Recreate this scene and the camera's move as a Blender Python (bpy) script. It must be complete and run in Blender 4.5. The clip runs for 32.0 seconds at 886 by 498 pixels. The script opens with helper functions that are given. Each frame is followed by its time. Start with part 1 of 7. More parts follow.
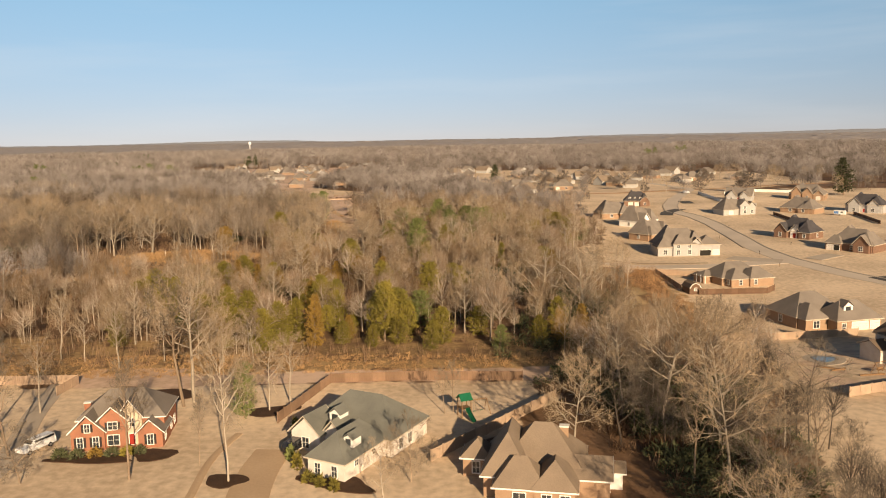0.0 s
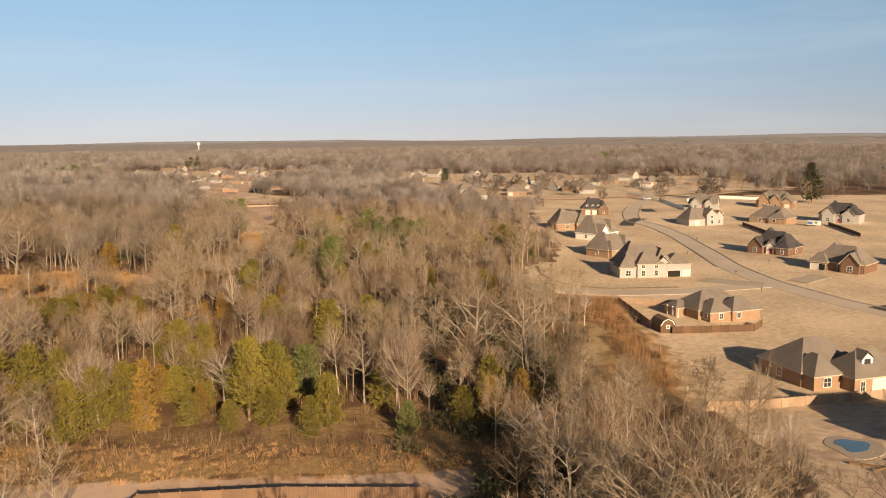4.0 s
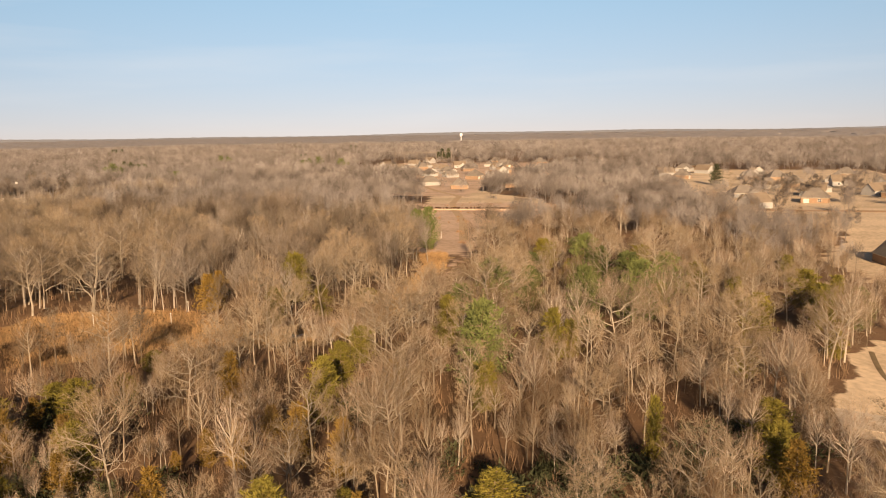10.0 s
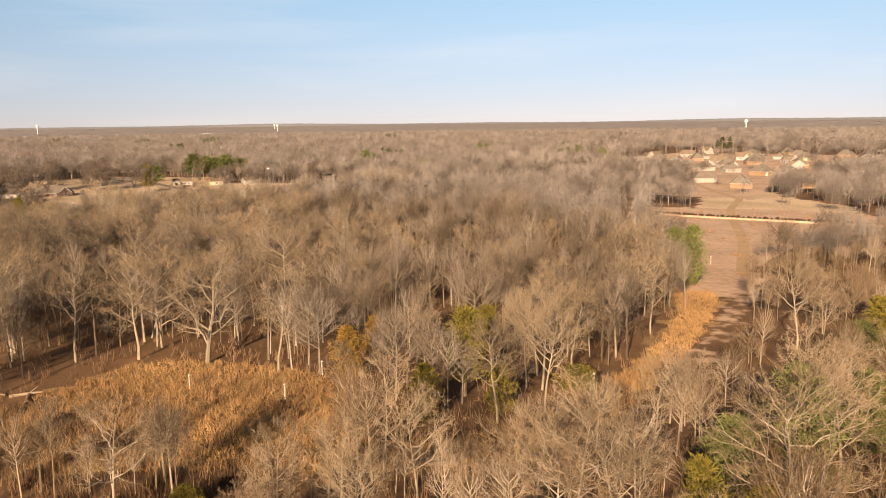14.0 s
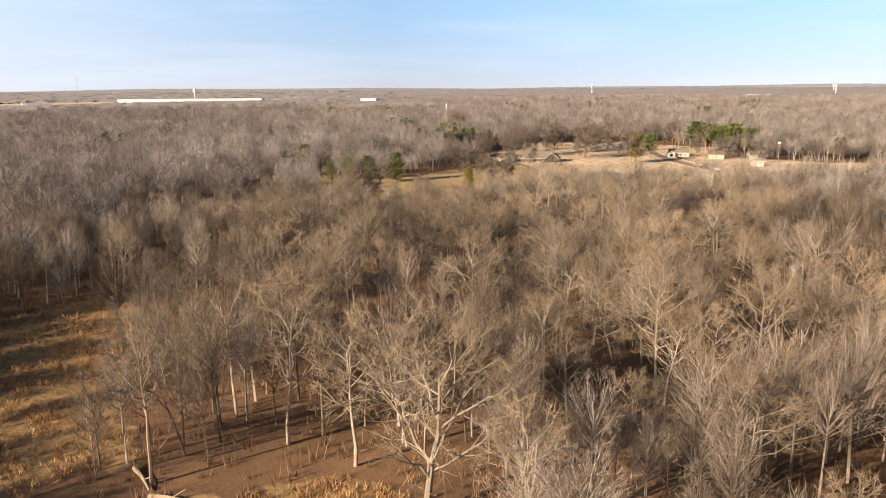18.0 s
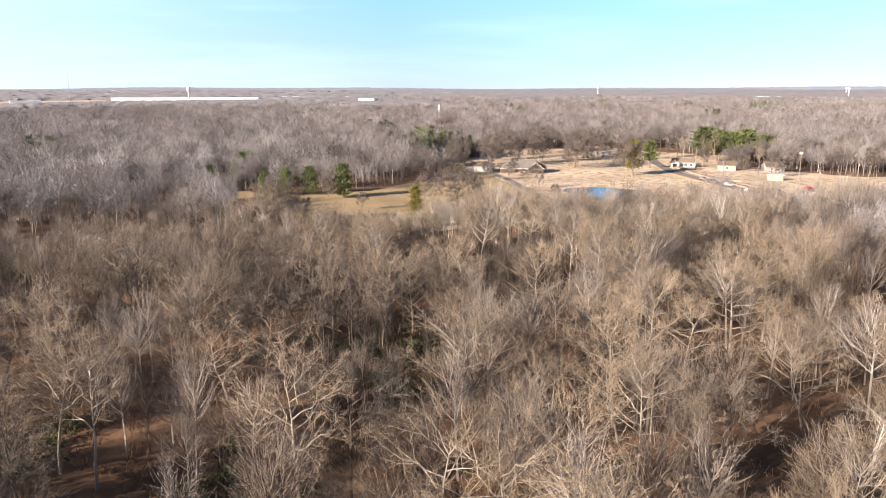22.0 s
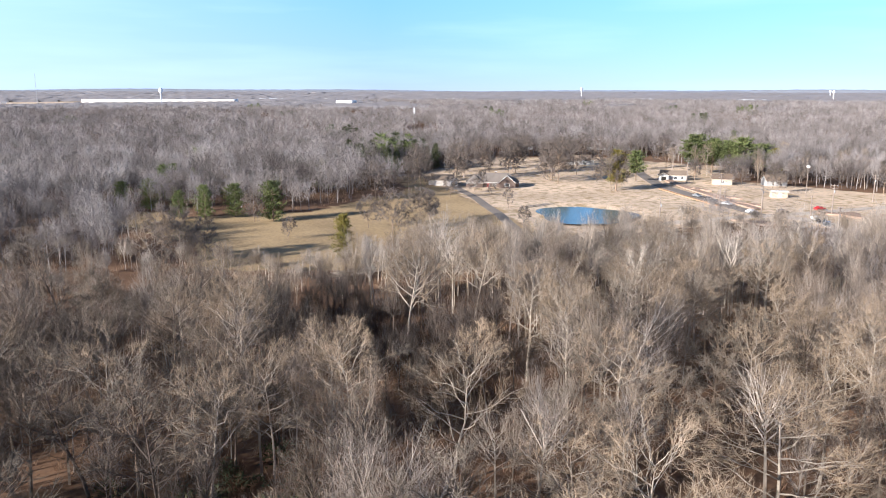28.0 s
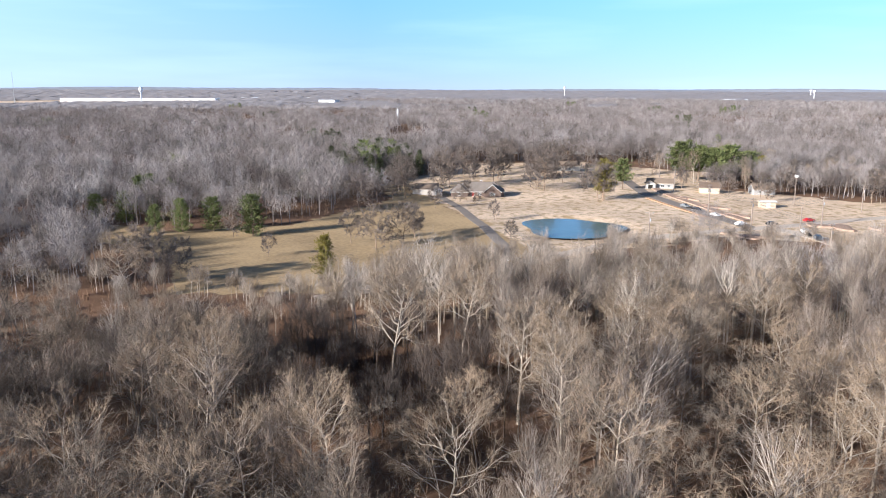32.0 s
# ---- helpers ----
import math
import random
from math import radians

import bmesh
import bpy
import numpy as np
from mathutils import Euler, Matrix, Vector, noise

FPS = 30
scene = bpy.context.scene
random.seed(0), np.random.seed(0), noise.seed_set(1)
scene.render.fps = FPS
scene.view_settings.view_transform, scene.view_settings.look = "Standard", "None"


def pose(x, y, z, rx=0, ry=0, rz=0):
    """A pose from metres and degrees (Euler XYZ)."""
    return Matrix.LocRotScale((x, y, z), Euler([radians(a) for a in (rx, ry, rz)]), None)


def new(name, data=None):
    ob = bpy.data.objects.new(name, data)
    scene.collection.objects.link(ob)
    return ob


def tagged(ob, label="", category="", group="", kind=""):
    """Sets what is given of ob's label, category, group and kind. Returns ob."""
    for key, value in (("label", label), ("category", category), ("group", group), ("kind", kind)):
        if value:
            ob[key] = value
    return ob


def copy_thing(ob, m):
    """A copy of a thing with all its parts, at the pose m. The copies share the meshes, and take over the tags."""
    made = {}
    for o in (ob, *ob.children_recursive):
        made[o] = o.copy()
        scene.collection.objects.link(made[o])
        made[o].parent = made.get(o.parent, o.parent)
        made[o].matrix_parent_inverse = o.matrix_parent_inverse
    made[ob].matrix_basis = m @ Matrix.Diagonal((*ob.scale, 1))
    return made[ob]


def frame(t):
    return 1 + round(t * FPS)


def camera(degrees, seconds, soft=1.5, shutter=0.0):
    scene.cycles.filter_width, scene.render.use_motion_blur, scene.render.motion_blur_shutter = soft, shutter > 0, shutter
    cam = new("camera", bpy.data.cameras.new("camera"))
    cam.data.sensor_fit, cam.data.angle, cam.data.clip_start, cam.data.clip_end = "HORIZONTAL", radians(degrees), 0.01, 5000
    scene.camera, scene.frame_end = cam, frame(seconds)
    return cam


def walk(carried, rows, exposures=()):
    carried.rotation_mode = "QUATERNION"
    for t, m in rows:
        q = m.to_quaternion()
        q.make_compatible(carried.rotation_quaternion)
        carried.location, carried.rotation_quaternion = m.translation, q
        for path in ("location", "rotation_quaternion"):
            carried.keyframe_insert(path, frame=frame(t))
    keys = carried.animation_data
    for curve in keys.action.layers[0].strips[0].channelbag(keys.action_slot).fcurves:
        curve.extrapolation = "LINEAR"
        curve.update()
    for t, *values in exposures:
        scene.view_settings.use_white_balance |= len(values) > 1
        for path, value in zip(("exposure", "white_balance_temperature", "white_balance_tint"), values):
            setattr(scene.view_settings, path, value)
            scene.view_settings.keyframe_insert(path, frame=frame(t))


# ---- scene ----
cam = camera(59.1, 32.0, 1.1)
PATH = [  # seconds; metres; degrees
    (0, 0.14, -1.29, 44.68, 81.86, 1.07, 0.75),
    (0.5, 2.19, 3.52, 44.65, 81.95, 1.3, -0.87),
    (1, 3.42, 7.88, 44.77, 81.88, 1.25, -3.21),
    (1.5, 5.06, 13.41, 45.58, 81.8, 1.42, -2.63),
    (2, 6.20, 19.25, 45.29, 81.87, 1.34, -2.62),
    (2.5, 7.55, 24.87, 45.34, 81.87, 1.1, -2.94),
    (3, 8.36, 31.26, 45.12, 81.92, 0.91, -2.93),
    (3.5, 9.55, 38.87, 44.5, 81.97, 0.81, -2.44),
    (5.5, 14.65, 74.20, 43.68, 81.79, 0.5, -1.91),
    (6, 15.88, 83.28, 43.56, 81.76, 0.43, -1.3),
    (6.5, 16.52, 91.53, 43.19, 81.73, 0.46, -1.4),
    (7, 17.12, 100.1, 42.9, 81.72, 0.47, -0.64),
    (7.5, 17.03, 108.91, 42.61, 81.8, 0.5, 2.16),
    (8, 17.71, 117.3, 42.84, 81.89, 0.55, 11.34),
    (8.5, 18.02, 125.91, 43.2, 81.79, 0.61, 13.14),
    (9, 18.37, 134.6, 43.45, 81.69, 0.66, 15.79),
    (9.5, 18.37, 144.47, 43.87, 81.5, 0.7, 15.58),
    (10, 17.91, 153.95, 43.55, 81.54, 0.95, 17.06),
    (10.5, 16.92, 161.62, 43.41, 81.62, 1.13, 21.7),
    (11, 15.6, 171.81, 43.36, 81.9, 0.99, 37.25),
    (11.5, 13.43, 182.07, 42.76, 82.01, 0.73, 40.38),
    (12, 10.88, 191.07, 42.79, 81.9, 0.73, 39.24),
    (12.5, 7.96, 199.88, 43.19, 81.79, 0.83, 39.1),
    (13, 4.5, 208.35, 43.74, 81.58, 0.77, 37.81),
    (13.5, 1, 216.11, 43.9, 81.56, 0.87, 36.72),
    (15.5, -15.84, 252.32, 45.78, 77.21, 0.7, 37.63),
    (16, -20.87, 260.56, 45.65, 77.1, 0.92, 37.61),
    (16.5, -26.66, 268.85, 45.63, 77.34, 1.16, 47.57),
    (17, -33.35, 277.95, 45.33, 77.8, 1.04, 60.36),
    (17.5, -39.76, 287.15, 45.51, 78.38, 0.97, 68.46),
    (18, -45.88, 292.96, 46.57, 78.27, 0.42, 75.15),
    (18.5, -51.84, 300.28, 46.92, 78.32, -0.06, 84.28),
    (19, -57.63, 306.18, 47.43, 78.06, 0.19, 83.89),
    (19.5, -65.75, 311.3, 46.83, 78.14, 0.62, 87.24),
    (20, -73.87, 316.84, 46.45, 78.06, 0.19, 96.51),
    (20.5, -81.95, 320.93, 45.91, 77.81, 0.03, 95.68),
    (20.8, -86.3, 323.672, 45.844, 77.528, -0.102, 92.2),
    (20.9, -87.75, 324.586, 45.822, 77.434, -0.146, 86.4),
    (21, -89.2, 325.5, 45.8, 77.34, -0.19, 80.24),
    (21.1, -90.88, 325.8, 45.78, 77.11, -0.36, 74.61),
    (21.5, -97.58, 327.51, 45.52, 77.26, 0.18, 74.16),
    (22, -104.96, 331.2, 45.43, 78.3, 0.06, 75.73),
    (22.5, -111.22, 334.45, 45.55, 77.61, 0.22, 74.5),
    (23, -117.17, 337.45, 45.75, 78.33, 0.21, 75.36),
    (23.5, -123.01, 340.08, 46.16, 78.16, 0.23, 75.21),
    (24, -128.4, 342.54, 46.5, 78.31, 0.14, 76.73),
    (24.5, -133.32, 344.91, 46.43, 78.33, 0.08, 77.55),
    (25, -137.64, 347.19, 46.35, 78.39, 0.06, 77.73),
    (25.5, -141.2, 349.38, 46.08, 78.28, 0.04, 77.93),
    (26, -144.27, 351.25, 45.93, 78.28, -0.01, 76.89),
    (26.5, -146.97, 353.15, 45.65, 78.17, -0.13, 75.95),
    (28.5, -155.01, 357.27, 45.92, 78.48, -0.12, 74.15),
    (29, -156.53, 357.92, 45.97, 78.42, -0.2, 73.73),
    (29.5, -157.69, 358.29, 45.93, 78.4, -0.15, 73.84),
    (30, -158.53, 358.49, 46.2, 78.43, -0.14, 73.44),
    (30.5, -159.4, 358.68, 46.99, 78.38, -0.03, 73.39),
    (31, -160.19, 358.7, 47.93, 78.45, -0.03, 73.51),
    (31.5, -160.68, 358.58, 48.99, 78.41, -0.06, 73.48),
    (32, -160.89, 358.27, 50.25, 78.29, -0.18, 73.42),
]
walk(cam, [(t, pose(x, y, z, rx, ry, rz)) for t, x, y, z, rx, ry, rz in PATH],
     [(0, 0.3, 6900, 12), (4, 0.3, 7050, 14), (9, 0.4, 7550, 17), (13.5, 0.58, 7400, 18), (16, 0.77, 7250, 17), (18, 0.94, 6200, 13), (19, 1.02, 5700, 13), (22, 1.26, 5300, 14), (26, 1.17, 4880, 12), (32, 1.02, 4740, 11)])

# ---- world, sun, exposure ----
SUN_ELEV, SUN_FROM = radians(19.0), Vector((0.33, -0.945, 0)).normalized()
world = bpy.data.worlds.new("world")
scene.world = world
world.use_nodes = True
wn, wl = world.node_tree.nodes, world.node_tree.links
sky = wn.new("ShaderNodeTexSky")
sky.sky_type, sky.sun_disc = "NISHITA", False
sky.sun_elevation = SUN_ELEV
sky.sun_rotation = math.atan2(SUN_FROM.x, SUN_FROM.y)
sky.altitude, sky.air_density, sky.dust_density, sky.ozone_density = 50, 1.0, 0.7, 3.0
tint = wn.new("ShaderNodeMix")
tint.data_type, tint.blend_type = "RGBA", "MULTIPLY"
tint.inputs[0].default_value = 1.0
height, haze, band = wn.new("ShaderNodeSeparateXYZ"), wn.new("ShaderNodeMapRange"), wn.new("ShaderNodeMix")
band.data_type = "RGBA"
haze.inputs[1].default_value, haze.inputs[2].default_value = 0.0, 0.16
band.inputs[6].default_value, band.inputs[7].default_value = (1.1, 0.82, 0.82, 1), (1.17, 1.19, 1.09, 1)
wl.new(height.outputs[2], haze.inputs[0])
wl.new(haze.outputs[0], band.inputs[0])
above, zenith = wn.new("ShaderNodeMapRange"), wn.new("ShaderNodeMix")
zenith.data_type = "RGBA"
above.inputs[1].default_value, above.inputs[2].default_value = 0.24, 0.58
zenith.inputs[7].default_value = (0.13, 0.142, 0.15, 1)
wl.new(height.outputs[2], above.inputs[0])
wl.new(above.outputs[0], zenith.inputs[0])
wl.new(band.outputs[2], zenith.inputs[6])
wl.new(zenith.outputs[2], tint.inputs[7])
lift = wn.new("ShaderNodeVectorMath")
lift.operation, lift.inputs[1].default_value = "ADD", (0, 0, 0.075)
way = wn.new("ShaderNodeTexCoord")
wl.new(way.outputs["Generated"], lift.inputs[0])
wl.new(way.outputs["Generated"], height.inputs[0])
wl.new(lift.outputs[0], sky.inputs["Vector"])
wl.new(sky.outputs[0], tint.inputs[6])
# thin streaks of high cloud
veil, flat_way, streak, pale = wn.new("ShaderNodeTexNoise"), wn.new("ShaderNodeVectorMath"), wn.new("ShaderNodeMapRange"), wn.new("ShaderNodeMix")
flat_way.operation, flat_way.inputs[1].default_value = "MULTIPLY", (1.6, 1.6, 16)
veil.inputs["Scale"].default_value, veil.inputs["Detail"].default_value = 1.6, 5
wl.new(way.outputs["Generated"], flat_way.inputs[0])
wl.new(flat_way.outputs[0], veil.inputs["Vector"])
streak.inputs[1].default_value, streak.inputs[2].default_value, streak.inputs[4].default_value = 0.48, 0.78, 0.2
wl.new(veil.outputs[0], streak.inputs[0])
pale.data_type = "RGBA"
pale.inputs[7].default_value = (6.6, 6.9, 7.2, 1)
wl.new(streak.outputs[0], pale.inputs[0])
wl.new(tint.outputs[2], pale.inputs[6])
sunward, glow, bright = wn.new("ShaderNodeVectorMath"), wn.new("ShaderNodeMapRange"), wn.new("ShaderNodeMix")
sunward.operation, sunward.inputs[1].default_value = "DOT_PRODUCT", SUN_FROM
glow.inputs[1].default_value, glow.inputs[2].default_value, glow.inputs[4].default_value = -0.5, 0.5, 0.75
bright.data_type = "RGBA"
bright.inputs[7].default_value = (7.6, 7.9, 8.2, 1)
wl.new(way.outputs["Generated"], sunward.inputs[0])
wl.new(sunward.outputs["Value"], glow.inputs[0])
low_sky, both = wn.new("ShaderNodeMapRange"), wn.new("ShaderNodeMath")
low_sky.inputs[1].default_value, low_sky.inputs[2].default_value = 0.34, 0.1
both.operation = "MULTIPLY"
wl.new(height.outputs[2], low_sky.inputs[0])
wl.new(low_sky.outputs[0], both.inputs[0])
wl.new(glow.outputs[0], both.inputs[1])
wl.new(both.outputs[0], bright.inputs[0])
wl.new(pale.outputs[2], bright.inputs[6])
wl.new(bright.outputs[2], wn["Background"].inputs[0])
wn["Background"].inputs[1].default_value = 0.097
sun = new("sun", bpy.data.lights.new("sun", "SUN"))
sun.data.energy, sun.data.angle, sun.data.color = 6.0, radians(0.6), (1.0, 0.78, 0.52)
sun_way = -(SUN_FROM * math.cos(SUN_ELEV) + Vector((0, 0, math.sin(SUN_ELEV))))
sun.matrix_world = Matrix.Translation((0, 0, 300)) @ sun_way.to_track_quat("-Z", "Y").to_matrix().to_4x4()

# ---- materials ----
def mat(name, c1, c2, scale=1.0, rough=0.9, bump=0.0, fine=None, spread=0.0, island=False, metal=0.0, spec=0.2, tone=False):
    """Two colours mixed by noise at two scales; spread: brightness varied from object to object (or island to island)."""
    m = bpy.data.materials.new(name)
    m.use_nodes = True
    n, l = m.node_tree.nodes, m.node_tree.links
    b = n["Principled BSDF"]
    b.inputs["Roughness"].default_value, b.inputs["Metallic"].default_value = rough, metal
    b.inputs["Specular IOR Level"].default_value = spec
    co = n.new("ShaderNodeNewGeometry")
    n1 = n.new("ShaderNodeTexNoise")
    n1.inputs["Scale"].default_value, n1.inputs["Detail"].default_value = scale, 5
    l.new(co.outputs["Position"], n1.inputs["Vector"])
    n2 = n.new("ShaderNodeTexNoise")
    n2.inputs["Scale"].default_value, n2.inputs["Detail"].default_value = fine or scale * 14, 3
    l.new(co.outputs["Position"], n2.inputs["Vector"])
    add = n.new("ShaderNodeMath")
    add.operation = "MULTIPLY_ADD"
    l.new(n2.outputs[0], add.inputs[0])
    add.inputs[1].default_value = 0.5
    l.new(n1.outputs[0], add.inputs[2])
    ramp = n.new("ShaderNodeMapRange")
    ramp.inputs[1].default_value, ramp.inputs[2].default_value = 0.45, 1.05
    l.new(add.outputs[0], ramp.inputs[0])
    mix = n.new("ShaderNodeMix")
    mix.data_type = "RGBA"
    mix.inputs[6].default_value, mix.inputs[7].default_value = (*c1, 1), (*c2, 1)
    l.new(ramp.outputs[0], mix.inputs[0])
    out = mix.outputs[2]
    if spread:
        hsv = n.new("ShaderNodeHueSaturation")
        mr = n.new("ShaderNodeMapRange")
        mr.inputs[3].default_value, mr.inputs[4].default_value = 1 - spread, 1 + spread
        if tone:
            at = n.new("ShaderNodeAttribute")
            at.attribute_name = "tone"
            oi, turn = n.new("ShaderNodeObjectInfo"), n.new("ShaderNodeMath")
            turn.operation = "ADD"
            l.new(at.outputs["Fac"], turn.inputs[0])
            l.new(oi.outputs["Random"], turn.inputs[1])
            wrap = n.new("ShaderNodeMath")
            wrap.operation = "FRACT"
            l.new(turn.outputs[0], wrap.inputs[0])
            l.new(wrap.outputs[0], mr.inputs[0])
            hs = n.new("ShaderNodeMapRange")
            hs.inputs[3].default_value, hs.inputs[4].default_value = 1.25, 0.75
            l.new(wrap.outputs[0], hs.inputs[0])
            l.new(hs.outputs[0], hsv.inputs["Saturation"])
        elif island:
            l.new(co.outputs["Random Per Island"], mr.inputs[0])
        else:
            oi = n.new("ShaderNodeObjectInfo")
            l.new(oi.outputs["Random"], mr.inputs[0])
        l.new(mr.outputs[0], hsv.inputs["Value"])
        l.new(out, hsv.inputs["Color"])
        out = hsv.outputs[0]
    l.new(out, b.inputs["Base Color"])
    if bump:
        bp = n.new("ShaderNodeBump")
        bp.inputs["Strength"].default_value, bp.inputs["Distance"].default_value = bump, 0.1
        l.new(n2.outputs[0], bp.inputs["Height"])
        l.new(bp.outputs[0], b.inputs["Normal"])
    return m


BARK = mat("pale_bark", (0.45, 0.385, 0.305), (0.255, 0.21, 0.165), 0.5, bump=0.3, spread=0.22)
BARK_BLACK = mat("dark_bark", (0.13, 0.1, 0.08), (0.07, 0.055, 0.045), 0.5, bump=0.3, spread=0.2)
BARK_DARK = mat("grey_brown_bark", (0.32, 0.24, 0.17), (0.18, 0.13, 0.09), 0.5, bump=0.3, spread=0.22)
TWIG = mat("bare_twigs", (0.345, 0.26, 0.175), (0.2, 0.15, 0.1), 0.25, spread=0.32)
TWIG_DARK = mat("dark_twigs", (0.23, 0.188, 0.142), (0.125, 0.102, 0.078), 0.25, spread=0.3)
WOODS_WEST = mat("grey_woods_twigs", (0.26, 0.202, 0.156), (0.115, 0.09, 0.07), 0.03, spread=0.45, tone=True, fine=0.3)
WOODS_PALE = mat("pale_grey_woods_twigs", (0.335, 0.275, 0.22), (0.175, 0.143, 0.116), 0.03, spread=0.4, tone=True, fine=0.3)
LIMB = mat("pale_limbs", (0.46, 0.385, 0.3), (0.23, 0.185, 0.142), 0.05, spread=0.5, tone=True, fine=0.5)
LIMB_WEST = mat("mixed_grey_limbs", (0.36, 0.3, 0.24), (0.1, 0.08, 0.064), 0.05, spread=0.6, tone=True, fine=0.4)
# twigs darkened in colour to stand for shade inside the woods
TWIG_SHADE = mat("dim_twigs", (0.135, 0.108, 0.088), (0.075, 0.06, 0.05), 0.25, spread=0.3)
TWIG_GREY = mat("grey_twigs", (0.2, 0.165, 0.138), (0.11, 0.09, 0.077), 0.25, spread=0.25)
WOODS = mat("woods_twigs", (0.33, 0.228, 0.15), (0.155, 0.108, 0.072), 0.02, spread=0.5, tone=True, fine=0.3)
# paler and greyer than the near woods, imitating distance haze
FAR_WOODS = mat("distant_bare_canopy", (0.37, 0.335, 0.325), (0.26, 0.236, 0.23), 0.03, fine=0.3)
CANOPY = mat("grey_twig_canopy", (0.295, 0.256, 0.233), (0.155, 0.134, 0.124), 0.012, spread=0.55, tone=True, fine=0.2)
# blue-grey base colour that stands for distance haze
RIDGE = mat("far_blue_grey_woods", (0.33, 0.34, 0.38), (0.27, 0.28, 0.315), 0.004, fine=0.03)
SAPLING = mat("rust_brown_saplings", (0.43, 0.25, 0.125), (0.24, 0.135, 0.07), 0.1, spread=0.4, island=True, fine=0.5)
# dark brush colour, which also imitates shade in the hollows and the grove
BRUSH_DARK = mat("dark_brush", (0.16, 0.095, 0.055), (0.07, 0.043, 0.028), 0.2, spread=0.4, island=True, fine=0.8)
BRUSH = mat("dry_brush", (0.3, 0.193, 0.117), (0.125, 0.08, 0.051), 0.03, spread=0.4, island=True, fine=0.3)
REED = mat("golden_dry_grass", (0.5, 0.315, 0.155), (0.25, 0.15, 0.075), 0.05, spread=0.3, island=True, fine=0.5)
NEEDLE_Y = mat("olive_needles", (0.25, 0.2, 0.04), (0.11, 0.1, 0.024), 0.2, spread=0.2, fine=1.5)
NEEDLE_G = mat("green_needles", (0.19, 0.21, 0.07), (0.085, 0.1, 0.036), 0.2, spread=0.25, fine=1.5)
NEEDLE_D = mat("dark_needles", (0.1, 0.105, 0.05), (0.05, 0.055, 0.03), 0.2, spread=0.25, fine=1.5)
NEEDLE_R = mat("rusty_needles", (0.3, 0.18, 0.04), (0.16, 0.105, 0.03), 0.2, spread=0.2, fine=1.5)
ROAD = mat("worn_concrete_road", (0.62, 0.52, 0.425), (0.5, 0.42, 0.34), 0.08, bump=0.1, fine=4)
ROAD_OLD = mat("old_grey_asphalt", (0.27, 0.23, 0.195), (0.2, 0.17, 0.145), 0.1, fine=3)
ASPHALT = mat("dark_asphalt", (0.11, 0.1, 0.09), (0.07, 0.065, 0.06), 0.2, fine=6)
DRIVE = mat("concrete_drive", (0.5, 0.42, 0.34), (0.4, 0.33, 0.26), 0.1, fine=3)
MULCH = mat("bark_mulch", (0.09, 0.05, 0.03), (0.05, 0.03, 0.02), 0.8, bump=0.6, fine=9)
BERM = mat("pale_bank_earth", (0.58, 0.43, 0.325), (0.42, 0.3, 0.22), 0.2, bump=0.4, fine=2)
DITCH = mat("eroded_ditch_earth", (0.27, 0.195, 0.115), (0.15, 0.11, 0.065), 0.4, bump=0.5, fine=3)
DIRT_BANK = mat("raw_pinkish_earth", (0.47, 0.335, 0.25), (0.27, 0.19, 0.135), 0.3, bump=0.5, fine=1.2)
CLAY = mat("bare_clay", (0.52, 0.32, 0.18), (0.4, 0.25, 0.145), 0.15, bump=0.4, fine=2)
BRICK_R = mat("red_brick", (0.36, 0.165, 0.1), (0.25, 0.11, 0.07), 0.6, bump=0.2, fine=8)
BRICK_T = mat("tan_brick", (0.38, 0.255, 0.17), (0.28, 0.185, 0.12), 0.6, bump=0.2, fine=8)
BRICK_B = mat("brown_brick", (0.24, 0.145, 0.1), (0.16, 0.095, 0.065), 0.6, bump=0.2, fine=8)
BRICK_U = mat("umber_brick", (0.2, 0.145, 0.115), (0.135, 0.1, 0.08), 0.6, bump=0.2, fine=8)
BRICK_W = mat("whitewashed_brick", (0.74, 0.68, 0.61), (0.58, 0.51, 0.45), 0.8, bump=0.2, fine=8)
BRICK_G = mat("pale_grey_brick", (0.43, 0.42, 0.4), (0.345, 0.33, 0.315), 0.8, bump=0.2, fine=8)
SIDING = mat("cream_siding", (0.6, 0.5, 0.37), (0.52, 0.43, 0.32), 0.4, fine=5)
TRIM = mat("tan_trim_paint", (0.56, 0.48, 0.38), (0.48, 0.41, 0.32), 0.5, rough=0.7)
GRAVEL = mat("tan_gravel", (0.56, 0.4, 0.26), (0.44, 0.31, 0.2), 0.12, bump=0.3, fine=3)
WHITE = mat("white_paint", (0.8, 0.77, 0.72), (0.74, 0.71, 0.66), 0.5, rough=0.6)
ROOF_G = mat("grey_green_shingle", (0.2, 0.2, 0.175), (0.13, 0.13, 0.115), 0.35, bump=0.4, fine=6)
ROOF_B = mat("brown_shingle", (0.21, 0.155, 0.11), (0.14, 0.1, 0.075), 0.35, bump=0.4, fine=6)
ROOF_T = mat("taupe_shingle", (0.27, 0.21, 0.155), (0.19, 0.145, 0.11), 0.35, bump=0.4, fine=6)
ROOF_N = mat("weathered_grey_shingle", (0.245, 0.21, 0.18), (0.17, 0.145, 0.125), 0.35, bump=0.4, fine=6)
ROOF_D = mat("charcoal_shingle", (0.085, 0.08, 0.085), (0.055, 0.05, 0.055), 0.35, bump=0.4, fine=6)
PANE = mat("window_glass", (0.03, 0.035, 0.04), (0.05, 0.055, 0.06), 1.0, rough=0.08, spec=0.8)
SHUTTER = mat("black_shutter", (0.03, 0.025, 0.02), (0.04, 0.03, 0.03), 1.0, rough=0.6)
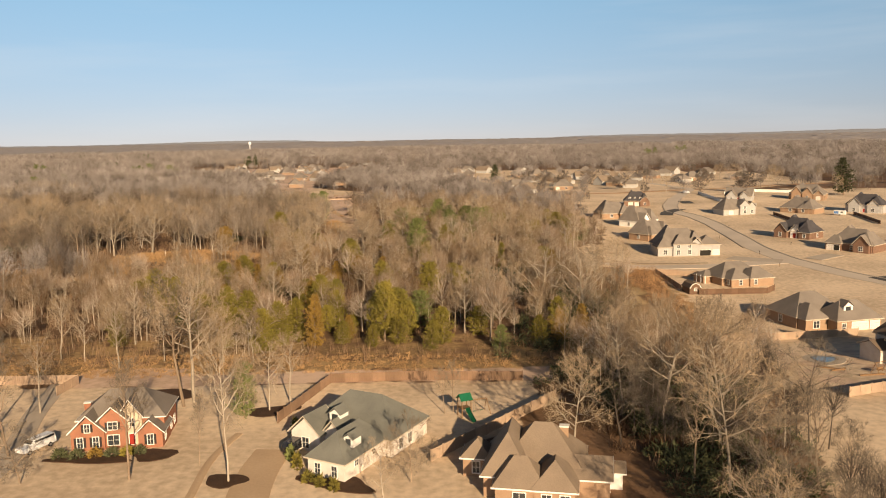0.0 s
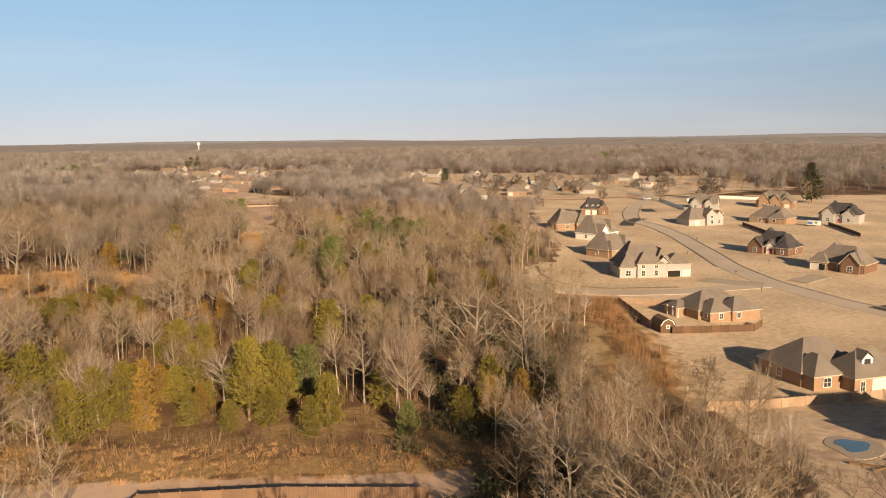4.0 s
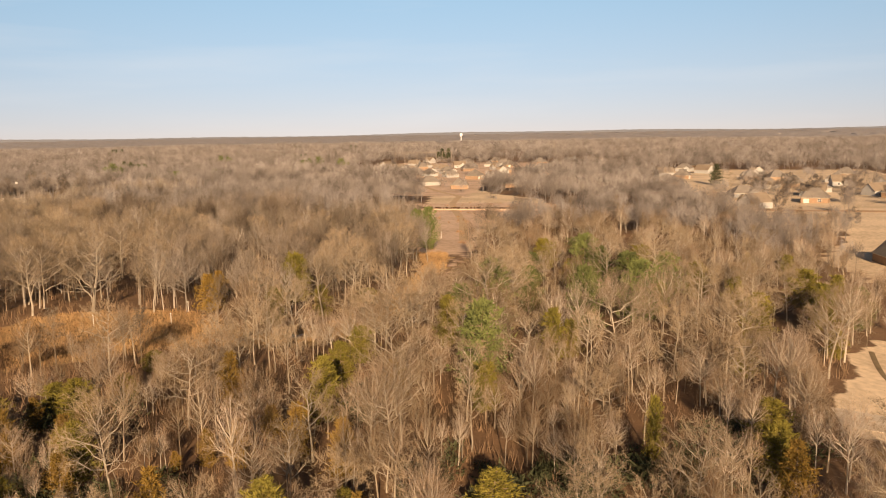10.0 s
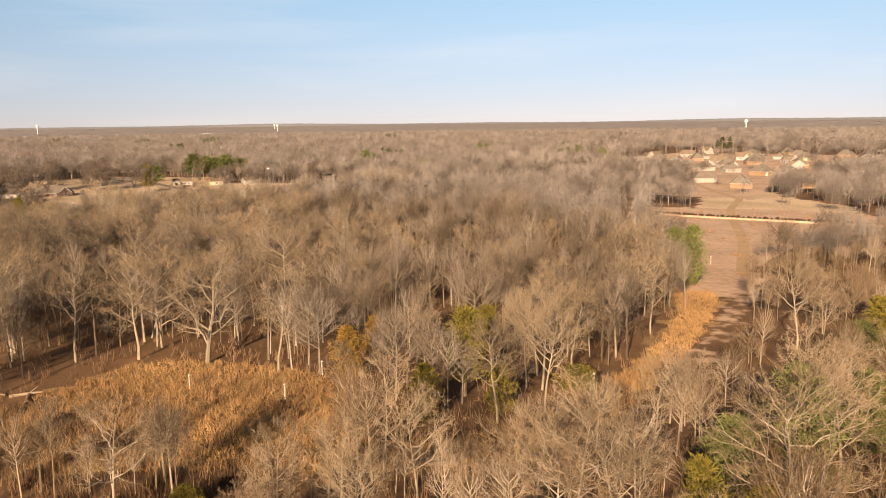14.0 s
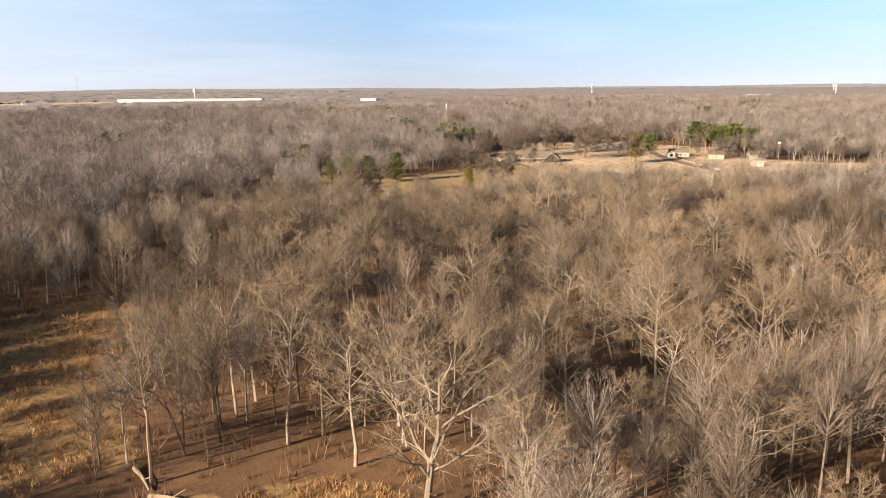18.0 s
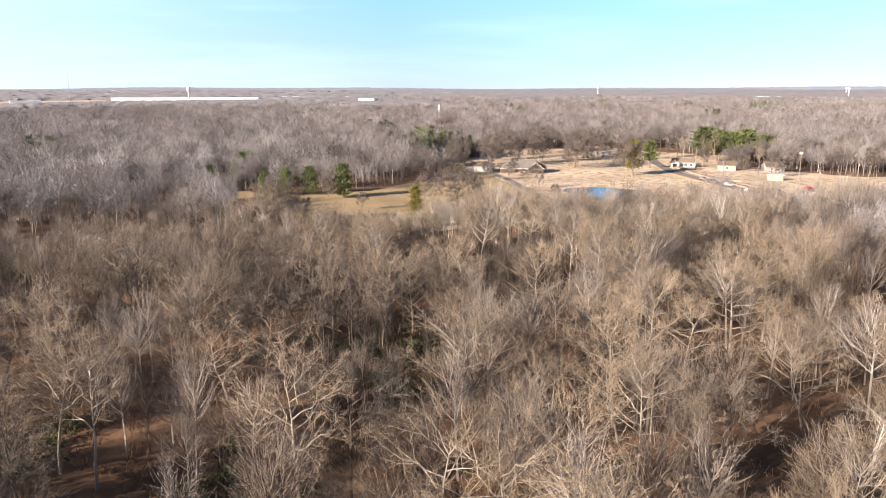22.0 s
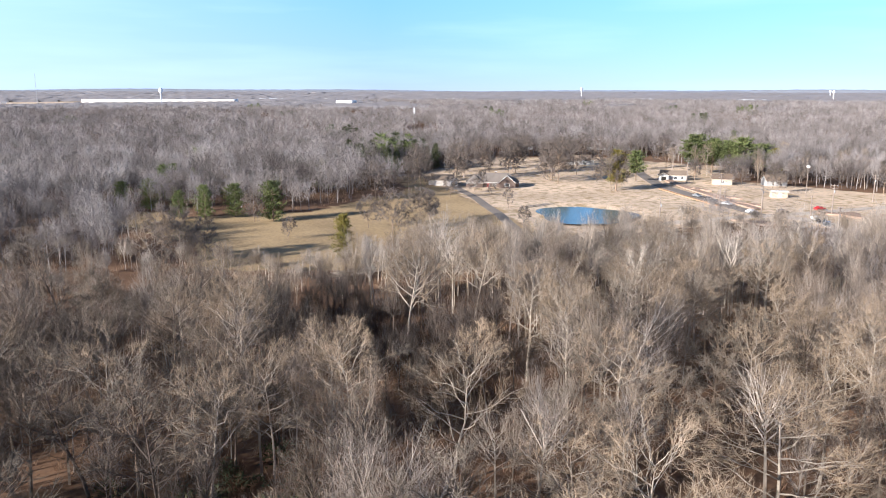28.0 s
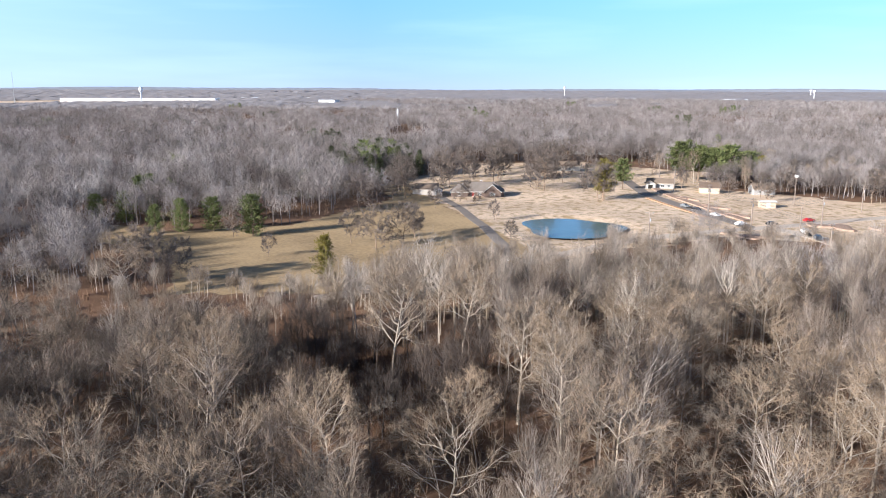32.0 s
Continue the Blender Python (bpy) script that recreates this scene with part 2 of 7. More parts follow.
DOOR_RED = mat("red_door", (0.35, 0.04, 0.03), (0.25, 0.03, 0.02), 1.0, rough=0.5)
GARAGE = mat("garage_door_panel", (0.72, 0.66, 0.58), (0.66, 0.6, 0.53), 1.0, rough=0.6)
DARK = mat("open_garage_inside", (0.03, 0.025, 0.02), (0.02, 0.02, 0.018), 1.0)
FENCE = mat("weathered_fence_board", (0.42, 0.31, 0.22), (0.3, 0.21, 0.15), 0.4, spread=0.15, fine=5)
FENCE_M = mat("brown_fence_board", (0.25, 0.16, 0.105), (0.17, 0.108, 0.072), 0.4, spread=0.15, fine=5)
FENCE_D = mat("dark_fence_board", (0.17, 0.1, 0.065), (0.12, 0.075, 0.05), 0.4, spread=0.15, fine=5)
GREEN_PLASTIC = mat("green_plastic", (0.01, 0.14, 0.07), (0.01, 0.11, 0.055), 1.0, rough=0.4, spec=0.5)
TIMBER = mat("brown_timber", (0.25, 0.15, 0.08), (0.17, 0.1, 0.05), 0.8, fine=6)
POLE = mat("grey_pole_wood", (0.32, 0.26, 0.21), (0.22, 0.18, 0.15), 0.6, fine=5)
WIRE = mat("wire", (0.12, 0.11, 0.1), (0.1, 0.1, 0.1), 1.0, rough=0.5)
STEEL = mat("galvanised_steel", (0.45, 0.45, 0.45), (0.36, 0.36, 0.36), 0.5, rough=0.5, metal=0.4)
CAR_WHITE = mat("white_car_paint", (0.8, 0.8, 0.8), (0.76, 0.76, 0.76), 0.5, rough=0.25, spec=0.6)
CAR_BLACK = mat("black_car_paint", (0.015, 0.015, 0.018), (0.02, 0.02, 0.022), 0.5, rough=0.2, spec=0.6)
CAR_RED = mat("red_car_paint", (0.45, 0.02, 0.02), (0.4, 0.02, 0.02), 0.5, rough=0.25, spec=0.6)
CAR_GREY = mat("grey_car_paint", (0.2, 0.21, 0.22), (0.17, 0.18, 0.19), 0.5, rough=0.25, spec=0.6)
TYRE = mat("tyre_rubber", (0.02, 0.02, 0.02), (0.03, 0.03, 0.03), 3.0)
BLUE = mat("blue_panel", (0.12, 0.25, 0.5), (0.1, 0.2, 0.42), 0.5, rough=0.5)
POOL = mat("blue_pool_water", (0.06, 0.12, 0.15), (0.045, 0.09, 0.12), 0.4, rough=0.12, spec=0.6)
TOWER_WHITE = mat("water_tower_paint", (0.7, 0.7, 0.71), (0.64, 0.64, 0.66), 0.1, rough=0.5)
LOG = mat("fallen_wood", (0.45, 0.36, 0.27), (0.3, 0.23, 0.16), 0.5)
WATER = bpy.data.materials.new("pond_water")
WATER.use_nodes = True
_b = WATER.node_tree.nodes["Principled BSDF"]
_b.inputs["Base Color"].default_value = (0.1, 0.155, 0.155, 1)
_b.inputs["Roughness"].default_value = 0.16
_b.inputs["Specular IOR Level"].default_value = 0.16
_w = WATER.node_tree.nodes.new("ShaderNodeTexNoise")
_w.inputs["Scale"].default_value = 60
_p = WATER.node_tree.nodes.new("ShaderNodeBump")
_p.inputs["Strength"].default_value, _p.inputs["Distance"].default_value = 0.15, 0.05
WATER.node_tree.links.new(_w.outputs[0], _p.inputs["Height"])
WATER.node_tree.links.new(_p.outputs[0], _b.inputs["Normal"])

# ---- plan: outlines of the open land, in metres ----
YARDS = [(-140, -60), (-140, 150), (-103.9, 137.4), (-71, 140.2), (-50.7, 137.5), (-23.2, 138.4), (12.5, 137.9), (17.5, 126.9), (2.3, 107.1), (22, 86), (28, 60), (34, -60)]
HILLSIDE = [(46, -60), (45, 60), (48, 100), (56, 124), (63, 150), (58.8, 175.5), (62, 211.6), (66.5, 232.7), (66.7, 269.7), (42.3, 275.2), (40.2, 287.8), (48.5, 307.7), (53.9, 335.3), (67.3, 347.6), (74.2, 394.7), (69.7, 433.5), (63.5, 452.5),
            (89.3, 531.5), (50.7, 533.4), (54.7, 583.1), (200, 640), (420, 600), (460, 300), (440, -60)]
GRASS_STRIP = [(39, 173.4), (40, 190), (43.5, 206), (47, 217), (52.5, 237.1), (55.2, 258.9), (61, 258.8), (55.7, 229), (48.4, 202.2), (43, 177)]
MARSH = [(-165, 238), (-128.4, 256.7), (-129, 271.9), (-132.3, 287), (-133.6, 304.7), (-121, 312.9), (-107.5, 317.8), (-96, 318.6), (-84.3, 310.6), (-73.5, 301.8), (-64.9, 308.2), (-59, 325.8), (-57.8, 346.2),
         (-58.5, 367.6), (-64, 397.7), (-75.7, 420.6), (-63.4, 421.9), (-57.7, 402.9), (-52.3, 369.1), (-48.9, 330.8), (-49.1, 307.4), (-60, 299), (-76, 289), (-92, 277), (-112, 262), (-135, 245), (-160, 226)]
DIRT = [(-77.7, 418.8), (-61.4, 419.9), (-56.7, 436.6), (-64.4, 460.5), (-67, 513), (-43.5, 578.4), (-24.9, 616.4), (-82.5, 630.7), (-178.9, 604), (-174.3, 576.8), (-130.4, 551.5), (-115.8, 530.6), (-96.6, 484.9), (-83.2, 447)]
BUILDING_PLOTS = [(33.8, 619.9), (54.7, 583.1), (200, 610), (330, 700), (330, 900), (187.2, 1025.6), (-28.8, 1029.6), (-38.6, 1103.9), (11.9, 827.9), (22.7, 733.7)]
BUILDING_PLOTS_WEST = [(-375.1, 1015.8), (-317.7, 921.5), (-211.6, 870.6), (-183.2, 675.1), (-123.5, 667.7), (-151.3, 859.5), (-68.1, 1030.7), (-66.3, 1005.3), (-68.6, 1255.5), (-388.5, 1289.6)]
POND_LAWN = [(-480.9, 308.7), (-442.9, 315.8), (-402, 342), (-360, 347), (-348.3, 381.5), (-358.4, 430.4), (-369.5, 461.5), (-380.5, 499.1), (-385.6, 529.8), (-370.1, 549.3), (-368.3, 586.3), (-406.2, 660), (-437.1, 654.7),
             (-441.9, 605), (-488.6, 592.6), (-562.5, 646.5), (-643.6, 604.1), (-666, 524.9), (-604.4, 484.2), (-564.7, 444.1), (-502, 435), (-452.5, 386.7), (-448.5, 351.5)]
FAR_FIELD = [(-2250, -420), (-2300, -150), (-2560, -70), (-2640, 420), (-2860, 460), (-2960, -120), (-2760, -480)]
CLEARING = [(-236, 262), (-222, 248), (-207, 236), (-180, 234), (-150, 246), (-137, 258), (-147, 278), (-168, 275), (-192, 270), (-212, 274)]
SITE_EDGE = [(-130, 595), (-136, 620), (-152, 680), (-200, 790), (-168, 800), (-108, 690), (-72, 664), (-58, 606)]
YARD_EDGE = [(12, 137), (20, 131), (27, 116), (27, 86), (22, 86), (2, 107)]
SAPLING_SLOPE = [(43, 172), (48, 202), (56, 229), (60, 250), (42, 262), (40, 274), (70, 278), (70, 235), (64, 172)]
SOIL_LANE = [(-49, 334), (-53, 369), (-57, 397), (-63, 421), (-56, 437), (-52, 425), (-48, 392), (-45, 362), (-43, 336)]
CROSS_FIELD = [(-398, 556), (-440, 562), (-490, 570), (-505, 592), (-478, 622), (-430, 640), (-385, 640), (-352, 600), (-352, 556)]
OPEN_LAND = [CROSS_FIELD, SAPLING_SLOPE, SOIL_LANE, CLEARING, YARD_EDGE, SITE_EDGE, YARDS, HILLSIDE, GRASS_STRIP, MARSH, DIRT, BUILDING_PLOTS, BUILDING_PLOTS_WEST, POND_LAWN]


def inside(poly, x, y):
    """Which of the points lie in the outline (arrays)."""
    x, y = np.asarray(x, float), np.asarray(y, float)
    hit = np.zeros(x.shape, bool)
    for (ax, ay), (bx, by) in zip(poly, poly[1:] + poly[:1]):
        if ay != by:
            hit ^= ((ay > y) != (by > y)) & (x < (bx - ax) * (y - ay) / (by - ay) + ax)
    return hit


def ease(a, b, v):
    k = np.clip((v - a) / (b - a), 0, 1)
    return k * k * (3 - 2 * k)


def gz(x, y):
    """The height of the land."""
    x, y = np.asarray(x, float), np.asarray(y, float)
    low = -4.0 * ease(28, 75, x) * ease(120, 200, y) * (1 - 0.7 * ease(380, 620, y))
    far = np.hypot(x + 60, y - 200)
    roll = 0.35 * np.sin(x * 0.045 + 1.3) * np.cos(y * 0.038) * ease(0, 60, np.abs(x) + 20)
    return low + roll + 22 * ease(2200, 4800, far)


def g(x, y):
    return float(gz(x, y))


def mesh_of(name, v, f, material, smooth=False):
    """A mesh from arrays of vertices and triangles or quads."""
    me = bpy.data.meshes.new(name)
    v, f = np.asarray(v, np.float32), np.asarray(f, np.int32)
    k = f.shape[1]
    me.vertices.add(len(v))
    me.vertices.foreach_set("co", v.ravel())
    me.loops.add(f.size)
    me.loops.foreach_set("vertex_index", f.ravel())
    me.polygons.add(len(f))
    me.polygons.foreach_set("loop_start", np.arange(0, f.size, k, dtype=np.int32))
    me.polygons.foreach_set("use_smooth", np.full(len(f), smooth))
    me.update(calc_edges=True)
    me.materials.append(material)
    return me


def part(name, bm, material, parent, label=""):
    """Links a bmesh as one mesh object under a thing or a part."""
    me = bpy.data.meshes.new(name)
    bm.to_mesh(me)
    bm.free()
    me.materials.append(material)
    ob = new(name, me)
    ob.parent = parent
    if label:
        ob["label"] = label
    return ob


def thing(name, label, category, x, y, z=None, turn=0.0, group="", kind=""):
    ob = new(name)
    ob.matrix_world = pose(x, y, g(x, y) if z is None else z, 0, 0, turn)
    return tagged(ob, label, category, group, kind)


def box(bm, x0, y0, z0, x1, y1, z1, m=None):
    """Adds a box, from corner to corner, to a bmesh."""
    vs = [bm.verts.new(Vector(p) if m is None else m @ Vector(p)) for p in
          ((x0, y0, z0), (x1, y0, z0), (x1, y1, z0), (x0, y1, z0), (x0, y0, z1), (x1, y0, z1), (x1, y1, z1), (x0, y1, z1))]
    for q in ((3, 2, 1, 0), (4, 5, 6, 7), (0, 1, 5, 4), (1, 2, 6, 5), (2, 3, 7, 6), (3, 0, 4, 7)):
        bm.faces.new([vs[i] for i in q])
    return bm


def boxes(*list_of):
    bm = bmesh.new()
    for b in list_of:
        box(bm, *b)
    return bm


def tube(bm, points, radii, sides=6):
    """Adds a round bar along the points."""
    rings = []
    for i, p in enumerate(points):
        p = Vector(p)
        d = Vector(points[min(i + 1, len(points) - 1)]) - Vector(points[max(i - 1, 0)])
        a = d.orthogonal().normalized()
        b = d.normalized().cross(a)
        r = radii[i] if isinstance(radii, (list, tuple)) else radii
        rings.append([bm.verts.new(p + r * (math.cos(k * math.tau / sides) * a + math.sin(k * math.tau / sides) * b)) for k in range(sides)])
    for r0, r1 in zip(rings, rings[1:]):
        if len(r0) == len(r1):
            # the second ring may start at another angle
            o = min(range(sides), key=lambda s: (r1[s].co - r0[0].co).length)
            for k in range(sides):
                bm.faces.new((r0[k], r0[(k + 1) % sides], r1[(k + 1 + o) % sides], r1[(k + o) % sides]))
    bm.faces.new(rings[0][::-1])
    bm.faces.new(rings[-1])
    return bm


# ---- ground: one sheet to the horizon ----
def stretch(a, b, step, reach):
    core = list(np.arange(a, b + 0.1, step))
    s, lo, hi = step, [], []
    p = a
    while p > -reach:
        s *= 1.22
        p -= s
        lo.append(p)
    s, p = step, b
    while p < reach:
        s *= 1.22
        p += s
        hi.append(p)
    return np.array(lo[::-1] + core + hi)


def build_ground():
    xs, ys = stretch(-640, 260, 4.0, 4900), stretch(-20, 680, 4.0, 4900)
    X, Y = np.meshgrid(xs, ys)
    x, y = X.ravel(), Y.ravel()
    z = gz(x, y)
    pond = ((x + 417.5) / 27) ** 2 + ((y - 484) / 24) ** 2
    z -= 1.2 * (1 - ease(0.6, 1.15, pond))
    nx, ny = len(xs), len(ys)
    i = (np.arange(ny - 1)[:, None] * nx + np.arange(nx - 1)).ravel()
    me = mesh_of("ground", np.c_[x, y, z], np.c_[i, i + 1, i + nx + 1, i + nx], GROUND, True)
    rng = np.random.default_rng(3)
    jx, jy = x + rng.normal(0, 1.0, x.size), y + rng.normal(0, 1.0, x.size)
    w = np.zeros((x.size, 4))
    for poly in (YARDS, HILLSIDE, BUILDING_PLOTS, BUILDING_PLOTS_WEST, FAR_FIELD, POND_LAWN, SITE_EDGE):
        w[inside(poly, jx, jy), 0] = 1
    w[inside(GRASS_STRIP, jx, jy), 3] = 0.8
    green = inside(POND_LAWN, jx, jy) & (jx > -560) & (jy < 455)
    w[green, 3] = 0.75
    w[green, 0] = 0
    dry = inside(POND_LAWN, jx, jy) & ~green
    w[dry, 3] = 0.43
    w[inside(CROSS_FIELD, jx, jy), 0] = 1
    w[inside(CLEARING, jx, jy), 1] = 0.85
    w[inside(MARSH, jx, jy), 1] = 1
    w[inside(SAPLING_SLOPE, jx, jy), 1] = 0.55
    w[inside([(62, 128), (95, 138), (95, 172), (70, 172), (62, 150)], jx, jy), 2] = 0.46
    w[inside([(60, 172), (74, 180), (73, 226), (64, 228)], jx, jy), 1] = 0.46
    w[inside(SOIL_LANE, jx, jy), 2] = 0.5
    for poly in (DIRT, BUILDING_PLOTS_WEST):
        w[inside(poly, jx, jy), 2] = 1
    bank = inside([(-75, 138), (-50, 136), (-22, 139.5), (18, 138.5), (18, 146), (-20, 147), (-72, 148)], jx, jy)
    w[inside([(-110, 140), (-75, 142), (-22, 144), (22, 143), (24, 152), (-10, 157), (-60, 160), (-110, 156)], jx, jy), 1] = 0.75
    w[inside([(44, 190), (66, 234), (68, 270), (60, 268), (40, 228), (36, 200)], jx, jy), 1] = 0.5
    w[inside([(-110, 152), (24, 150), (24, 172), (-110, 178)], jx, jy), 1] = 0.55
    w[bank, 2], w[bank, 0] = 1, 0
    at = me.color_attributes.new("cover", "FLOAT_COLOR", "POINT")
    at.data.foreach_set("color", w.astype(np.float32).ravel())
    return tagged(new("ground", me), "rolling winter land with leaf litter and dormant grass", "ground", kind="structure")


GROUND = mat("leaf_litter", (0.255, 0.152, 0.088), (0.09, 0.055, 0.034), 0.07, bump=0.5, fine=1.6)


def cover_layers(m):
    """Mixes lawn, dry grass, bare soil and green turf over the leaf litter by the cover attribute."""
    n, l = m.node_tree.nodes, m.node_tree.links
    b = n["Principled BSDF"]
    below = b.inputs["Base Color"].links[0].from_socket
    at = n.new("ShaderNodeAttribute")
    at.attribute_name = "cover"
    sep = n.new("ShaderNodeSeparateColor")
    l.new(at.outputs["Color"], sep.inputs[0])
    geo = n.new("ShaderNodeNewGeometry")
    edge = n.new("ShaderNodeTexNoise")
    edge.inputs["Scale"].default_value, edge.inputs["Detail"].default_value = 0.25, 6
    l.new(geo.outputs["Position"], edge.inputs["Vector"])
    for out, ca, cb, s, f in ((sep.outputs[0], (0.755, 0.588, 0.42), (0.5, 0.378, 0.26), 0.035, 0.7), (sep.outputs[1], (0.4, 0.27, 0.135), (0.2, 0.13, 0.07), 0.06, 1.2),
                              (sep.outputs[2], (0.66, 0.48, 0.365), (0.45, 0.315, 0.23), 0.05, 0.5), (at.outputs["Alpha"], (0.44, 0.32, 0.17), (0.29, 0.21, 0.112), 0.05, 0.8)):
        a, c = n.new("ShaderNodeTexNoise"), n.new("ShaderNodeTexNoise")
        a.inputs["Scale"].default_value, a.inputs["Detail"].default_value = s, 6
        c.inputs["Scale"].default_value, c.inputs["Detail"].default_value = f, 5
        l.new(geo.outputs["Position"], a.inputs["Vector"])
        l.new(geo.outputs["Position"], c.inputs["Vector"])
        sm = n.new("ShaderNodeMath")
        sm.operation = "MULTIPLY_ADD"
        sm.inputs[1].default_value = 0.8
        l.new(c.outputs[0], sm.inputs[0])
        l.new(a.outputs[0], sm.inputs[2])
        r = n.new("ShaderNodeMapRange")
        r.inputs[1].default_value, r.inputs[2].default_value = 0.75, 1.1
        l.new(sm.outputs[0], r.inputs[0])
        col = n.new("ShaderNodeMix")
        col.data_type = "RGBA"
        col.inputs[6].default_value, col.inputs[7].default_value = (*ca, 1), (*cb, 1)
        l.new(r.outputs[0], col.inputs[0])
        k = n.new("ShaderNodeMath")
        k.operation = "ADD"
        l.new(out, k.inputs[0])
        l.new(edge.outputs[0], k.inputs[1])
        kr = n.new("ShaderNodeMapRange")
        kr.inputs[1].default_value, kr.inputs[2].default_value = 0.92, 1.08
        l.new(k.outputs[0], kr.inputs[0])
        top = n.new("ShaderNodeMix")
        top.data_type = "RGBA"
        l.new(kr.outputs[0], top.inputs[0])
        l.new(below, top.inputs[6])
        l.new(col.outputs[2], top.inputs[7])
        below = top.outputs[2]
    l.new(below, b.inputs["Base Color"])


cover_layers(GROUND)
build_ground()


# ---- roads, drives, beds: strips laid on the ground ----
def strip(name, label, points, width, material, lift=0.08, category="road", kind="structure", step=3.0):
    """A ribbon along a line, with edges that drop into the ground."""
    pts = []
    for (ax, ay), (bx, by) in zip(points, points[1:]):
        n = max(1, int(math.hypot(bx - ax, by - ay) / step))
        pts += [(ax + (bx - ax) * i / n, ay + (by - ay) * i / n) for i in range(n)]
    pts.append(points[-1])
    for _ in range(4):
        pts = [pts[0]] + [((a[0] + 2 * b[0] + c[0]) / 4, (a[1] + 2 * b[1] + c[1]) / 4) for a, b, c in zip(pts, pts[1:], pts[2:])] + [pts[-1]]
    v, f = [], []
    for i, (x, y) in enumerate(pts):
        a, b = pts[max(i - 1, 0)], pts[min(i + 1, len(pts) - 1)]
        d = Vector((b[0] - a[0], b[1] - a[1])).normalized()
        s = Vector((d.y, -d.x))
        for k, dz in ((-0.5, -0.3), (-0.5, lift), (-0.25, lift + 0.03), (0, lift + 0.05), (0.25, lift + 0.03), (0.5, lift), (0.5, -0.3)):
            px, py = x + s.x * k * width, y + s.y * k * width
            v.append((px, py, g(px, py) + dz))
        if i:
            o = 7 * (i - 1)
            f += [(o + j, o + j + 1, o + j + 8, o + j + 7) for j in range(6)]
    return tagged(new(name, mesh_of(name, v, [q[::-1] for q in f], material)), label, category, kind=kind)


def patch(name, label, x, y, rx, ry, material, turn=0.0, lift=0.12, category="bed", kind="structure", sides=20, wob=0.12):
    """A low rounded mound with an uneven outline."""
    r = random.Random(int(x * 10 + y * 7))
    c, s = math.cos(radians(turn)), math.sin(radians(turn))
    v, f = [(x, y, g(x, y) + lift)], []
    for ring, (k, dz) in enumerate(((0.55, lift), (0.95, lift * 0.9), (1.0, -0.3))):
        for i in range(sides):
            a = i * math.tau / sides
            w = 1 + wob * math.sin(3 * a + x) + wob * 0.5 * math.sin(5 * a + y)
            px, py = rx * k * w * math.cos(a), ry * k * w * math.sin(a)
            px, py = x + px * c - py * s, y + px * s + py * c
            v.append((px, py, g(px, py) + dz))
    for i in range(sides):
        j = (i + 1) % sides
        f.append((0, 1 + i, 1 + j))
        for ring in (0, 1):
            o = 1 + ring * sides
            f += [(o + i, o + sides + i, o + sides + j), (o + i, o + sides + j, o + j)]
    return tagged(new(name, mesh_of(name, v, f, material)), label, category, kind=kind)


strip("road_main", "pale concrete street curving through the subdivision", [(165, 140), (150, 220), (133.3, 264.5), (126.3, 294.8), (126.2, 325.7), (132.3, 366.4), (139.1, 416.9), (139.2, 451.9), (133.4, 476.3), (139.9, 506.4), (157.3, 557.5), (194.7, 644.1), (182.7, 724.6)], 8.5, ROAD)
MAIN = [(150, 220), (133.3, 264.5), (126.3, 294.8), (126.2, 325.7), (132.3, 366.4), (139.1, 416.9), (139.2, 451.9), (133.4, 476.3), (139.9, 506.4), (157.3, 557.5)]


def beside(points, d):
    """The line at the distance d to one side of another."""
    out = []
    for i, (x, y) in enumerate(points):
        a, b = Vector(points[max(i - 1, 0)]), Vector(points[min(i + 1, len(points) - 1)])
        n = (b - a).normalized()
        out.append((x + n.y * d, y - n.x * d))
    return out


strip("kerb_east", "pale concrete kerb along the street", beside(MAIN, 4.5), 0.7, DRIVE, 0.22, "kerb")
strip("kerb_west", "pale concrete kerb along the street", beside(MAIN[3:], -4.5), 0.7, DRIVE, 0.22, "kerb")
strip("road_side", "pale concrete stub street ending at the brush", [(127.5, 291.6), (110.6, 287.4), (94.3, 281.9), (72.4, 281.5), (52.8, 282.4), (41.3, 282)], 8.0, ROAD, 0.1)
strip("road_upper", "orange clay site track behind the street", [(-24.9, 616.4), (54.4, 610.2), (133.4, 613.7), (200, 640), (330, 690)], 9, CLAY, 0.06)
strip("drive_new", "fresh black asphalt turning patch on the street", [(124.6, 457.9), (129.4, 474), (140.4, 485.7)], 7.5, ASPHALT, 0.16)
strip("drive_new_b", "fresh black asphalt driveway patch", [(157.8, 537.7), (156.2, 519.7)], 8, ASPHALT, 0.16)
strip("drive_white_house", "pale concrete driveway by the white house", [(107.1, 301.8), (114.5, 295.4), (123.2, 290.8)], 9, DRIVE, 0.13)
strip("drive_corner", "pale concrete driveway across the street", [(136.1, 294.2), (149.1, 304)], 7, DRIVE, 0.13)
strip("drive_dark", "patched dark asphalt driveway beside the street", [(138.7, 252.7), (152.7, 257.2)], 9, ASPHALT, 0.12)
strip("drive_brick_house", "long pale driveway beside the red brick house", [(-64, 60), (-63, 100), (-65, 106.9), (-71.1, 124.2), (-75.2, 141.8)], 3.6, DRIVE)
strip("drive_gray_house", "brown gravel drive in front of the white house", [(-27, 60), (-25.5, 83.3), (-27.6, 97.7), (-26.7, 107)], 5.5, GRAVEL, 0.06)
strip("path_garden", "narrow curved brick garden path", [(-33.4, 80.1), (-34, 92.8), (-35.5, 105.1), (-33.6, 113.5)], 1.1, GRAVEL, 0.09)
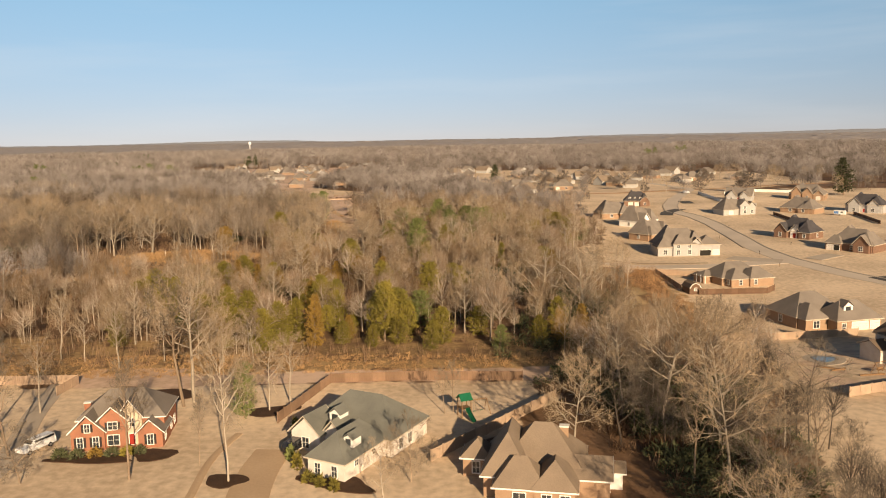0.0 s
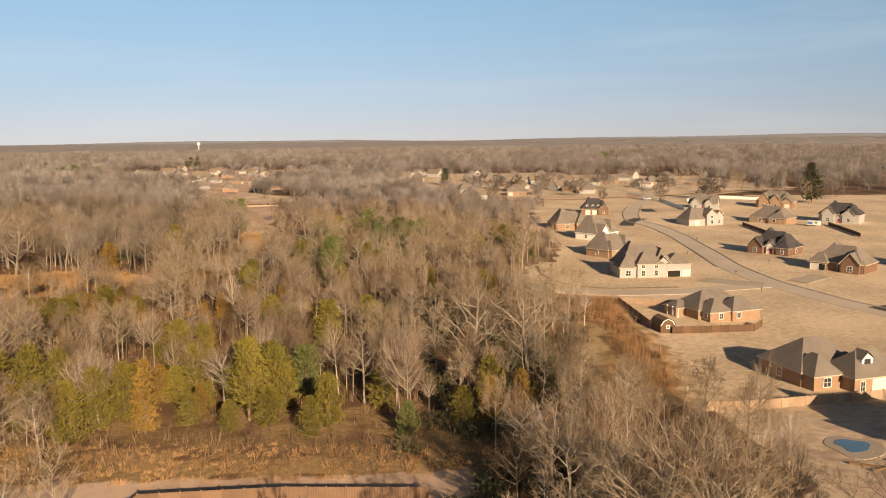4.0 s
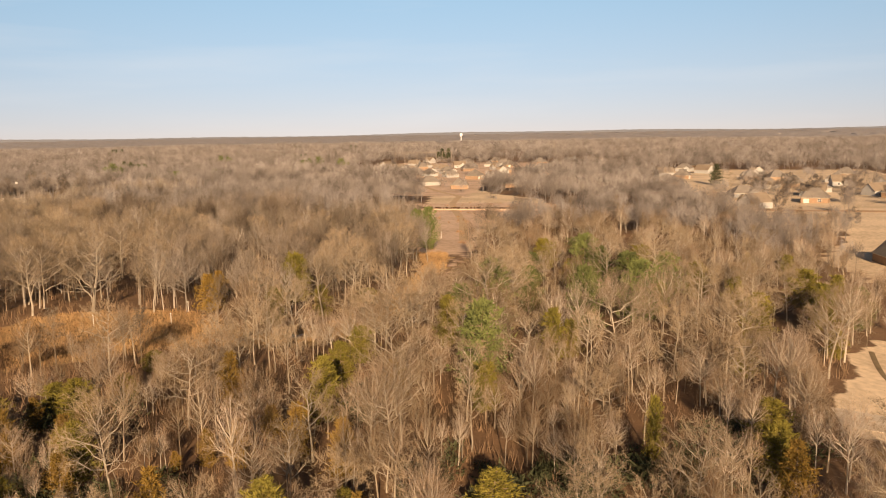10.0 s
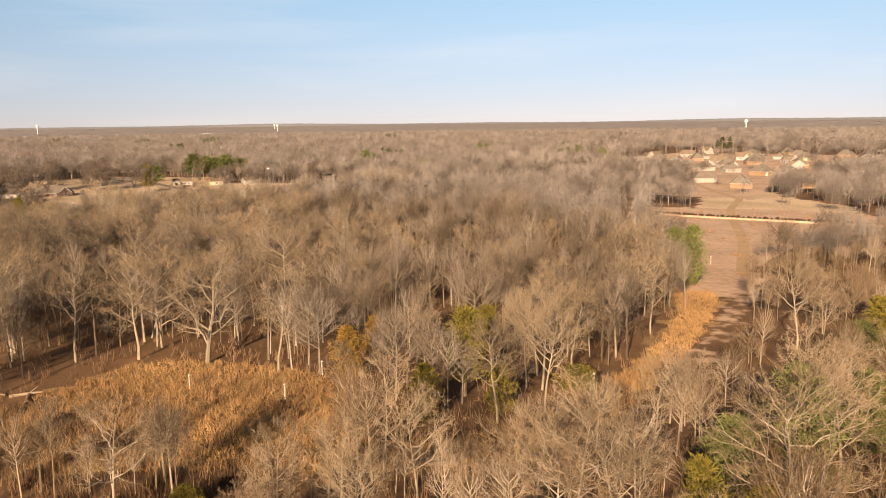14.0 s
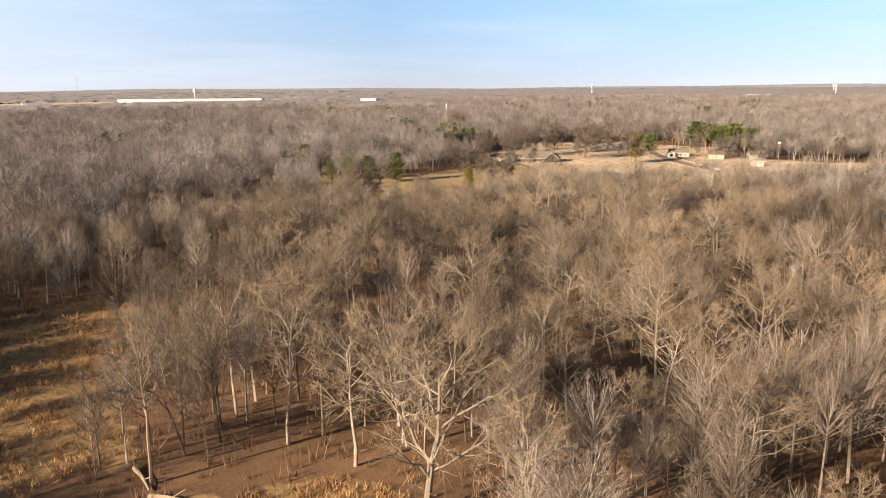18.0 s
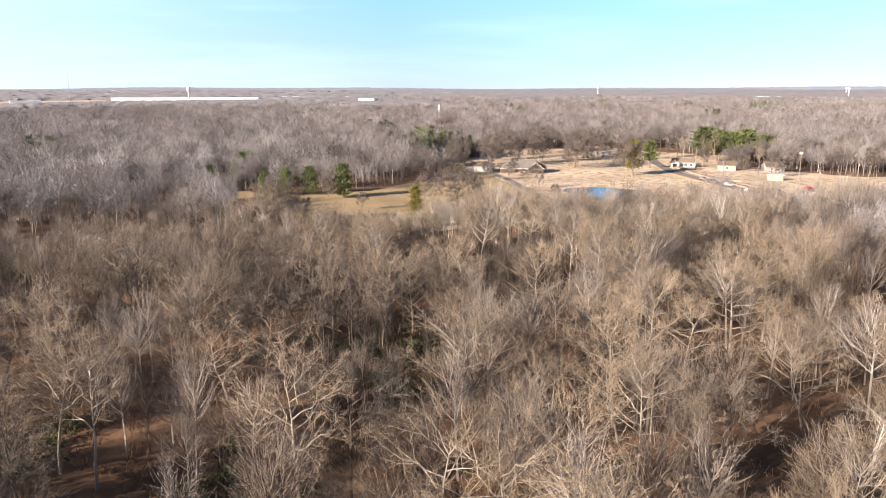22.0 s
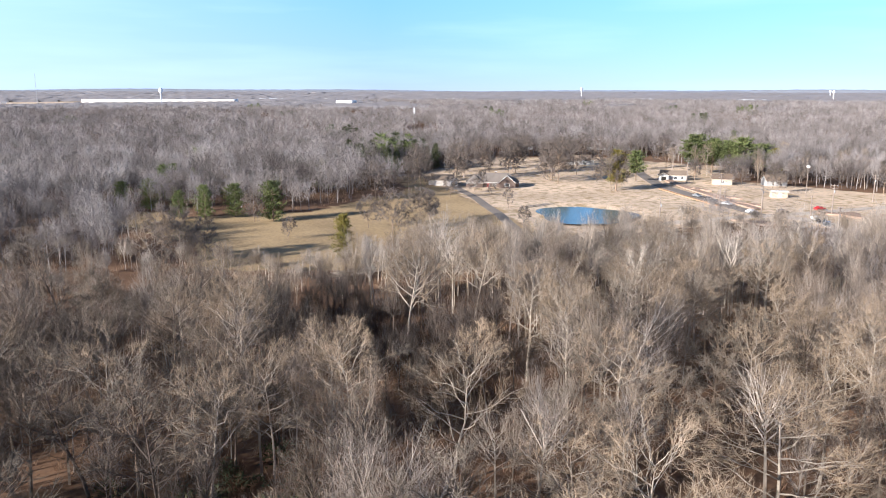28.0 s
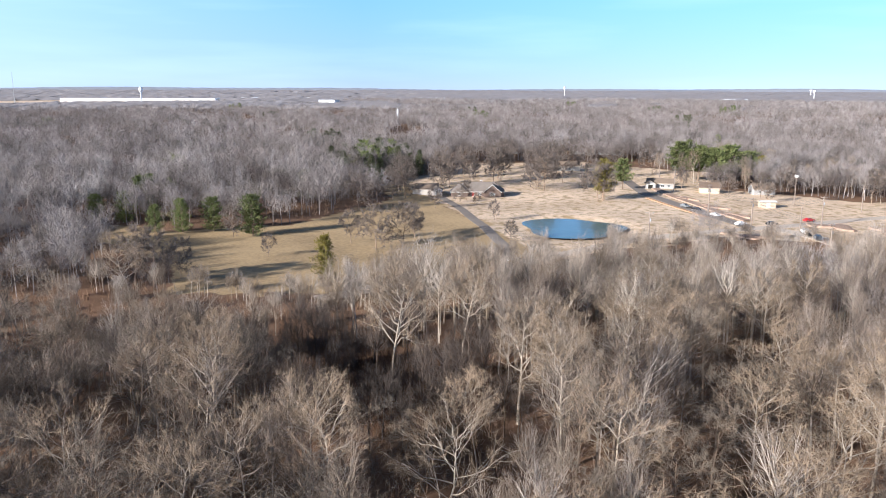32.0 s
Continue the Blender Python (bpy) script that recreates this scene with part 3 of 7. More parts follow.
strip("ditch", "eroded dark drainage ditch around the lawn", [(55.9, 329.6), (54.2, 313.8), (54.9, 301.1), (58.5, 293.4), (69.2, 290.5), (95.1, 290)], 1.1, DITCH, 0.03)
strip("road_country", "grey two-lane country road", [(-344.2, 381.4), (-360.4, 430.4), (-375.6, 461.6), (-388.9, 491.2), (-396, 529.7), (-399.3, 561.6), (-403.8, 595.5), (-406.2, 660), (-398.3, 702.5)], 5.6, ROAD)
strip("road_cross", "dark asphalt crossroad lined with clay banks", [(-399.6, 547.6), (-428.6, 551.5), (-455.4, 553.6), (-490.3, 557.9), (-539.8, 576.9), (-602.1, 603.4)], 6, ROAD_OLD)
strip("road_cross_east", "grey side road beyond the junction", [(-399.5, 552.9), (-379.3, 557.8), (-365.6, 553.9), (-341.9, 550.6)], 7, ROAD, 0.1)
strip("drive_ranch", "grey asphalt driveway up to the ranch house", [(-372.2, 441.2), (-386.3, 447.3), (-409.6, 450.7), (-428.8, 454), (-445.2, 455.3), (-469.7, 458.7), (-492.4, 460.1), (-506.9, 460.5)], 4.0, ROAD_OLD)
strip("clay_bank", "pinkish raw earth bank beside the crossroad", [(-412, 556), (-432, 558.5), (-452, 561.5), (-470, 563.5), (-492, 568.5), (-512, 575)], 4.0, DIRT_BANK, 0.45)
strip("clay_bank_low", "dark red cut earth beside the crossroad", [(-424, 546.5), (-440, 547.8), (-458, 549.2), (-478, 551.5)], 1.8, CLAY, 0.25)
for x, y, rx, ry, t in ((-424, 561, 5, 2.0, 8), (-446, 564, 6, 2.4, 12), (-470, 567, 5, 2.2, 10), (-392, 578, 8, 4.5, 30), (-380, 590, 7, 4, -20), (-384, 534, 6, 3, 40)):
    patch("earth_bank", "broken pale earth bank beside the crossroad", x, y, rx, ry, DIRT_BANK, t, 0.7, "bank", "structure", 22, 0.45)
strip("track_site", "pale bare track leading to the building site", [(-66.6, 455.8), (-85.6, 522.7), (-106.8, 580.2), (-119.3, 618.7), (-128.6, 667.4), (-160.1, 717.8), (-192.4, 772), (-231.2, 868.4)], 4, GRAVEL, 0.04)
strip("berm", "long low earth berm across the bare field", [(-179.1, 582.5), (-147.8, 582.9), (-117.9, 582), (-74.4, 580.3), (-53, 583.9), (-24.7, 597.6)], 4.5, BERM, 0.8)
patch("garden_bed", "dark mulch bed around a lawn tree", -30.8, 96.7, 3.0, 2.2, MULCH)
patch("garden_bed", "dark mulch bed before the brick house", -43.7, 105.4, 3.2, 2.4, MULCH)
patch("garden_bed", "dark mulch bed under young trees", -30.8, 123.5, 5.0, 2.4, MULCH, 20)
patch("garden_bed", "dark mulch bed along the white house", -16.1, 96.1, 6.0, 2.4, MULCH, -27)
patch("garden_bed", "dark mulch bed along the brick house front", -52.1, 103.8, 6.5, 1.6, MULCH)
patch("garden_bed", "dark earth ring at the woods' edge", -52.6, 133.2, 7, 3, MULCH, -8)
patch("pool_deck", "grey paved deck round a garden pool", 75.6, 155.2, 4.2, 5.6, DRIVE, -20, 0.08, "deck", "structure", 24, 0.1)
patch("garden_pool", "small blue garden pool behind the white brick house", 75.6, 155.8, 2.4, 3.2, POOL, -20, 0.14, "pool", "structure", 28, 0.14)
# the pond
patch("pond", "small still blue pond in the lawn", -417.5, 484.0, 21.0, 18.0, WATER, -6, -0.32, "water", "structure", 48, 0.09)

# ---- houses ----
def roof_mesh(bm, cx, cy, lx, ly, z, kind, rise, over=0.45, thick=0.2):
    """A roof over a rectangle: hip, or gable with its ridge along x or y."""
    x0, x1, y0, y1 = cx - lx / 2 - over, cx + lx / 2 + over, cy - ly / 2 - over, cy + ly / 2 + over
    base = [(x0, y0), (x1, y0), (x1, y1), (x0, y1)]
    if kind == "gx":
        ridge = [(x0, cy), (x1, cy)]
    elif kind == "gy":
        ridge = [(cx, y0), (cx, y1)]
    elif lx >= ly:
        ridge = [(x0 + (y1 - y0) / 2 * 0.9, cy), (x1 - (y1 - y0) / 2 * 0.9, cy)]
    else:
        ridge = [(cx, y0 + (x1 - x0) / 2 * 0.9), (cx, y1 - (x1 - x0) / 2 * 0.9)]
    along_x = kind == "gx" or (kind == "hip" and lx >= ly)
    top = [bm.verts.new((x, y, z)) for x, y in base] + [bm.verts.new((x, y, z + rise)) for x, y in ridge]
    low = [bm.verts.new((x, y, z - thick)) for x, y in base] + [bm.verts.new((x, y, z + rise - thick)) for x, y in ridge]
    quads = [(0, 1, 5, 4), (2, 3, 4, 5)] if along_x else [(3, 0, 4, 5), (1, 2, 5, 4)]
    ends = [(3, 0, 4), (1, 2, 5)] if along_x else [(0, 1, 4), (2, 3, 5)]
    for q in quads:
        bm.faces.new([top[i] for i in q])
        bm.faces.new([low[i] for i in q][::-1])
    for e in ends:
        if kind == "hip":
            bm.faces.new([top[i] for i in e])
            bm.faces.new([low[i] for i in e][::-1])
        else:
            for a, b in ((e[0], e[2]), (e[2], e[1])):
                bm.faces.new((low[a], low[b], top[b], top[a]))
    for a, b in ((0, 1), (1, 2), (2, 3), (3, 0)):
        if kind == "hip" or (along_x and (a, b) in ((0, 1), (2, 3))) or (not along_x and (a, b) in ((1, 2), (3, 0))):
            bm.faces.new((low[a], low[b], top[b], top[a]))
    return bm


def wall_mesh(bm, cx, cy, lx, ly, z0, z1, kind, rise):
    x0, x1, y0, y1 = cx - lx / 2, cx + lx / 2, cy - ly / 2, cy + ly / 2
    box(bm, x0, y0, z0, x1, y1, z1)
    if kind in ("gx", "gy"):
        k = rise * (ly / (ly + 0.9) if kind == "gx" else lx / (lx + 0.9)) - 0.12
        for e in ((x0, x1) if kind == "gx" else (y0, y1)):
            inn = 0.25 if e in (x0, y0) else -0.25
            pts = [(y0, z1), (y1, z1), (cy, z1 + k)] if kind == "gx" else [(x0, z1), (x1, z1), (cx, z1 + k)]
            vs = [bm.verts.new((e + o, a, b) if kind == "gx" else (a, e + o, b)) for o in (0, inn) for a, b in pts]
            bm.faces.new(vs[:3])
            bm.faces.new(vs[3:][::-1])
            for i in range(3):
                j = (i + 1) % 3
                bm.faces.new((vs[i], vs[3 + i], vs[3 + j], vs[j]))
    return bm


def fascia_mesh(bm, cx, cy, lx, ly, z, kind, rise, over=0.45):
    """One white board round the eaves and up the slopes of the gables."""
    x0, x1, y0, y1 = cx - lx / 2 - over, cx + lx / 2 + over, cy - ly / 2 - over, cy + ly / 2 + over
    loop = [(x0, y0, z), (x1, y0, z), (x1, y1, z), (x0, y1, z)]
    if kind == "gy":
        loop = [loop[0], (cx, y0, z + rise), loop[1], loop[2], (cx, y1, z + rise), loop[3]]
    elif kind == "gx":
        loop = [loop[0], loop[1], (x1, cy, z + rise), loop[2], loop[3], (x0, cy, z + rise)]
    rings = []
    for x, y, h in loop:
        ox = 0.06 if x > cx + 0.01 else -0.06 if x < cx - 0.01 else 0
        oy = 0.06 if y > cy + 0.01 else -0.06 if y < cy - 0.01 else 0
        rings.append([bm.verts.new(p) for p in ((x + ox, y + oy, h + 0.02), (x + ox, y + oy, h - 0.2), (x - ox, y - oy, h - 0.2), (x - ox, y - oy, h - 0.1))])
    for r0, r1 in zip(rings, rings[1:] + rings[:1]):
        for k in range(4):
            bm.faces.new((r0[k], r0[(k + 1) % 4], r1[(k + 1) % 4], r1[k]))
    return bm


def opening(house, wing, side, u, z, w, h, kind="window", frame_mat=None, shutters=False):
    """A window, door or garage door on one side (f, b, l, r) of a wing, u metres from its middle, sill z above the floor."""
    cx, cy, lx, ly = wing[:4]
    m = {"f": pose(cx + u, cy - ly / 2, 0), "b": pose(cx - u, cy + ly / 2, 0, 0, 0, 180), "l": pose(cx - lx / 2, cy - u, 0, 0, 0, -90), "r": pose(cx + lx / 2, cy + u, 0, 0, 0, 90)}[side]
    a, b = -w / 2, w / 2
    t = 0.13
    frame_bm = boxes((a - t, -0.1, z - t, a, 0.05, z + h + t), (b, -0.1, z - t, b + t, 0.05, z + h + t), (a, -0.1, z + h, b, 0.05, z + h + t), (a, -0.12, z - t, b, 0.05, z))
    name = {"window": "window", "door": "door", "garage": "garage_door", "open": "garage_opening"}[kind]
    if kind == "window":
        box(frame_bm, -0.03, -0.07, z, 0.03, 0.0, z + h)
        box(frame_bm, a, -0.07, z + h / 2 - 0.03, b, 0.0, z + h / 2 + 0.03)
    ob = part(name, frame_bm, frame_mat or WHITE, house)
    ob.matrix_local = m
    if kind == "window":
        part("pane", boxes((a, -0.045, z, b, -0.02, z + h)), PANE, ob)
    elif kind == "door":
        part("panel", boxes((a, -0.05, z, b, -0.02, z + h), (a + 0.15, -0.07, z + 0.2, b - 0.15, -0.05, z + 0.9), (a + 0.15, -0.07, z + 1.1, b - 0.15, -0.05, z + h - 0.2)), DOOR_RED, ob)
    elif kind == "garage":
        bm = bmesh.new()
        for i in range(4):
            box(bm, a, -0.05, z + h * i / 4 + 0.02, b, -0.015, z + h * (i + 1) / 4 - 0.02)
        part("panel", bm, GARAGE, ob)
    else:
        # a flat near-black panel imitates the shade inside the open garage
        part("dark_interior", boxes((a, -0.03, z, b, -0.005, z + h)), DARK, ob)
    if shutters:
        for sx in (a - t - 0.45, b + t):
            part("shutter", boxes((sx, -0.06, z, sx + 0.42, -0.005, z + h)), SHUTTER, ob)
    return ob


def house(label, x, y, turn, wings, wall, roof, openings=(), chimney=None, z=None, name="house", category="house", group="houses", dormers=(), size=1.0, trim=None, steep=1.0):
    """wings: (cx, cy, lx, ly, eaves, roof kind, rise[, wall material]) in the house's own metres, its front at -y."""
    ob = thing(name, label, category, x, y, z, turn, group)
    ob.scale = (size, size, size)
    if steep > 1:
        cx, cy, lx, ly, e, kind, rise = wings[0][:7]
        wings = list(wings) + [(cx - 0.2 * lx, cy + 0.16 * ly, 0.46 * lx, 0.86 * ly, e + 0.1, "hip", rise * 1.16), (cx + 0.3 * lx, cy - 0.1 * ly, 0.34 * lx, 0.9 * ly, e + 0.05, "hip", rise * 0.86)]
    for wg in wings:
        cx, cy, lx, ly, e, kind, rise = wg[:7]
        rise *= steep
        part("wall", wall_mesh(bmesh.new(), cx, cy, lx, ly, -1.2, e, kind, rise), wg[7] if len(wg) > 7 else wall, ob)
        r = part("roof", roof_mesh(bmesh.new(), cx, cy, lx, ly, e, kind, rise), roof, ob)
        part("fascia", fascia_mesh(bmesh.new(), cx, cy, lx, ly, e, kind, rise), trim or (TRIM if wall in (BRICK_T, BRICK_B, BRICK_W, BRICK_G, SIDING) else WHITE), r)
    for o in openings:
        opening(ob, wings[o[0]], *o[1:])
    for dx, dy, dz, w, h in dormers:
        d = part("dormer", wall_mesh(bmesh.new(), dx, dy, w, 2.4, dz, dz + h, "gy", w * 0.55), WHITE, ob)
        part("dormer_roof", roof_mesh(bmesh.new(), dx, dy, w, 2.6, dz + h, "gy", w * 0.55, 0.2, 0.12), roof, d)
        part("pane", boxes((dx - w * 0.28, dy - 1.26, dz + 0.35, dx + w * 0.28, dy - 1.2, dz + h - 0.1)), PANE, d)
    if chimney:
        cx, cy, top = chimney
        c = part("chimney", boxes((cx - 0.6, cy - 0.45, 0, cx + 0.6, cy + 0.45, top)), wall, ob)
        part("chimney_cap", boxes((cx - 0.7, cy - 0.55, top, cx + 0.7, cy + 0.55, top + 0.18)), WHITE, c)
    return ob


house("two-storey red brick house with white-trimmed gables and grey roof", -50.8, 112.6, 8,
      [(0.5, 1.5, 15.5, 10.5, 5.2, "hip", 4.2), (-5.0, -3.0, 6.0, 6.5, 3.6, "gy", 3.4), (-0.6, -3.2, 4.6, 5, 5.6, "gy", 2.6), (2.2, -2.3, 4.2, 4.2, 5.4, "gy", 3.6, SIDING), (6.2, -3.2, 4.4, 6.5, 3.0, "gy", 2.6)],
      BRICK_R, ROOF_N,
      [(1, "f", -1.4, 0.7, 1.0, 1.9, "window", None, True), (1, "f", 1.4, 0.7, 1.0, 1.9, "window", None, True), (1, "f", 0, 3.6, 0.9, 1.5, "window", None, True), (2, "f", 0, 0.7, 2.0, 1.9), (2, "f", 0, 3.7, 1.6, 1.4, "window", None, True),
       (3, "f", 0.3, 3.6, 0.8, 1.6), (3, "f", 0.2, 0.1, 1.0, 2.1, "door"), (4, "f", 0, 0.7, 1.0, 1.9, "window", None, True), (4, "r", -1, 0.8, 0.9, 1.6), (0, "r", 0, 0.8, 1.0, 1.6), (0, "r", 3, 0.8, 1.0, 1.6), (0, "l", 0, 0.8, 1.0, 1.6)],
      (-7.2, 2.2, 6.6), size=0.79)
house("whitewashed brick house with a grey-green roof, wings round a court", -17.6, 97.6, -27.3,
      [(-3.5, 17, 17.5, 12, 3.2, "hip", 5.2), (0.2, 6, 7.0, 12.5, 3.1, "hip", 3.6), (-9.6, 10, 6.0, 5.5, 3.2, "gy", 3.2), (-4.9, 11.2, 3.6, 5.0, 3.3, "gy", 2.5)],
      BRICK_W, ROOF_G,
      [(1, "f", -1.6, 0.6, 1.0, 1.7), (1, "f", 1.6, 0.6, 1.0, 1.7), (1, "r", -3, 1.6, 0.9, 0.9), (1, "r", 2, 1.6, 0.9, 0.9), (1, "l", -2, 0.0, 3.0, 2.3, "garage"), (1, "l", 2.4, 0.0, 3.0, 2.3, "garage"), (2, "f", 0, 0.6, 1.4, 1.8),
       (0, "r", 0, 0.6, 1.2, 1.8), (0, "r", -3, 0.6, 1.2, 1.8), (0, "f", -2.0, 0.1, 1.0, 2.2, "door"), (0, "b", 0, 0.6, 2.0, 1.9), (0, "b", 5, 0.6, 1.4, 1.9)],
      None, dormers=((2.3, 4.2, 4.3, 1.7, 1.5), (-5.6, 11.6, 4.6, 2.2, 1.6)), size=0.85)
house("tan brick house with a many-gabled taupe roof and white-posted porch", 9.6, 95.6, -10,
      [(1.6, 1.5, 11.5, 10, 3.1, "hip", 5.4), (-3.0, 0.2, 6.2, 11.5, 3.2, "hip", 5.2), (-8.0, 2.6, 3.8, 4.2, 3.0, "hip", 2.3), (-1.0, -5.6, 6.4, 5.2, 2.9, "hip", 3.4), (3.6, -5.0, 5.4, 6.6, 2.9, "hip", 3.2), (8.2, -1.2, 5.2, 6.0, 2.9, "gx", 2.2), (11.0, 1.2, 3.2, 3.4, 2.5, "gx", 0.9, WHITE)],
      BRICK_T, ROOF_T,
      [(1, "f", 0, 0.7, 1.4, 1.7), (2, "f", 0, 0.7, 1.0, 1.7), (3, "f", 0, 0.6, 1.6, 1.6), (4, "f", -1, 0.6, 1.2, 1.6), (4, "f", 1.4, 0.6, 1.2, 1.6), (1, "l", -3, 0.7, 1.0, 1.7), (5, "r", 0, 0.1, 1.0, 2.1, "door"), (2, "l", 0, 0.7, 1.0, 1.6)],
      (4.5, 2.5, 7.6), trim=WHITE, size=0.92)
# houses of the subdivision on the slope
house("tan brick house with a grey hip roof and columned rear porch", 90.8, 249.8, 16,
      [(0, 1.5, 17, 12, 2.9, "hip", 4.6), (-3.6, -4.6, 7.4, 7.5, 2.9, "hip", 3.2), (4.6, -5.0, 9.5, 8.0, 2.9, "hip", 3.6), (-8.6, 4.6, 6.5, 6.0, 2.6, "hip", 1.8), (-2.4, 0.8, 3.6, 6.5, 4.0, "gy", 1.6, BRICK_B)],
      BRICK_T, ROOF_N, [(2, "f", -2.6, 0.8, 1.2, 1.6), (1, "f", 0, 0.8, 1.2, 1.6), (2, "r", 0, 0.8, 1.2, 1.5), (1, "l", 0, 0.8, 1.0, 1.6), (1, "l", 2, 0.8, 1.0, 1.6)], size=0.9)
house("two-storey cream brick house with a taupe roof, a garage door open", 93, 316.6, 2,
      [(-2, 0.5, 19, 12, 4.2, "hip", 5.4), (-1.5, -4.0, 9, 7.5, 4.8, "hip", 3.4), (8.5, -3.0, 8.5, 9, 4.6, "hip", 2.8), (-9.0, -3.5, 6, 7, 3.6, "hip", 3.6), (3.2, -3.2, 5, 8.5, 4.4, "gy", 2.6)],
      BRICK_G, ROOF_N, [(1, "f", -2.5, 0.7, 1.2, 1.8), (1, "f", 2.0, 0.7, 1.2, 1.8), (1, "f", -2.5, 3.4, 1.2, 1.4), (1, "f", 2.0, 3.4, 1.2, 1.4), (2, "f", -1.6, 0.0, 4.4, 2.3, "open"), (2, "f", 2.7, 0.0, 2.6, 2.3, "garage"), (3, "f", 0, 0.7, 1.6, 1.8)], steep=1.15)
house("tan brick house with a long taupe roof", 91.5, 362.8, 38, [(0, 0, 17, 11, 3.1, "hip", 4.6), (-4.5, -4, 7, 6, 3.1, "hip", 3.2), (5.5, -3, 5, 7, 3.1, "hip", 2.6)], BRICK_T, ROOF_N,
      [(1, "f", 0, 0.7, 1.4, 1.7), (0, "f", 1.5, 0.7, 1.2, 1.7), (2, "f", 0, 0.7, 1.2, 1.6), (0, "l", 0, 0.8, 1.2, 1.6)], steep=1.22)
house("white house with a steep grey-brown roof", 97.5, 412.3, 42, [(0, 0, 17, 12, 3.2, "hip", 5.4), (-4, -4.5, 7, 6, 3.2, "gy", 3.6)], WHITE, ROOF_N, [(1, "f", 0, 0.8, 1.5, 1.8), (0, "f", 3, 0.8, 3.0, 2.0, "garage"), (0, "l", 0, 0.8, 1.2, 1.6)], steep=1.22)
house("brown-roofed brick house at the edge of the trees", 91.7, 452.1, 12, [(0, 0, 18, 12, 3.1, "hip", 5), (5, -5, 7, 6, 3.1, "hip", 3)], BRICK_T, ROOF_N, [(0, "f", -3, 0.8, 1.6, 1.7), (1, "f", 0, 0, 3.6, 2.3, "garage")], steep=1.22)
house("dark-roofed house with three small white dormers", 120.3, 515.5, -10, [(0, 0, 16, 11, 3.4, "hip", 4.8), (5, -4.5, 6, 5, 3.2, "gy", 2.8)], BRICK_B, ROOF_D, [(0, "f", -4, 0.1, 2.6, 2.3, "garage"), (0, "f", 0, 0.1, 2.6, 2.3, "garage"), (1, "f", 0, 0.8, 1.2, 1.6)],
      dormers=((-4.5, -3.4, 4.4, 1.3, 1.3), (-1.2, -3.4, 4.4, 1.3, 1.3), (2.2, -3.4, 4.4, 1.3, 1.3)), steep=1.22)
house("tan house with a grey roof and two garage doors", 89.8, 191.9, 14, [(1.5, 4.5, 15, 12, 3.0, "hip", 5.0), (-2.6, -1.0, 6, 7, 3.0, "hip", 3.4), (7.0, -3.4, 12.5, 8.5, 2.9, "hip", 4.0)], BRICK_T, ROOF_N,
      [(1, "f", 0, 0.7, 1.6, 1.7), (2, "f", 0.2, 0.0, 4.6, 2.3, "garage"), (2, "f", 4.4, 0.0, 2.6, 2.3, "garage"), (2, "f", -4.4, 0.1, 1.0, 2.1, "window"), (0, "l", 0, 0.7, 1.2, 1.6)], dormers=((5.2, -4.6, 4.0, 2.6, 1.9),), steep=1.0)
house("two-storey white brick house with a rear porch and brown roof", 95.2, 152.6, 10, [(0, 0, 16, 11, 5.0, "hip", 4.0), (-7.0, -3.0, 5, 6, 4.8, "hip", 2.6, WHITE), (-8.5, 3, 5, 6, 2.8, "gx", 1.4)], BRICK_W, ROOF_B,
      [(1, "f", 0, 0.7, 1.2, 1.7), (1, "f", 0, 3.1, 1.2, 1.4), (1, "l", 0, 0.7, 1.0, 1.7), (1, "l", 0, 3.1, 1.0, 1.4), (0, "f", 2, 3.1, 1.2, 1.4), (0, "f", 2, 0.7, 1.2, 1.7)], steep=1.1)
house("brick house with dark gabled roofs and white entry", 158.6, 358.3, -51, [(0, 0, 17, 11, 3.1, "hip", 4.8), (-5, -4.5, 6, 6, 3.1, "gy", 3.2), (1, -4, 4, 4, 3.3, "gy", 2.4, WHITE), (6, -4, 5, 6, 3.1, "hip", 2.6)], BRICK_B, ROOF_D,
      [(1, "f", 0, 0.7, 1.4, 1.7), (2, "f", 0, 0.1, 1.4, 2.2, "door"), (3, "f", 0, 0.7, 1.2, 1.7), (0, "r", 0, 0.7, 1.2, 1.6)], steep=1.22)
house("brown brick house with an open garage and brown roof", 163.4, 315.9, -50, [(0, 0, 18, 12, 3.1, "hip", 4.6), (-6, -5, 6, 5, 3.0, "hip", 2.6), (5, -5, 6, 6, 3.3, "gy", 3.2)], BRICK_B, ROOF_N,
      [(1, "f", -1.2, 0.1, 2.4, 2.2, "garage"), (1, "f", 1.5, 0.1, 2.2, 2.2, "open"), (2, "f", 0, 0.7, 1.6, 1.7), (0, "f", 1, 0.7, 1.6, 1.7)], steep=1.22)
house("cream two-storey house with brown roof and white gables", 164.4, 460.5, 15, [(0, 0, 20, 11, 3.1, "hip", 4.6), (3, -4, 6, 6, 5.4, "gy", 2.8), (8, -3, 5, 7, 4.6, "gy", 2.4)], BRICK_G, ROOF_N, [(1, "f", 0, 0.7, 1.6, 1.8), (1, "f", 0, 3.5, 1.4, 1.4), (2, "f", 0, 0.7, 1.4, 1.7), (0, "f", -5, 0.1, 2.6, 2.3, "garage")], steep=1.22)
house("low tan house with a wide taupe hip roof", 206.1, 463.5, -48, [(0, 0, 20, 13, 3.0, "hip", 4.8), (4, -5, 6, 5, 3.0, "hip", 2.4)], BRICK_T, ROOF_N, [(0, "f", -4, 0.8, 1.6, 1.6), (1, "f", 0, 0.8, 1.4, 1.6)], steep=1.22)
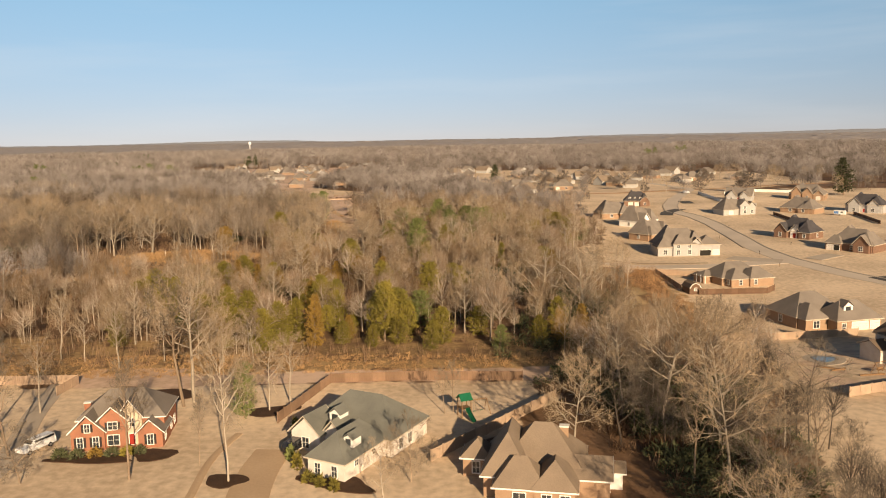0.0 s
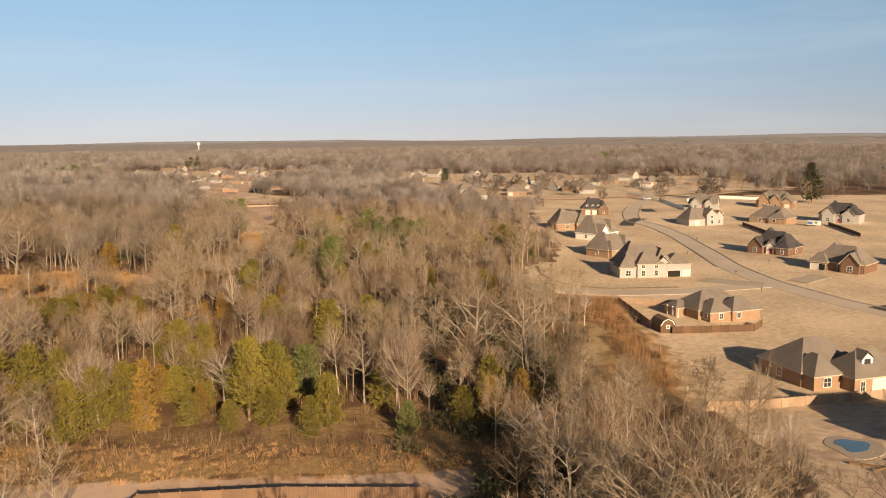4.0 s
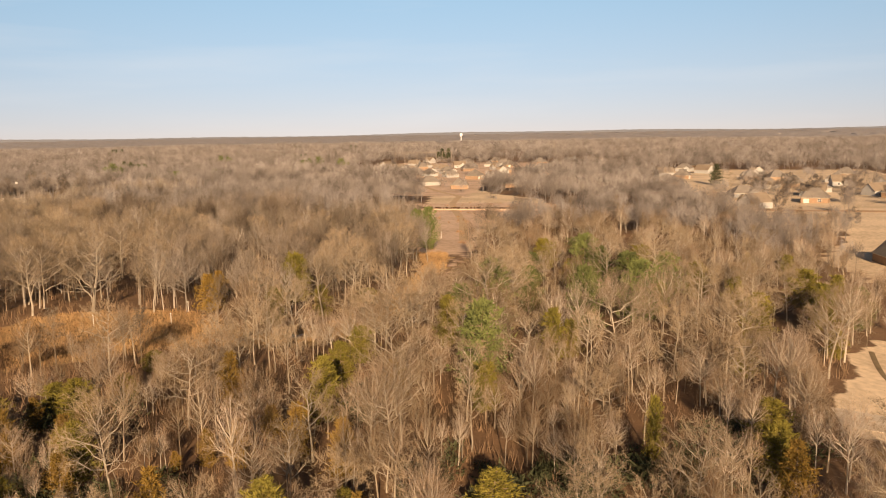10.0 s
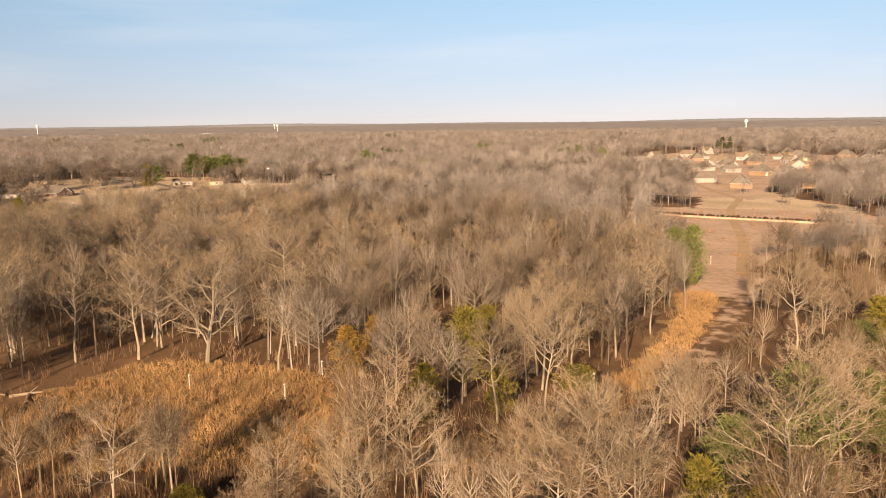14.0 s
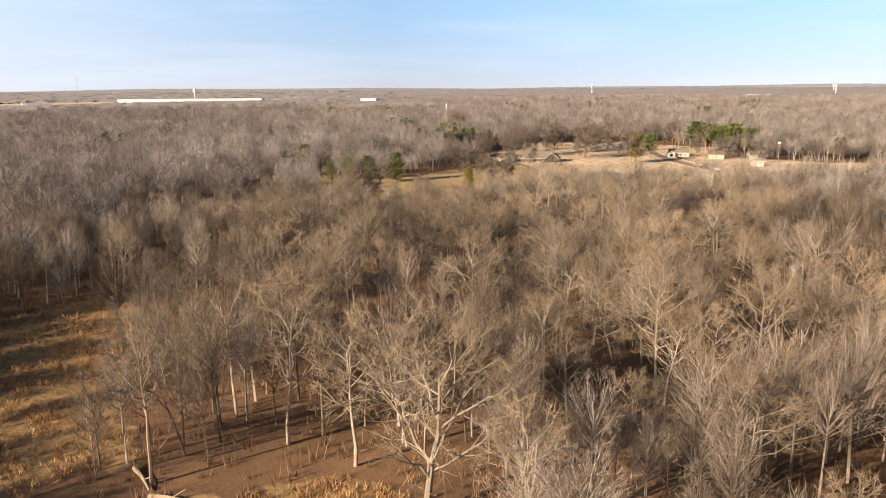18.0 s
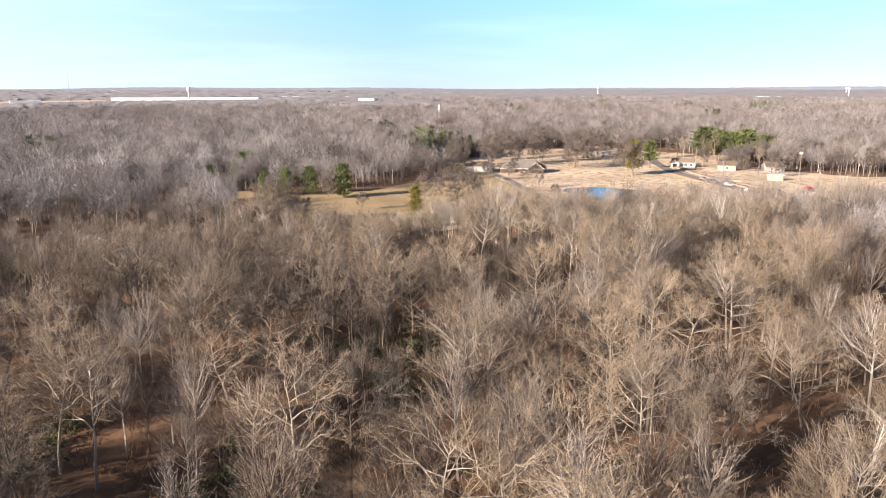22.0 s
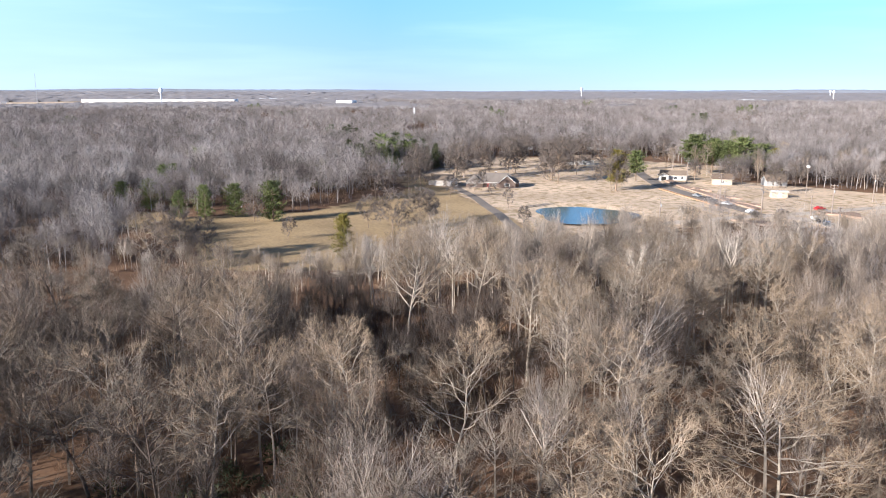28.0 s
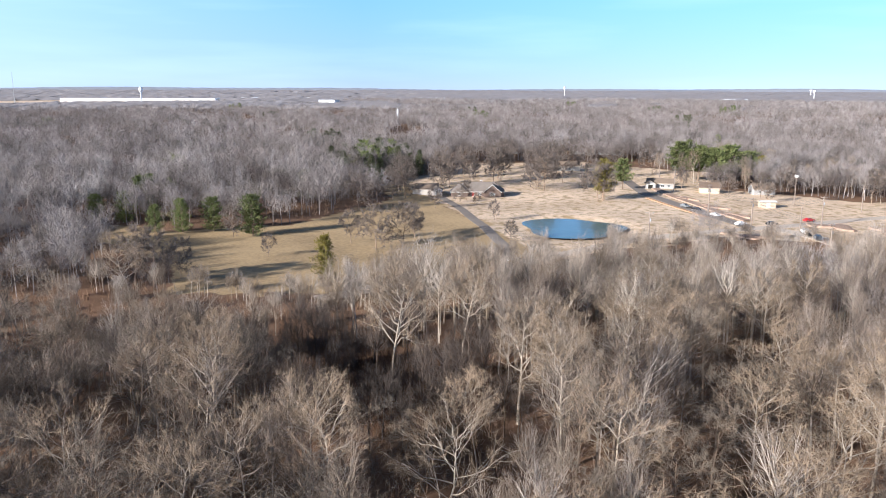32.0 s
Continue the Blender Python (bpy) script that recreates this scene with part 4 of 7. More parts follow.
house("white and tan house with steep gables", 195.8, 537, -30, [(0, 0, 17, 11, 3.2, "gx", 4.6), (-4, -4.5, 6, 6, 3.4, "gy", 3.6), (4, -4.5, 5, 5, 3.4, "gy", 3.0)], BRICK_G, ROOF_N, [(1, "f", 0, 0.7, 1.4, 1.8), (2, "f", 0, 0.7, 1.4, 1.8), (0, "f", 0, 0.1, 1.2, 2.2, "door")], steep=1.22)
house("large stone house with three steep gables", 242.9, 537.9, -38, [(0, 0, 22, 12, 4.0, "hip", 5.0), (-6, -4.5, 6, 6, 5.0, "gy", 3.6), (1, -4.5, 6, 6, 4.6, "gy", 3.4), (8, -4, 6, 6, 3.4, "gy", 3)], BRICK_T, ROOF_N, [(1, "f", 0, 0.7, 1.4, 1.8), (2, "f", 0, 0.7, 1.4, 1.8), (3, "f", 0, 0.1, 2.6, 2.3, "garage")], steep=1.22)
house("two-storey house with charcoal roof and cream gables", 242.4, 460, -42, [(0, 0, 20, 12, 4.6, "hip", 4.8), (-5, -4.5, 6, 6, 5.0, "gy", 3.2), (5, -4.5, 6, 5, 4.4, "gy", 2.8)], BRICK_G, ROOF_D, [(1, "f", 0, 0.7, 1.4, 1.8), (2, "f", 0, 0.7, 1.4, 1.8), (0, "f", 0, 0.1, 1.2, 2.2, "door")], steep=1.22)
house("brick house with a grey roof behind a drive", 196, 318, -50, [(0, 0, 18, 12, 3.1, "hip", 4.8), (4, -5, 6, 5, 3.0, "hip", 2.4)], BRICK_T, ROOF_G, [(0, "f", -3, 0.8, 1.6, 1.7), (1, "f", 0, 0.1, 2.6, 2.2, "garage")], steep=1.22)
for u in (-4.0, -1.6, 0.8):
    m = pose(90.8, 249.8, 0, 0, 0, 16) @ Vector((-11.0, 4.1 + u, 0))
    p = thing("porch_column", "slim white column of the rear porch", "column", m.x, m.y, g(m.x, m.y) - 0.3, 16, "porch columns")
    part("shaft", boxes((-0.13, -0.13, 0.2, 0.13, 0.13, 2.9)), WHITE, p)
    part("base", boxes((-0.2, -0.2, 0, 0.2, 0.2, 0.2)), WHITE, p)
# three patterns for the building plots beyond
PATTERN = [house("new pale brick house with a grey hip roof on bare ground", 54.6, 693.7, 20, [(0, 0, 16, 11, 3.0, "hip", 4.8), (4, -4.5, 6, 5, 3.0, "gy", 3)], BRICK_G, ROOF_N, [(0, "f", -3, 0.8, 1.6, 1.7), (1, "f", 0, 0.8, 1.6, 1.7)], group="houses on new plots"),
           house("new tan brick house with a steep grey roof on bare ground", 93.6, 667.7, -15, [(0, 0, 15, 12, 3.2, "hip", 5.6), (-4, -5, 6, 5, 3.2, "hip", 3.4)], BRICK_T, ROOF_N, [(0, "f", 3, 0.8, 1.6, 1.7), (1, "f", 0, 0.1, 2.8, 2.3, "garage")], group="houses on new plots"),
           house("new house with taupe gables and pale walls on bare ground", 138.2, 723.9, 35, [(0, 0, 15, 11, 3.4, "gx", 5), (3, -4.5, 6, 6, 3.4, "gy", 3.6)], BRICK_G, ROOF_T, [(0, "f", -3, 0.8, 1.6, 1.7), (1, "f", 0, 0.8, 1.6, 1.7)], group="houses on new plots")]
for i, (x, y) in enumerate(((-16.8, 985.5), (16.3, 883), (36.6, 967), (76.9, 781.2), (97.5, 797.1), (131.7, 808.1), (150.8, 673.8), (5.3, 794.6), (56.4, 622.1), (212.1, 733.2), (230, 760), (250, 800), (228.4, 854.9), (280, 770), (-83.9, 1184.7), (-82, 1150), (-67.5, 1135), (-148.9, 1356.4),
                            (-321.4, 1038.1), (-290.1, 1065.6), (-251.4, 1101.4), (-220.5, 1131.8), (-166.6, 1195.3), (-109.2, 1108.2), (-202.7, 895.6), (-248.7, 927.1), (-279.9, 984.3), (-137.8, 1044.2), (-100, 1230), (-191, 1047.1), (-187.9, 708.7), (-152.7, 750.4), (-329.4, 1152.9), (-272.1, 1213.2), (-38.3, 1037.4), (-300, 1010), (-262, 1040), (-228, 1065), (-345, 1090), (-300, 1110), (-190, 1110), (-140, 1150), (-215, 1190), (-240, 1250), (-340, 1250), (-225, 960), (-170, 985), (-245, 1000), (-130, 1090),
                            (156, 930), (160, 801), (106, 748), (93, 875), (86, 966), (18, 1004), (32, 1073), (247, 892), (278, 866), (73, 887), (99, 715), (135, 851), (146, 702), (0, 919), (45, 1050), (-316, 956), (-293, 965), (-229, 910), (-219, 1022), (-164, 961), (-137, 950), (-171, 870), (-148, 851), (-187, 781), (-114, 769), (-112, 833), (180, 780), (205, 815))):
    copy_thing(PATTERN[i % 3], pose(x, y, g(x, y), 0, 0, (i * 73) % 360))
# by the pond
house("long low brick ranch house with a grey-brown hip roof", -511.3, 479, 72, [(2, 0, 27, 12, 2.6, "hip", 4.8), (9, -4.5, 9, 8, 2.6, "gy", 4.2), (-9, -3, 9, 10, 2.6, "hip", 4.0)], BRICK_U, ROOF_N,
      [(1, "f", 0, 0.7, 2.4, 1.5), (0, "f", 0, 0.7, 1.8, 1.5), (0, "f", -3.5, 0.1, 1.0, 2.1, "door"), (2, "f", 0, 0.7, 1.6, 1.5)], (3, 1, 7.8), size=0.86)
house("small grey outbuilding with pale gables beside the ranch house", -519.5, 457.8, 75, [(0, 0, 9, 7, 2.8, "gx", 2.4), (4, -3.5, 5, 4, 2.6, "gy", 2.0), (-5, 2, 5, 5, 2.6, "gx", 1.8)], BRICK_W, ROOF_T, [(0, "f", -2, 0.1, 2.4, 2.1, "garage"), (1, "f", 0, 0.7, 1.2, 1.4)])
house("small orange-lit cabin with a pale roof at the woods' edge", -454.7, 314, 70, [(0, 0, 5.5, 4.5, 2.6, "gy", 1.8)], SIDING, ROOF_T, [(0, "f", 0, 0.6, 1.2, 1.3)], name="cabin", category="cabin")
house("white bungalow with a low pale roof by the crossroad", -511, 578.7, 60, [(0, 0, 13, 8, 2.7, "gx", 2.2), (-5, -4, 5, 5, 2.6, "gy", 1.6)], BRICK_G, ROOF_T, [(0, "f", 1, 0.7, 1.6, 1.3), (0, "f", 4, 0.7, 1.2, 1.3), (1, "f", 0, 0.1, 2.4, 2.1, "open")])
house("small white cottage with a grey roof among pines", -476.5, 612.8, 75, [(0, 0, 10, 7, 2.7, "gx", 2.6)], BRICK_G, ROOF_T, [(0, "f", -2, 0.7, 1.2, 1.3), (0, "f", 2, 0.7, 1.2, 1.3)])
house("cream utility shed with a flat roof beside the road", -440.3, 587, 70, [(0, 0, 6.5, 3.5, 2.6, "gx", 0.5)], SIDING, WHITE, [(0, "f", 0, 0.1, 1.4, 2.1, "garage")], name="utility_shed", category="shed")
house("pale cottage with a brown roof by the clay bank", -486.5, 590.5, 60, [(0, 0, 9, 7, 2.7, "gx", 2.4)], SIDING, ROOF_B, [(0, "f", 0, 0.7, 1.4, 1.3)])
for x, y, t in ((-729.1, 578, 80), (-757.5, 632.1, 60), (-709.1, 634.1, 70), (-697.2, 651.7, 75), (-601.7, 567.7, 70)):
    house("low pale house half hidden in bare trees", x, y, t, [(0, 0, 18, 8, 3.0, "gx", 2.6)], BRICK_G, ROOF_T, [(0, "f", -4, 0.7, 1.6, 1.4), (0, "f", 3, 0.7, 1.6, 1.4)])

# ---- trees ----
def bars(segs, sides):
    """Tapered bars as arrays: segs holds (start, end, radius at start, radius at end)."""
    p0 = np.array([s[0] for s in segs], float)
    p1 = np.array([s[1] for s in segs], float)
    r0 = np.array([s[2] for s in segs], float)[:, None, None]
    r1 = np.array([s[3] for s in segs], float)[:, None, None]
    d = p1 - p0
    d /= np.linalg.norm(d, axis=1, keepdims=True) + 1e-9
    ref = np.where(np.abs(d[:, 2:3]) < 0.9, np.array([[0, 0, 1.0]]), np.array([[1.0, 0, 0]]))
    a = np.cross(d, ref)
    a /= np.linalg.norm(a, axis=1, keepdims=True)
    b = np.cross(d, a)
    ang = np.arange(sides) * math.tau / sides
    off = np.cos(ang)[None, :, None] * a[:, None] + np.sin(ang)[None, :, None] * b[:, None]
    v = np.concatenate([p0[:, None] + r0 * off, p1[:, None] + r1 * off], 1)
    n = len(segs)
    k = np.arange(sides)
    j = (k + 1) % sides
    f = np.concatenate([np.c_[k, j, j + sides], np.c_[k, j + sides, k + sides]])
    f = f[None] + (np.arange(n) * 2 * sides)[:, None, None]
    return v.reshape(-1, 3), f.reshape(-1, 3)


def slivers(base, way, width, rng, face=None, loose=0.5):
    """Thin triangles from base along way: twigs, needles, blades; face: where they look, loosely."""
    base, way = np.asarray(base, float), np.asarray(way, float)
    side = np.cross(way, rng.normal(size=way.shape) * (1 if face is None else loose) + (0 if face is None else face))
    side /= np.linalg.norm(side, axis=1, keepdims=True) + 1e-9
    w = np.asarray(width, float).reshape(-1, 1) * 0.5
    v = np.stack([base - side * w, base + side * w, base + way], 1).reshape(-1, 3)
    return v, np.arange(len(v)).reshape(-1, 3)


def join(*pieces):
    v, f, o = [], [], 0
    for a, b in pieces:
        v.append(a)
        f.append(b + o)
        o += len(a)
    return np.concatenate(v), np.concatenate(f)


def unit(v):
    return v / (np.linalg.norm(v) + 1e-9)


def bare_tree(seed, h, spread, fork, limbs, lean=0.04, kids=6, grand=6, twigs=7, twig_w=0.034, low=-0.25, girth=0.84):
    """A leafless tree of height h with a domed crown: the wood and the twigs, as arrays. fork: where the first limbs leave, as a share of h."""
    rng = np.random.default_rng(seed)
    k = h / 20
    rad = (h * 0.012 + 0.04) * girth
    trunk, thick, thin, tw_b, tw_d, tw_w = [], [], [], [], [], []
    p, d, n, pts = np.array([0, 0, -0.3]), unit(np.array([rng.normal(0, lean), rng.normal(0, lean), 1])), 5, []
    for i in range(n):
        q = p + d * h * 0.74 / n
        trunk.append((p, q, rad * (1 - 0.16 * i), rad * (1 - 0.16 * (i + 1))))
        pts.append(p)
        p, d = q, unit(d + rng.normal(0, 0.08, 3) + [0, 0, 0.05])
    pts = np.array(pts + [p])
    mid = np.array([pts[3][0], pts[3][1], h * (fork + (1 - fork) * 0.4)])
    axes = np.array([spread, spread, h - mid[2]])

    def hold(o, e):
        """Keeps an end inside the uneven dome of the crown."""
        far = np.linalg.norm((e - mid) / axes)
        return e if far < 1.02 else o + (e - o) * 0.62

    for i in range(limbs):
        f = (i + 0.5) / limbs
        s = fork + (0.98 - fork) * f * 0.74
        j = min(n - 1, int(s / 0.74 * n))
        o = pts[j] + (pts[j + 1] - pts[j]) * min(1, s / 0.74 * n - j)
        az, u = i * 2.4 + rng.uniform(-0.5, 0.5), low + (0.97 - low) * f + rng.uniform(-0.12, 0.12)
        u = min(u, 0.97)
        c = math.sqrt(max(0.05, 1 - u * u))
        end = mid + axes * np.array([math.cos(az) * c, math.sin(az) * c, u]) * rng.uniform(0.7, 0.95)
        ln = np.linalg.norm(end - o)
        ctl = o + (end - o) * 0.45 + np.array([math.cos(az), math.sin(az), 0]) * ln * 0.08 + np.array([0, 0, ln * rng.uniform(-0.06, 0.1)]) + rng.normal(0, 0.04, 3) * ln
        m, line = 5, []
        for g_ in range(m + 1):
            t = g_ / m
            line.append(o * (1 - t) ** 2 + ctl * 2 * t * (1 - t) + end * t * t + (rng.normal(0, 0.028, 3) * ln if 0 < g_ < m else 0))
        r = rad * (0.48 - 0.24 * f)
        thick += [(line[x], line[x + 1], r * (1 - 0.17 * x), r * (1 - 0.17 * (x + 1))) for x in range(m)]
        for c_ in range(kids):
            t = 0.22 + 0.78 * (c_ + rng.uniform(0, 0.7)) / kids
            x = min(m - 1, int(t * m))
            ko = line[x] + (line[x + 1] - line[x]) * (t * m - x)
            out = (ko - mid) / axes
            kw = unit(unit(line[x + 1] - line[x]) * 0.75 + unit(out) * 0.35 + rng.normal(0, 0.5, 3) + [0, 0, 0.12])
            kl = (2.2 + 2.6 * (1 - t)) * k * rng.uniform(0.75, 1.3) * (0.6 + spread / (20 * k))
            km = hold(ko, ko + kw * kl * 0.5 + rng.normal(0, 0.1, 3) * k)
            ke = hold(km, km + unit(kw + rng.normal(0, 0.3, 3) + [0, 0, 0.15]) * kl * 0.55)
            kr = max(0.02, r * 0.4 * (1.1 - 0.6 * t))
            thin += [(ko, km, kr, kr * 0.7), (km, ke, kr * 0.7, kr * 0.3)]
            for e in range(grand):
                v = rng.uniform(0.2, 1)
                go = ko + (km - ko) * v * 2 if v < 0.5 else km + (ke - km) * (v * 2 - 1)
                ge = hold(go, go + unit(kw + rng.normal(0, 0.7, 3) + [0, 0, 0.1]) * kl * rng.uniform(0.28, 0.5))
                gw = ge - go
                tw_b.append(go)
                tw_d.append(gw)
                tw_w.append(twig_w * 1.7)
                gl = np.linalg.norm(gw) + 0.3
                for w in rng.uniform(0.15, 1, twigs):
                    tw_b.append(go + gw * w)
                    tw_d.append((unit(gw) + rng.normal(0, 0.62, 3) + [0, 0, 0.08]) * gl * rng.uniform(0.3, 0.6))
                    tw_w.append(twig_w)
    return join(bars(trunk, 6), bars(thick, 4), bars(thin, 3)), slivers(tw_b, np.array(tw_d), np.array(tw_w), rng)


def conifer(seed, h, radius, whorls, per, base=0.12, flat=0.25, dense=26, leaf=0.5, taper=1.0):
    """A conifer: trunk and branches, and the foliage as sprays of needles along uneven whorls."""
    rng = np.random.default_rng(seed)
    wood = [((0, 0, 0), (0, 0, h * 0.5), h * 0.016 + 0.04, h * 0.011), ((0, 0, h * 0.5), (0, 0, h * 0.97), h * 0.011, 0.03)]
    b, d = [], []
    for i in range(whorls):
        s = base + (0.97 - base) * i / (whorls - 1)
        for j in range(per):
            az = j * math.tau / per + i * 1.1 + rng.uniform(-0.4, 0.4)
            ln = radius * (1 - s ** 2.1) ** taper * rng.uniform(0.45, 1.2) * (1 + 0.18 * math.sin(3 * az + 5 * s)) + 0.2
            w = np.array([math.cos(az), math.sin(az), flat + rng.uniform(-0.15, 0.2)])
            o = np.array([0, 0, s * h])
            wood.append((o, o + w * ln * 0.8, 0.05 + 0.01 * ln, 0.015))
            for _ in range(dense):
                t = rng.uniform(0.25, 1.0)
                b.append(o + w * ln * t + rng.normal(0, 0.16 * (0.6 + ln * 0.25), 3))
                d.append((w * 0.6 + rng.normal(0, 0.7, 3) + [0, 0, 0.25]) * leaf * rng.uniform(0.6, 1.3))
    return bars(wood, 5), slivers(b, np.array(d), np.full(len(b), leaf * 0.55), rng)


KINDS = {}


def tree_kind(key, made, wood_mat, leaf_mat, label, category, name):
    (wv, wf), (lv, lf) = made
    KINDS[key] = (mesh_of("trunk", wv, wf, wood_mat), mesh_of("crown", lv, lf, leaf_mat), label, category, name)


tree_kind("oak1", bare_tree(1, 20, 7.8, 0.3, 15), BARK, TWIG, "tall leafless oak with pale spreading limbs in the woods", "tree", "bare_oak")
tree_kind("oak2", bare_tree(2, 20, 6.6, 0.36, 14, low=0.0), BARK, TWIG, "leafless hardwood with a high forked crown in the woods", "tree", "bare_oak")
tree_kind("oak3", bare_tree(3, 20, 9.0, 0.24, 16, 0.08), BARK, TWIG, "broad bare oak with crooked pale limbs above the brush", "tree", "bare_oak")
tree_kind("oak4", bare_tree(15, 20, 9.0, 0.14, 14, 0.07, twig_w=0.03, girth=1.5, low=0.05), BARK, TWIG, "great old bare oak with thick pale crooked limbs", "tree", "bare_oak")
tree_kind("slim1", bare_tree(4, 18, 3.8, 0.34, 12, 0.05, grand=5), BARK, TWIG, "slender bare tree with a narrow crown in the woods", "tree", "slender_tree")
tree_kind("slim2", bare_tree(5, 18, 3.2, 0.4, 11, 0.06, grand=5, low=0.0), BARK_DARK, TWIG_DARK, "thin leafless trunk with sparse upright branches in the woods", "tree", "slender_tree")
tree_kind("round1", bare_tree(6, 15, 7.0, 0.16, 16, grand=7, twigs=8, low=-0.5), BARK_DARK, TWIG_DARK, "round bare tree with a dense brown twig crown", "tree", "round_tree")
tree_kind("round2", bare_tree(7, 16, 6.0, 0.2, 15, grand=7, twigs=8, low=-0.4), BARK, TWIG, "full-crowned leafless tree with fine grey twigs", "tree", "round_tree")
tree_kind("dark1", bare_tree(8, 19, 7.6, 0.26, 13, 0.08), BARK_BLACK, TWIG_DARK, "dark bare oak with heavy crooked limbs in the woods", "tree", "bare_oak")
tree_kind("lawn1", bare_tree(9, 12, 4.8, 0.17, 13, kids=6, grand=7, twigs=9, twig_w=0.07, low=-0.4), BARK_DARK, TWIG_GREY, "round leafless lawn tree with dense grey twigs", "tree", "lawn_tree")
tree_kind("lawn2", bare_tree(10, 12, 4.0, 0.2, 12, kids=6, grand=7, twigs=9, twig_w=0.07, low=-0.2), BARK_DARK, TWIG_GREY, "spreading leafless tree standing on the lawn", "tree", "lawn_tree")
tree_kind("olive1", conifer(21, 10, 3.3, 15, 10, 0.03, 0.3, 42, 0.34, 0.6), BARK_DARK, NEEDLE_Y, "broad olive-green cedar with a ragged crown in the woods", "tree", "cedar_tree")
tree_kind("olive2", conifer(22, 12, 3.0, 14, 9, 0.22, 0.35, 40, 0.36, 0.5), BARK_DARK, NEEDLE_Y, "yellow-green pine standing among bare trees", "tree", "pine_tree")
tree_kind("rust1", conifer(23, 9, 2.4, 13, 9, 0.05, 0.3, 36, 0.3, 0.7), BARK_DARK, NEEDLE_R, "rust-yellow cedar standing among bare trees", "tree", "cedar_tree")
tree_kind("green1", conifer(24, 12, 4.4, 13, 10, 0.06, 0.3, 44, 0.4, 0.5), BARK_DARK, NEEDLE_G, "full green pine at the edge of the lawn", "tree", "pine_tree")
tree_kind("green2", conifer(25, 18, 6.0, 11, 9, 0.3, 0.35, 30, 0.8, 0.45), BARK_DARK, NEEDLE_G, "tall green pine with a rounded crown", "tree", "pine_tree")
tree_kind("dark_pine", conifer(26, 20, 5.0, 15, 8, 0.1, 0.15, 24, 0.8, 0.7), BARK_DARK, NEEDLE_D, "tall dark pine with layered branches", "tree", "pine_tree")


def plant(key, x, y, h=None, turn=None, width=1.0, rng=random.Random(5)):
    """One tree of the kind, standing at x, y, scaled to the height h."""
    trunk, crown, label, category, name = KINDS[key]
    full = {"oak": 20, "sli": 18, "rou": 15.5, "law": 12, "dar": 19.5, "oli": 11, "rus": 9, "gre": 12}[key[:3]] * (1.5 if key == "green2" else 1)
    s = (h or full * rng.uniform(0.85, 1.12)) / full
    ob = new(name)
    ob.matrix_world = pose(x, y, g(x, y) - 0.12, rng.uniform(-3, 3), rng.uniform(-3, 3), rng.uniform(0, 360) if turn is None else turn) @ Matrix.Diagonal((s * width, s * width, s, 1))
    tagged(ob, label, category, group={"bare_oak": "bare oaks of the woods", "slender_tree": "slender trees of the woods", "round_tree": "round trees of the woods", "lawn_tree": "lawn trees"}.get(name, "evergreens"))
    for n, me in (("trunk", trunk), ("crown", crown)):
        c = new(n, me)
        c.parent = ob
    return ob


# trees that stand out
for key, x, y, h, w in (
        ("slim1", -45.5, 128.5, 24, 1.3), ("slim2", -46.6, 126.5, 23, 1.1), ("oak2", -30.4, 96.4, 22, 0.6), ("slim2", -43.9, 97.1, 17, 0.9), ("slim2", -36, 101.9, 11, 0.5),
        ("round2", -34, 120.8, 11, 0.7), ("slim1", -31.3, 123.7, 13, 1), ("slim1", -28.7, 128, 13, 1), ("slim2", -64.7, 105.2, 17, 1), ("slim1", -70, 123.9, 15, 1), ("slim2", -73.4, 116.2, 16, 1),
        ("slim2", -2, 121.3, 8, 0.8), ("slim2", -0.6, 122, 9, 0.8), ("round2", 16.7, 105.6, 15, 0.9), ("oak2", 31.0, 112.0, 22, 1), ("oak2", 33.4, 90.2, 20, 1), ("slim1", 26.5, 118.7, 19, 1),
        ("oak2", 37.4, 105.3, 20, 1), ("oak2", 38.5, 112.5, 21, 1), ("dark1", 23.6, 106.4, 16, 1), ("round1", -6.2, 95.9, 10, 0.8), ("slim1", -9, 87.6, 10, 1), ("round1", -58, 96, 9, 1), ("slim1", -66, 94, 12, 1),
        ("oak4", 21.3, 192.6, 19, 1.1), ("oak4", 31.6, 187.5, 20, 0.85), ("oak2", -18.3, 327.5, 18, 1), ("oak1", -44.4, 224.1, 16, 0.9),
        ("oak1", -18.6, 303.1, 21, 1.1), ("oak2", -31.9, 292.8, 17, 1), ("slim1", -61.7, 274, 13, 1.1), ("oak2", -55.1, 279.2, 13, 0.9), ("slim2", -80.4, 275.2, 12, 1),
        ("slim2", -138.5, 280.8, 22, 1), ("slim1", -136, 305.2, 21, 1.2), ("oak4", -123, 311.2, 23, 1.0), ("slim1", -108.3, 315.7, 20, 1.1), ("oak2", -58.8, 324.9, 19, 0.9),
        ("slim1", -63.2, 318.5, 17, 1), ("slim2", -83.1, 304.4, 13, 1)):
    plant(key, x, y, h, None, w)
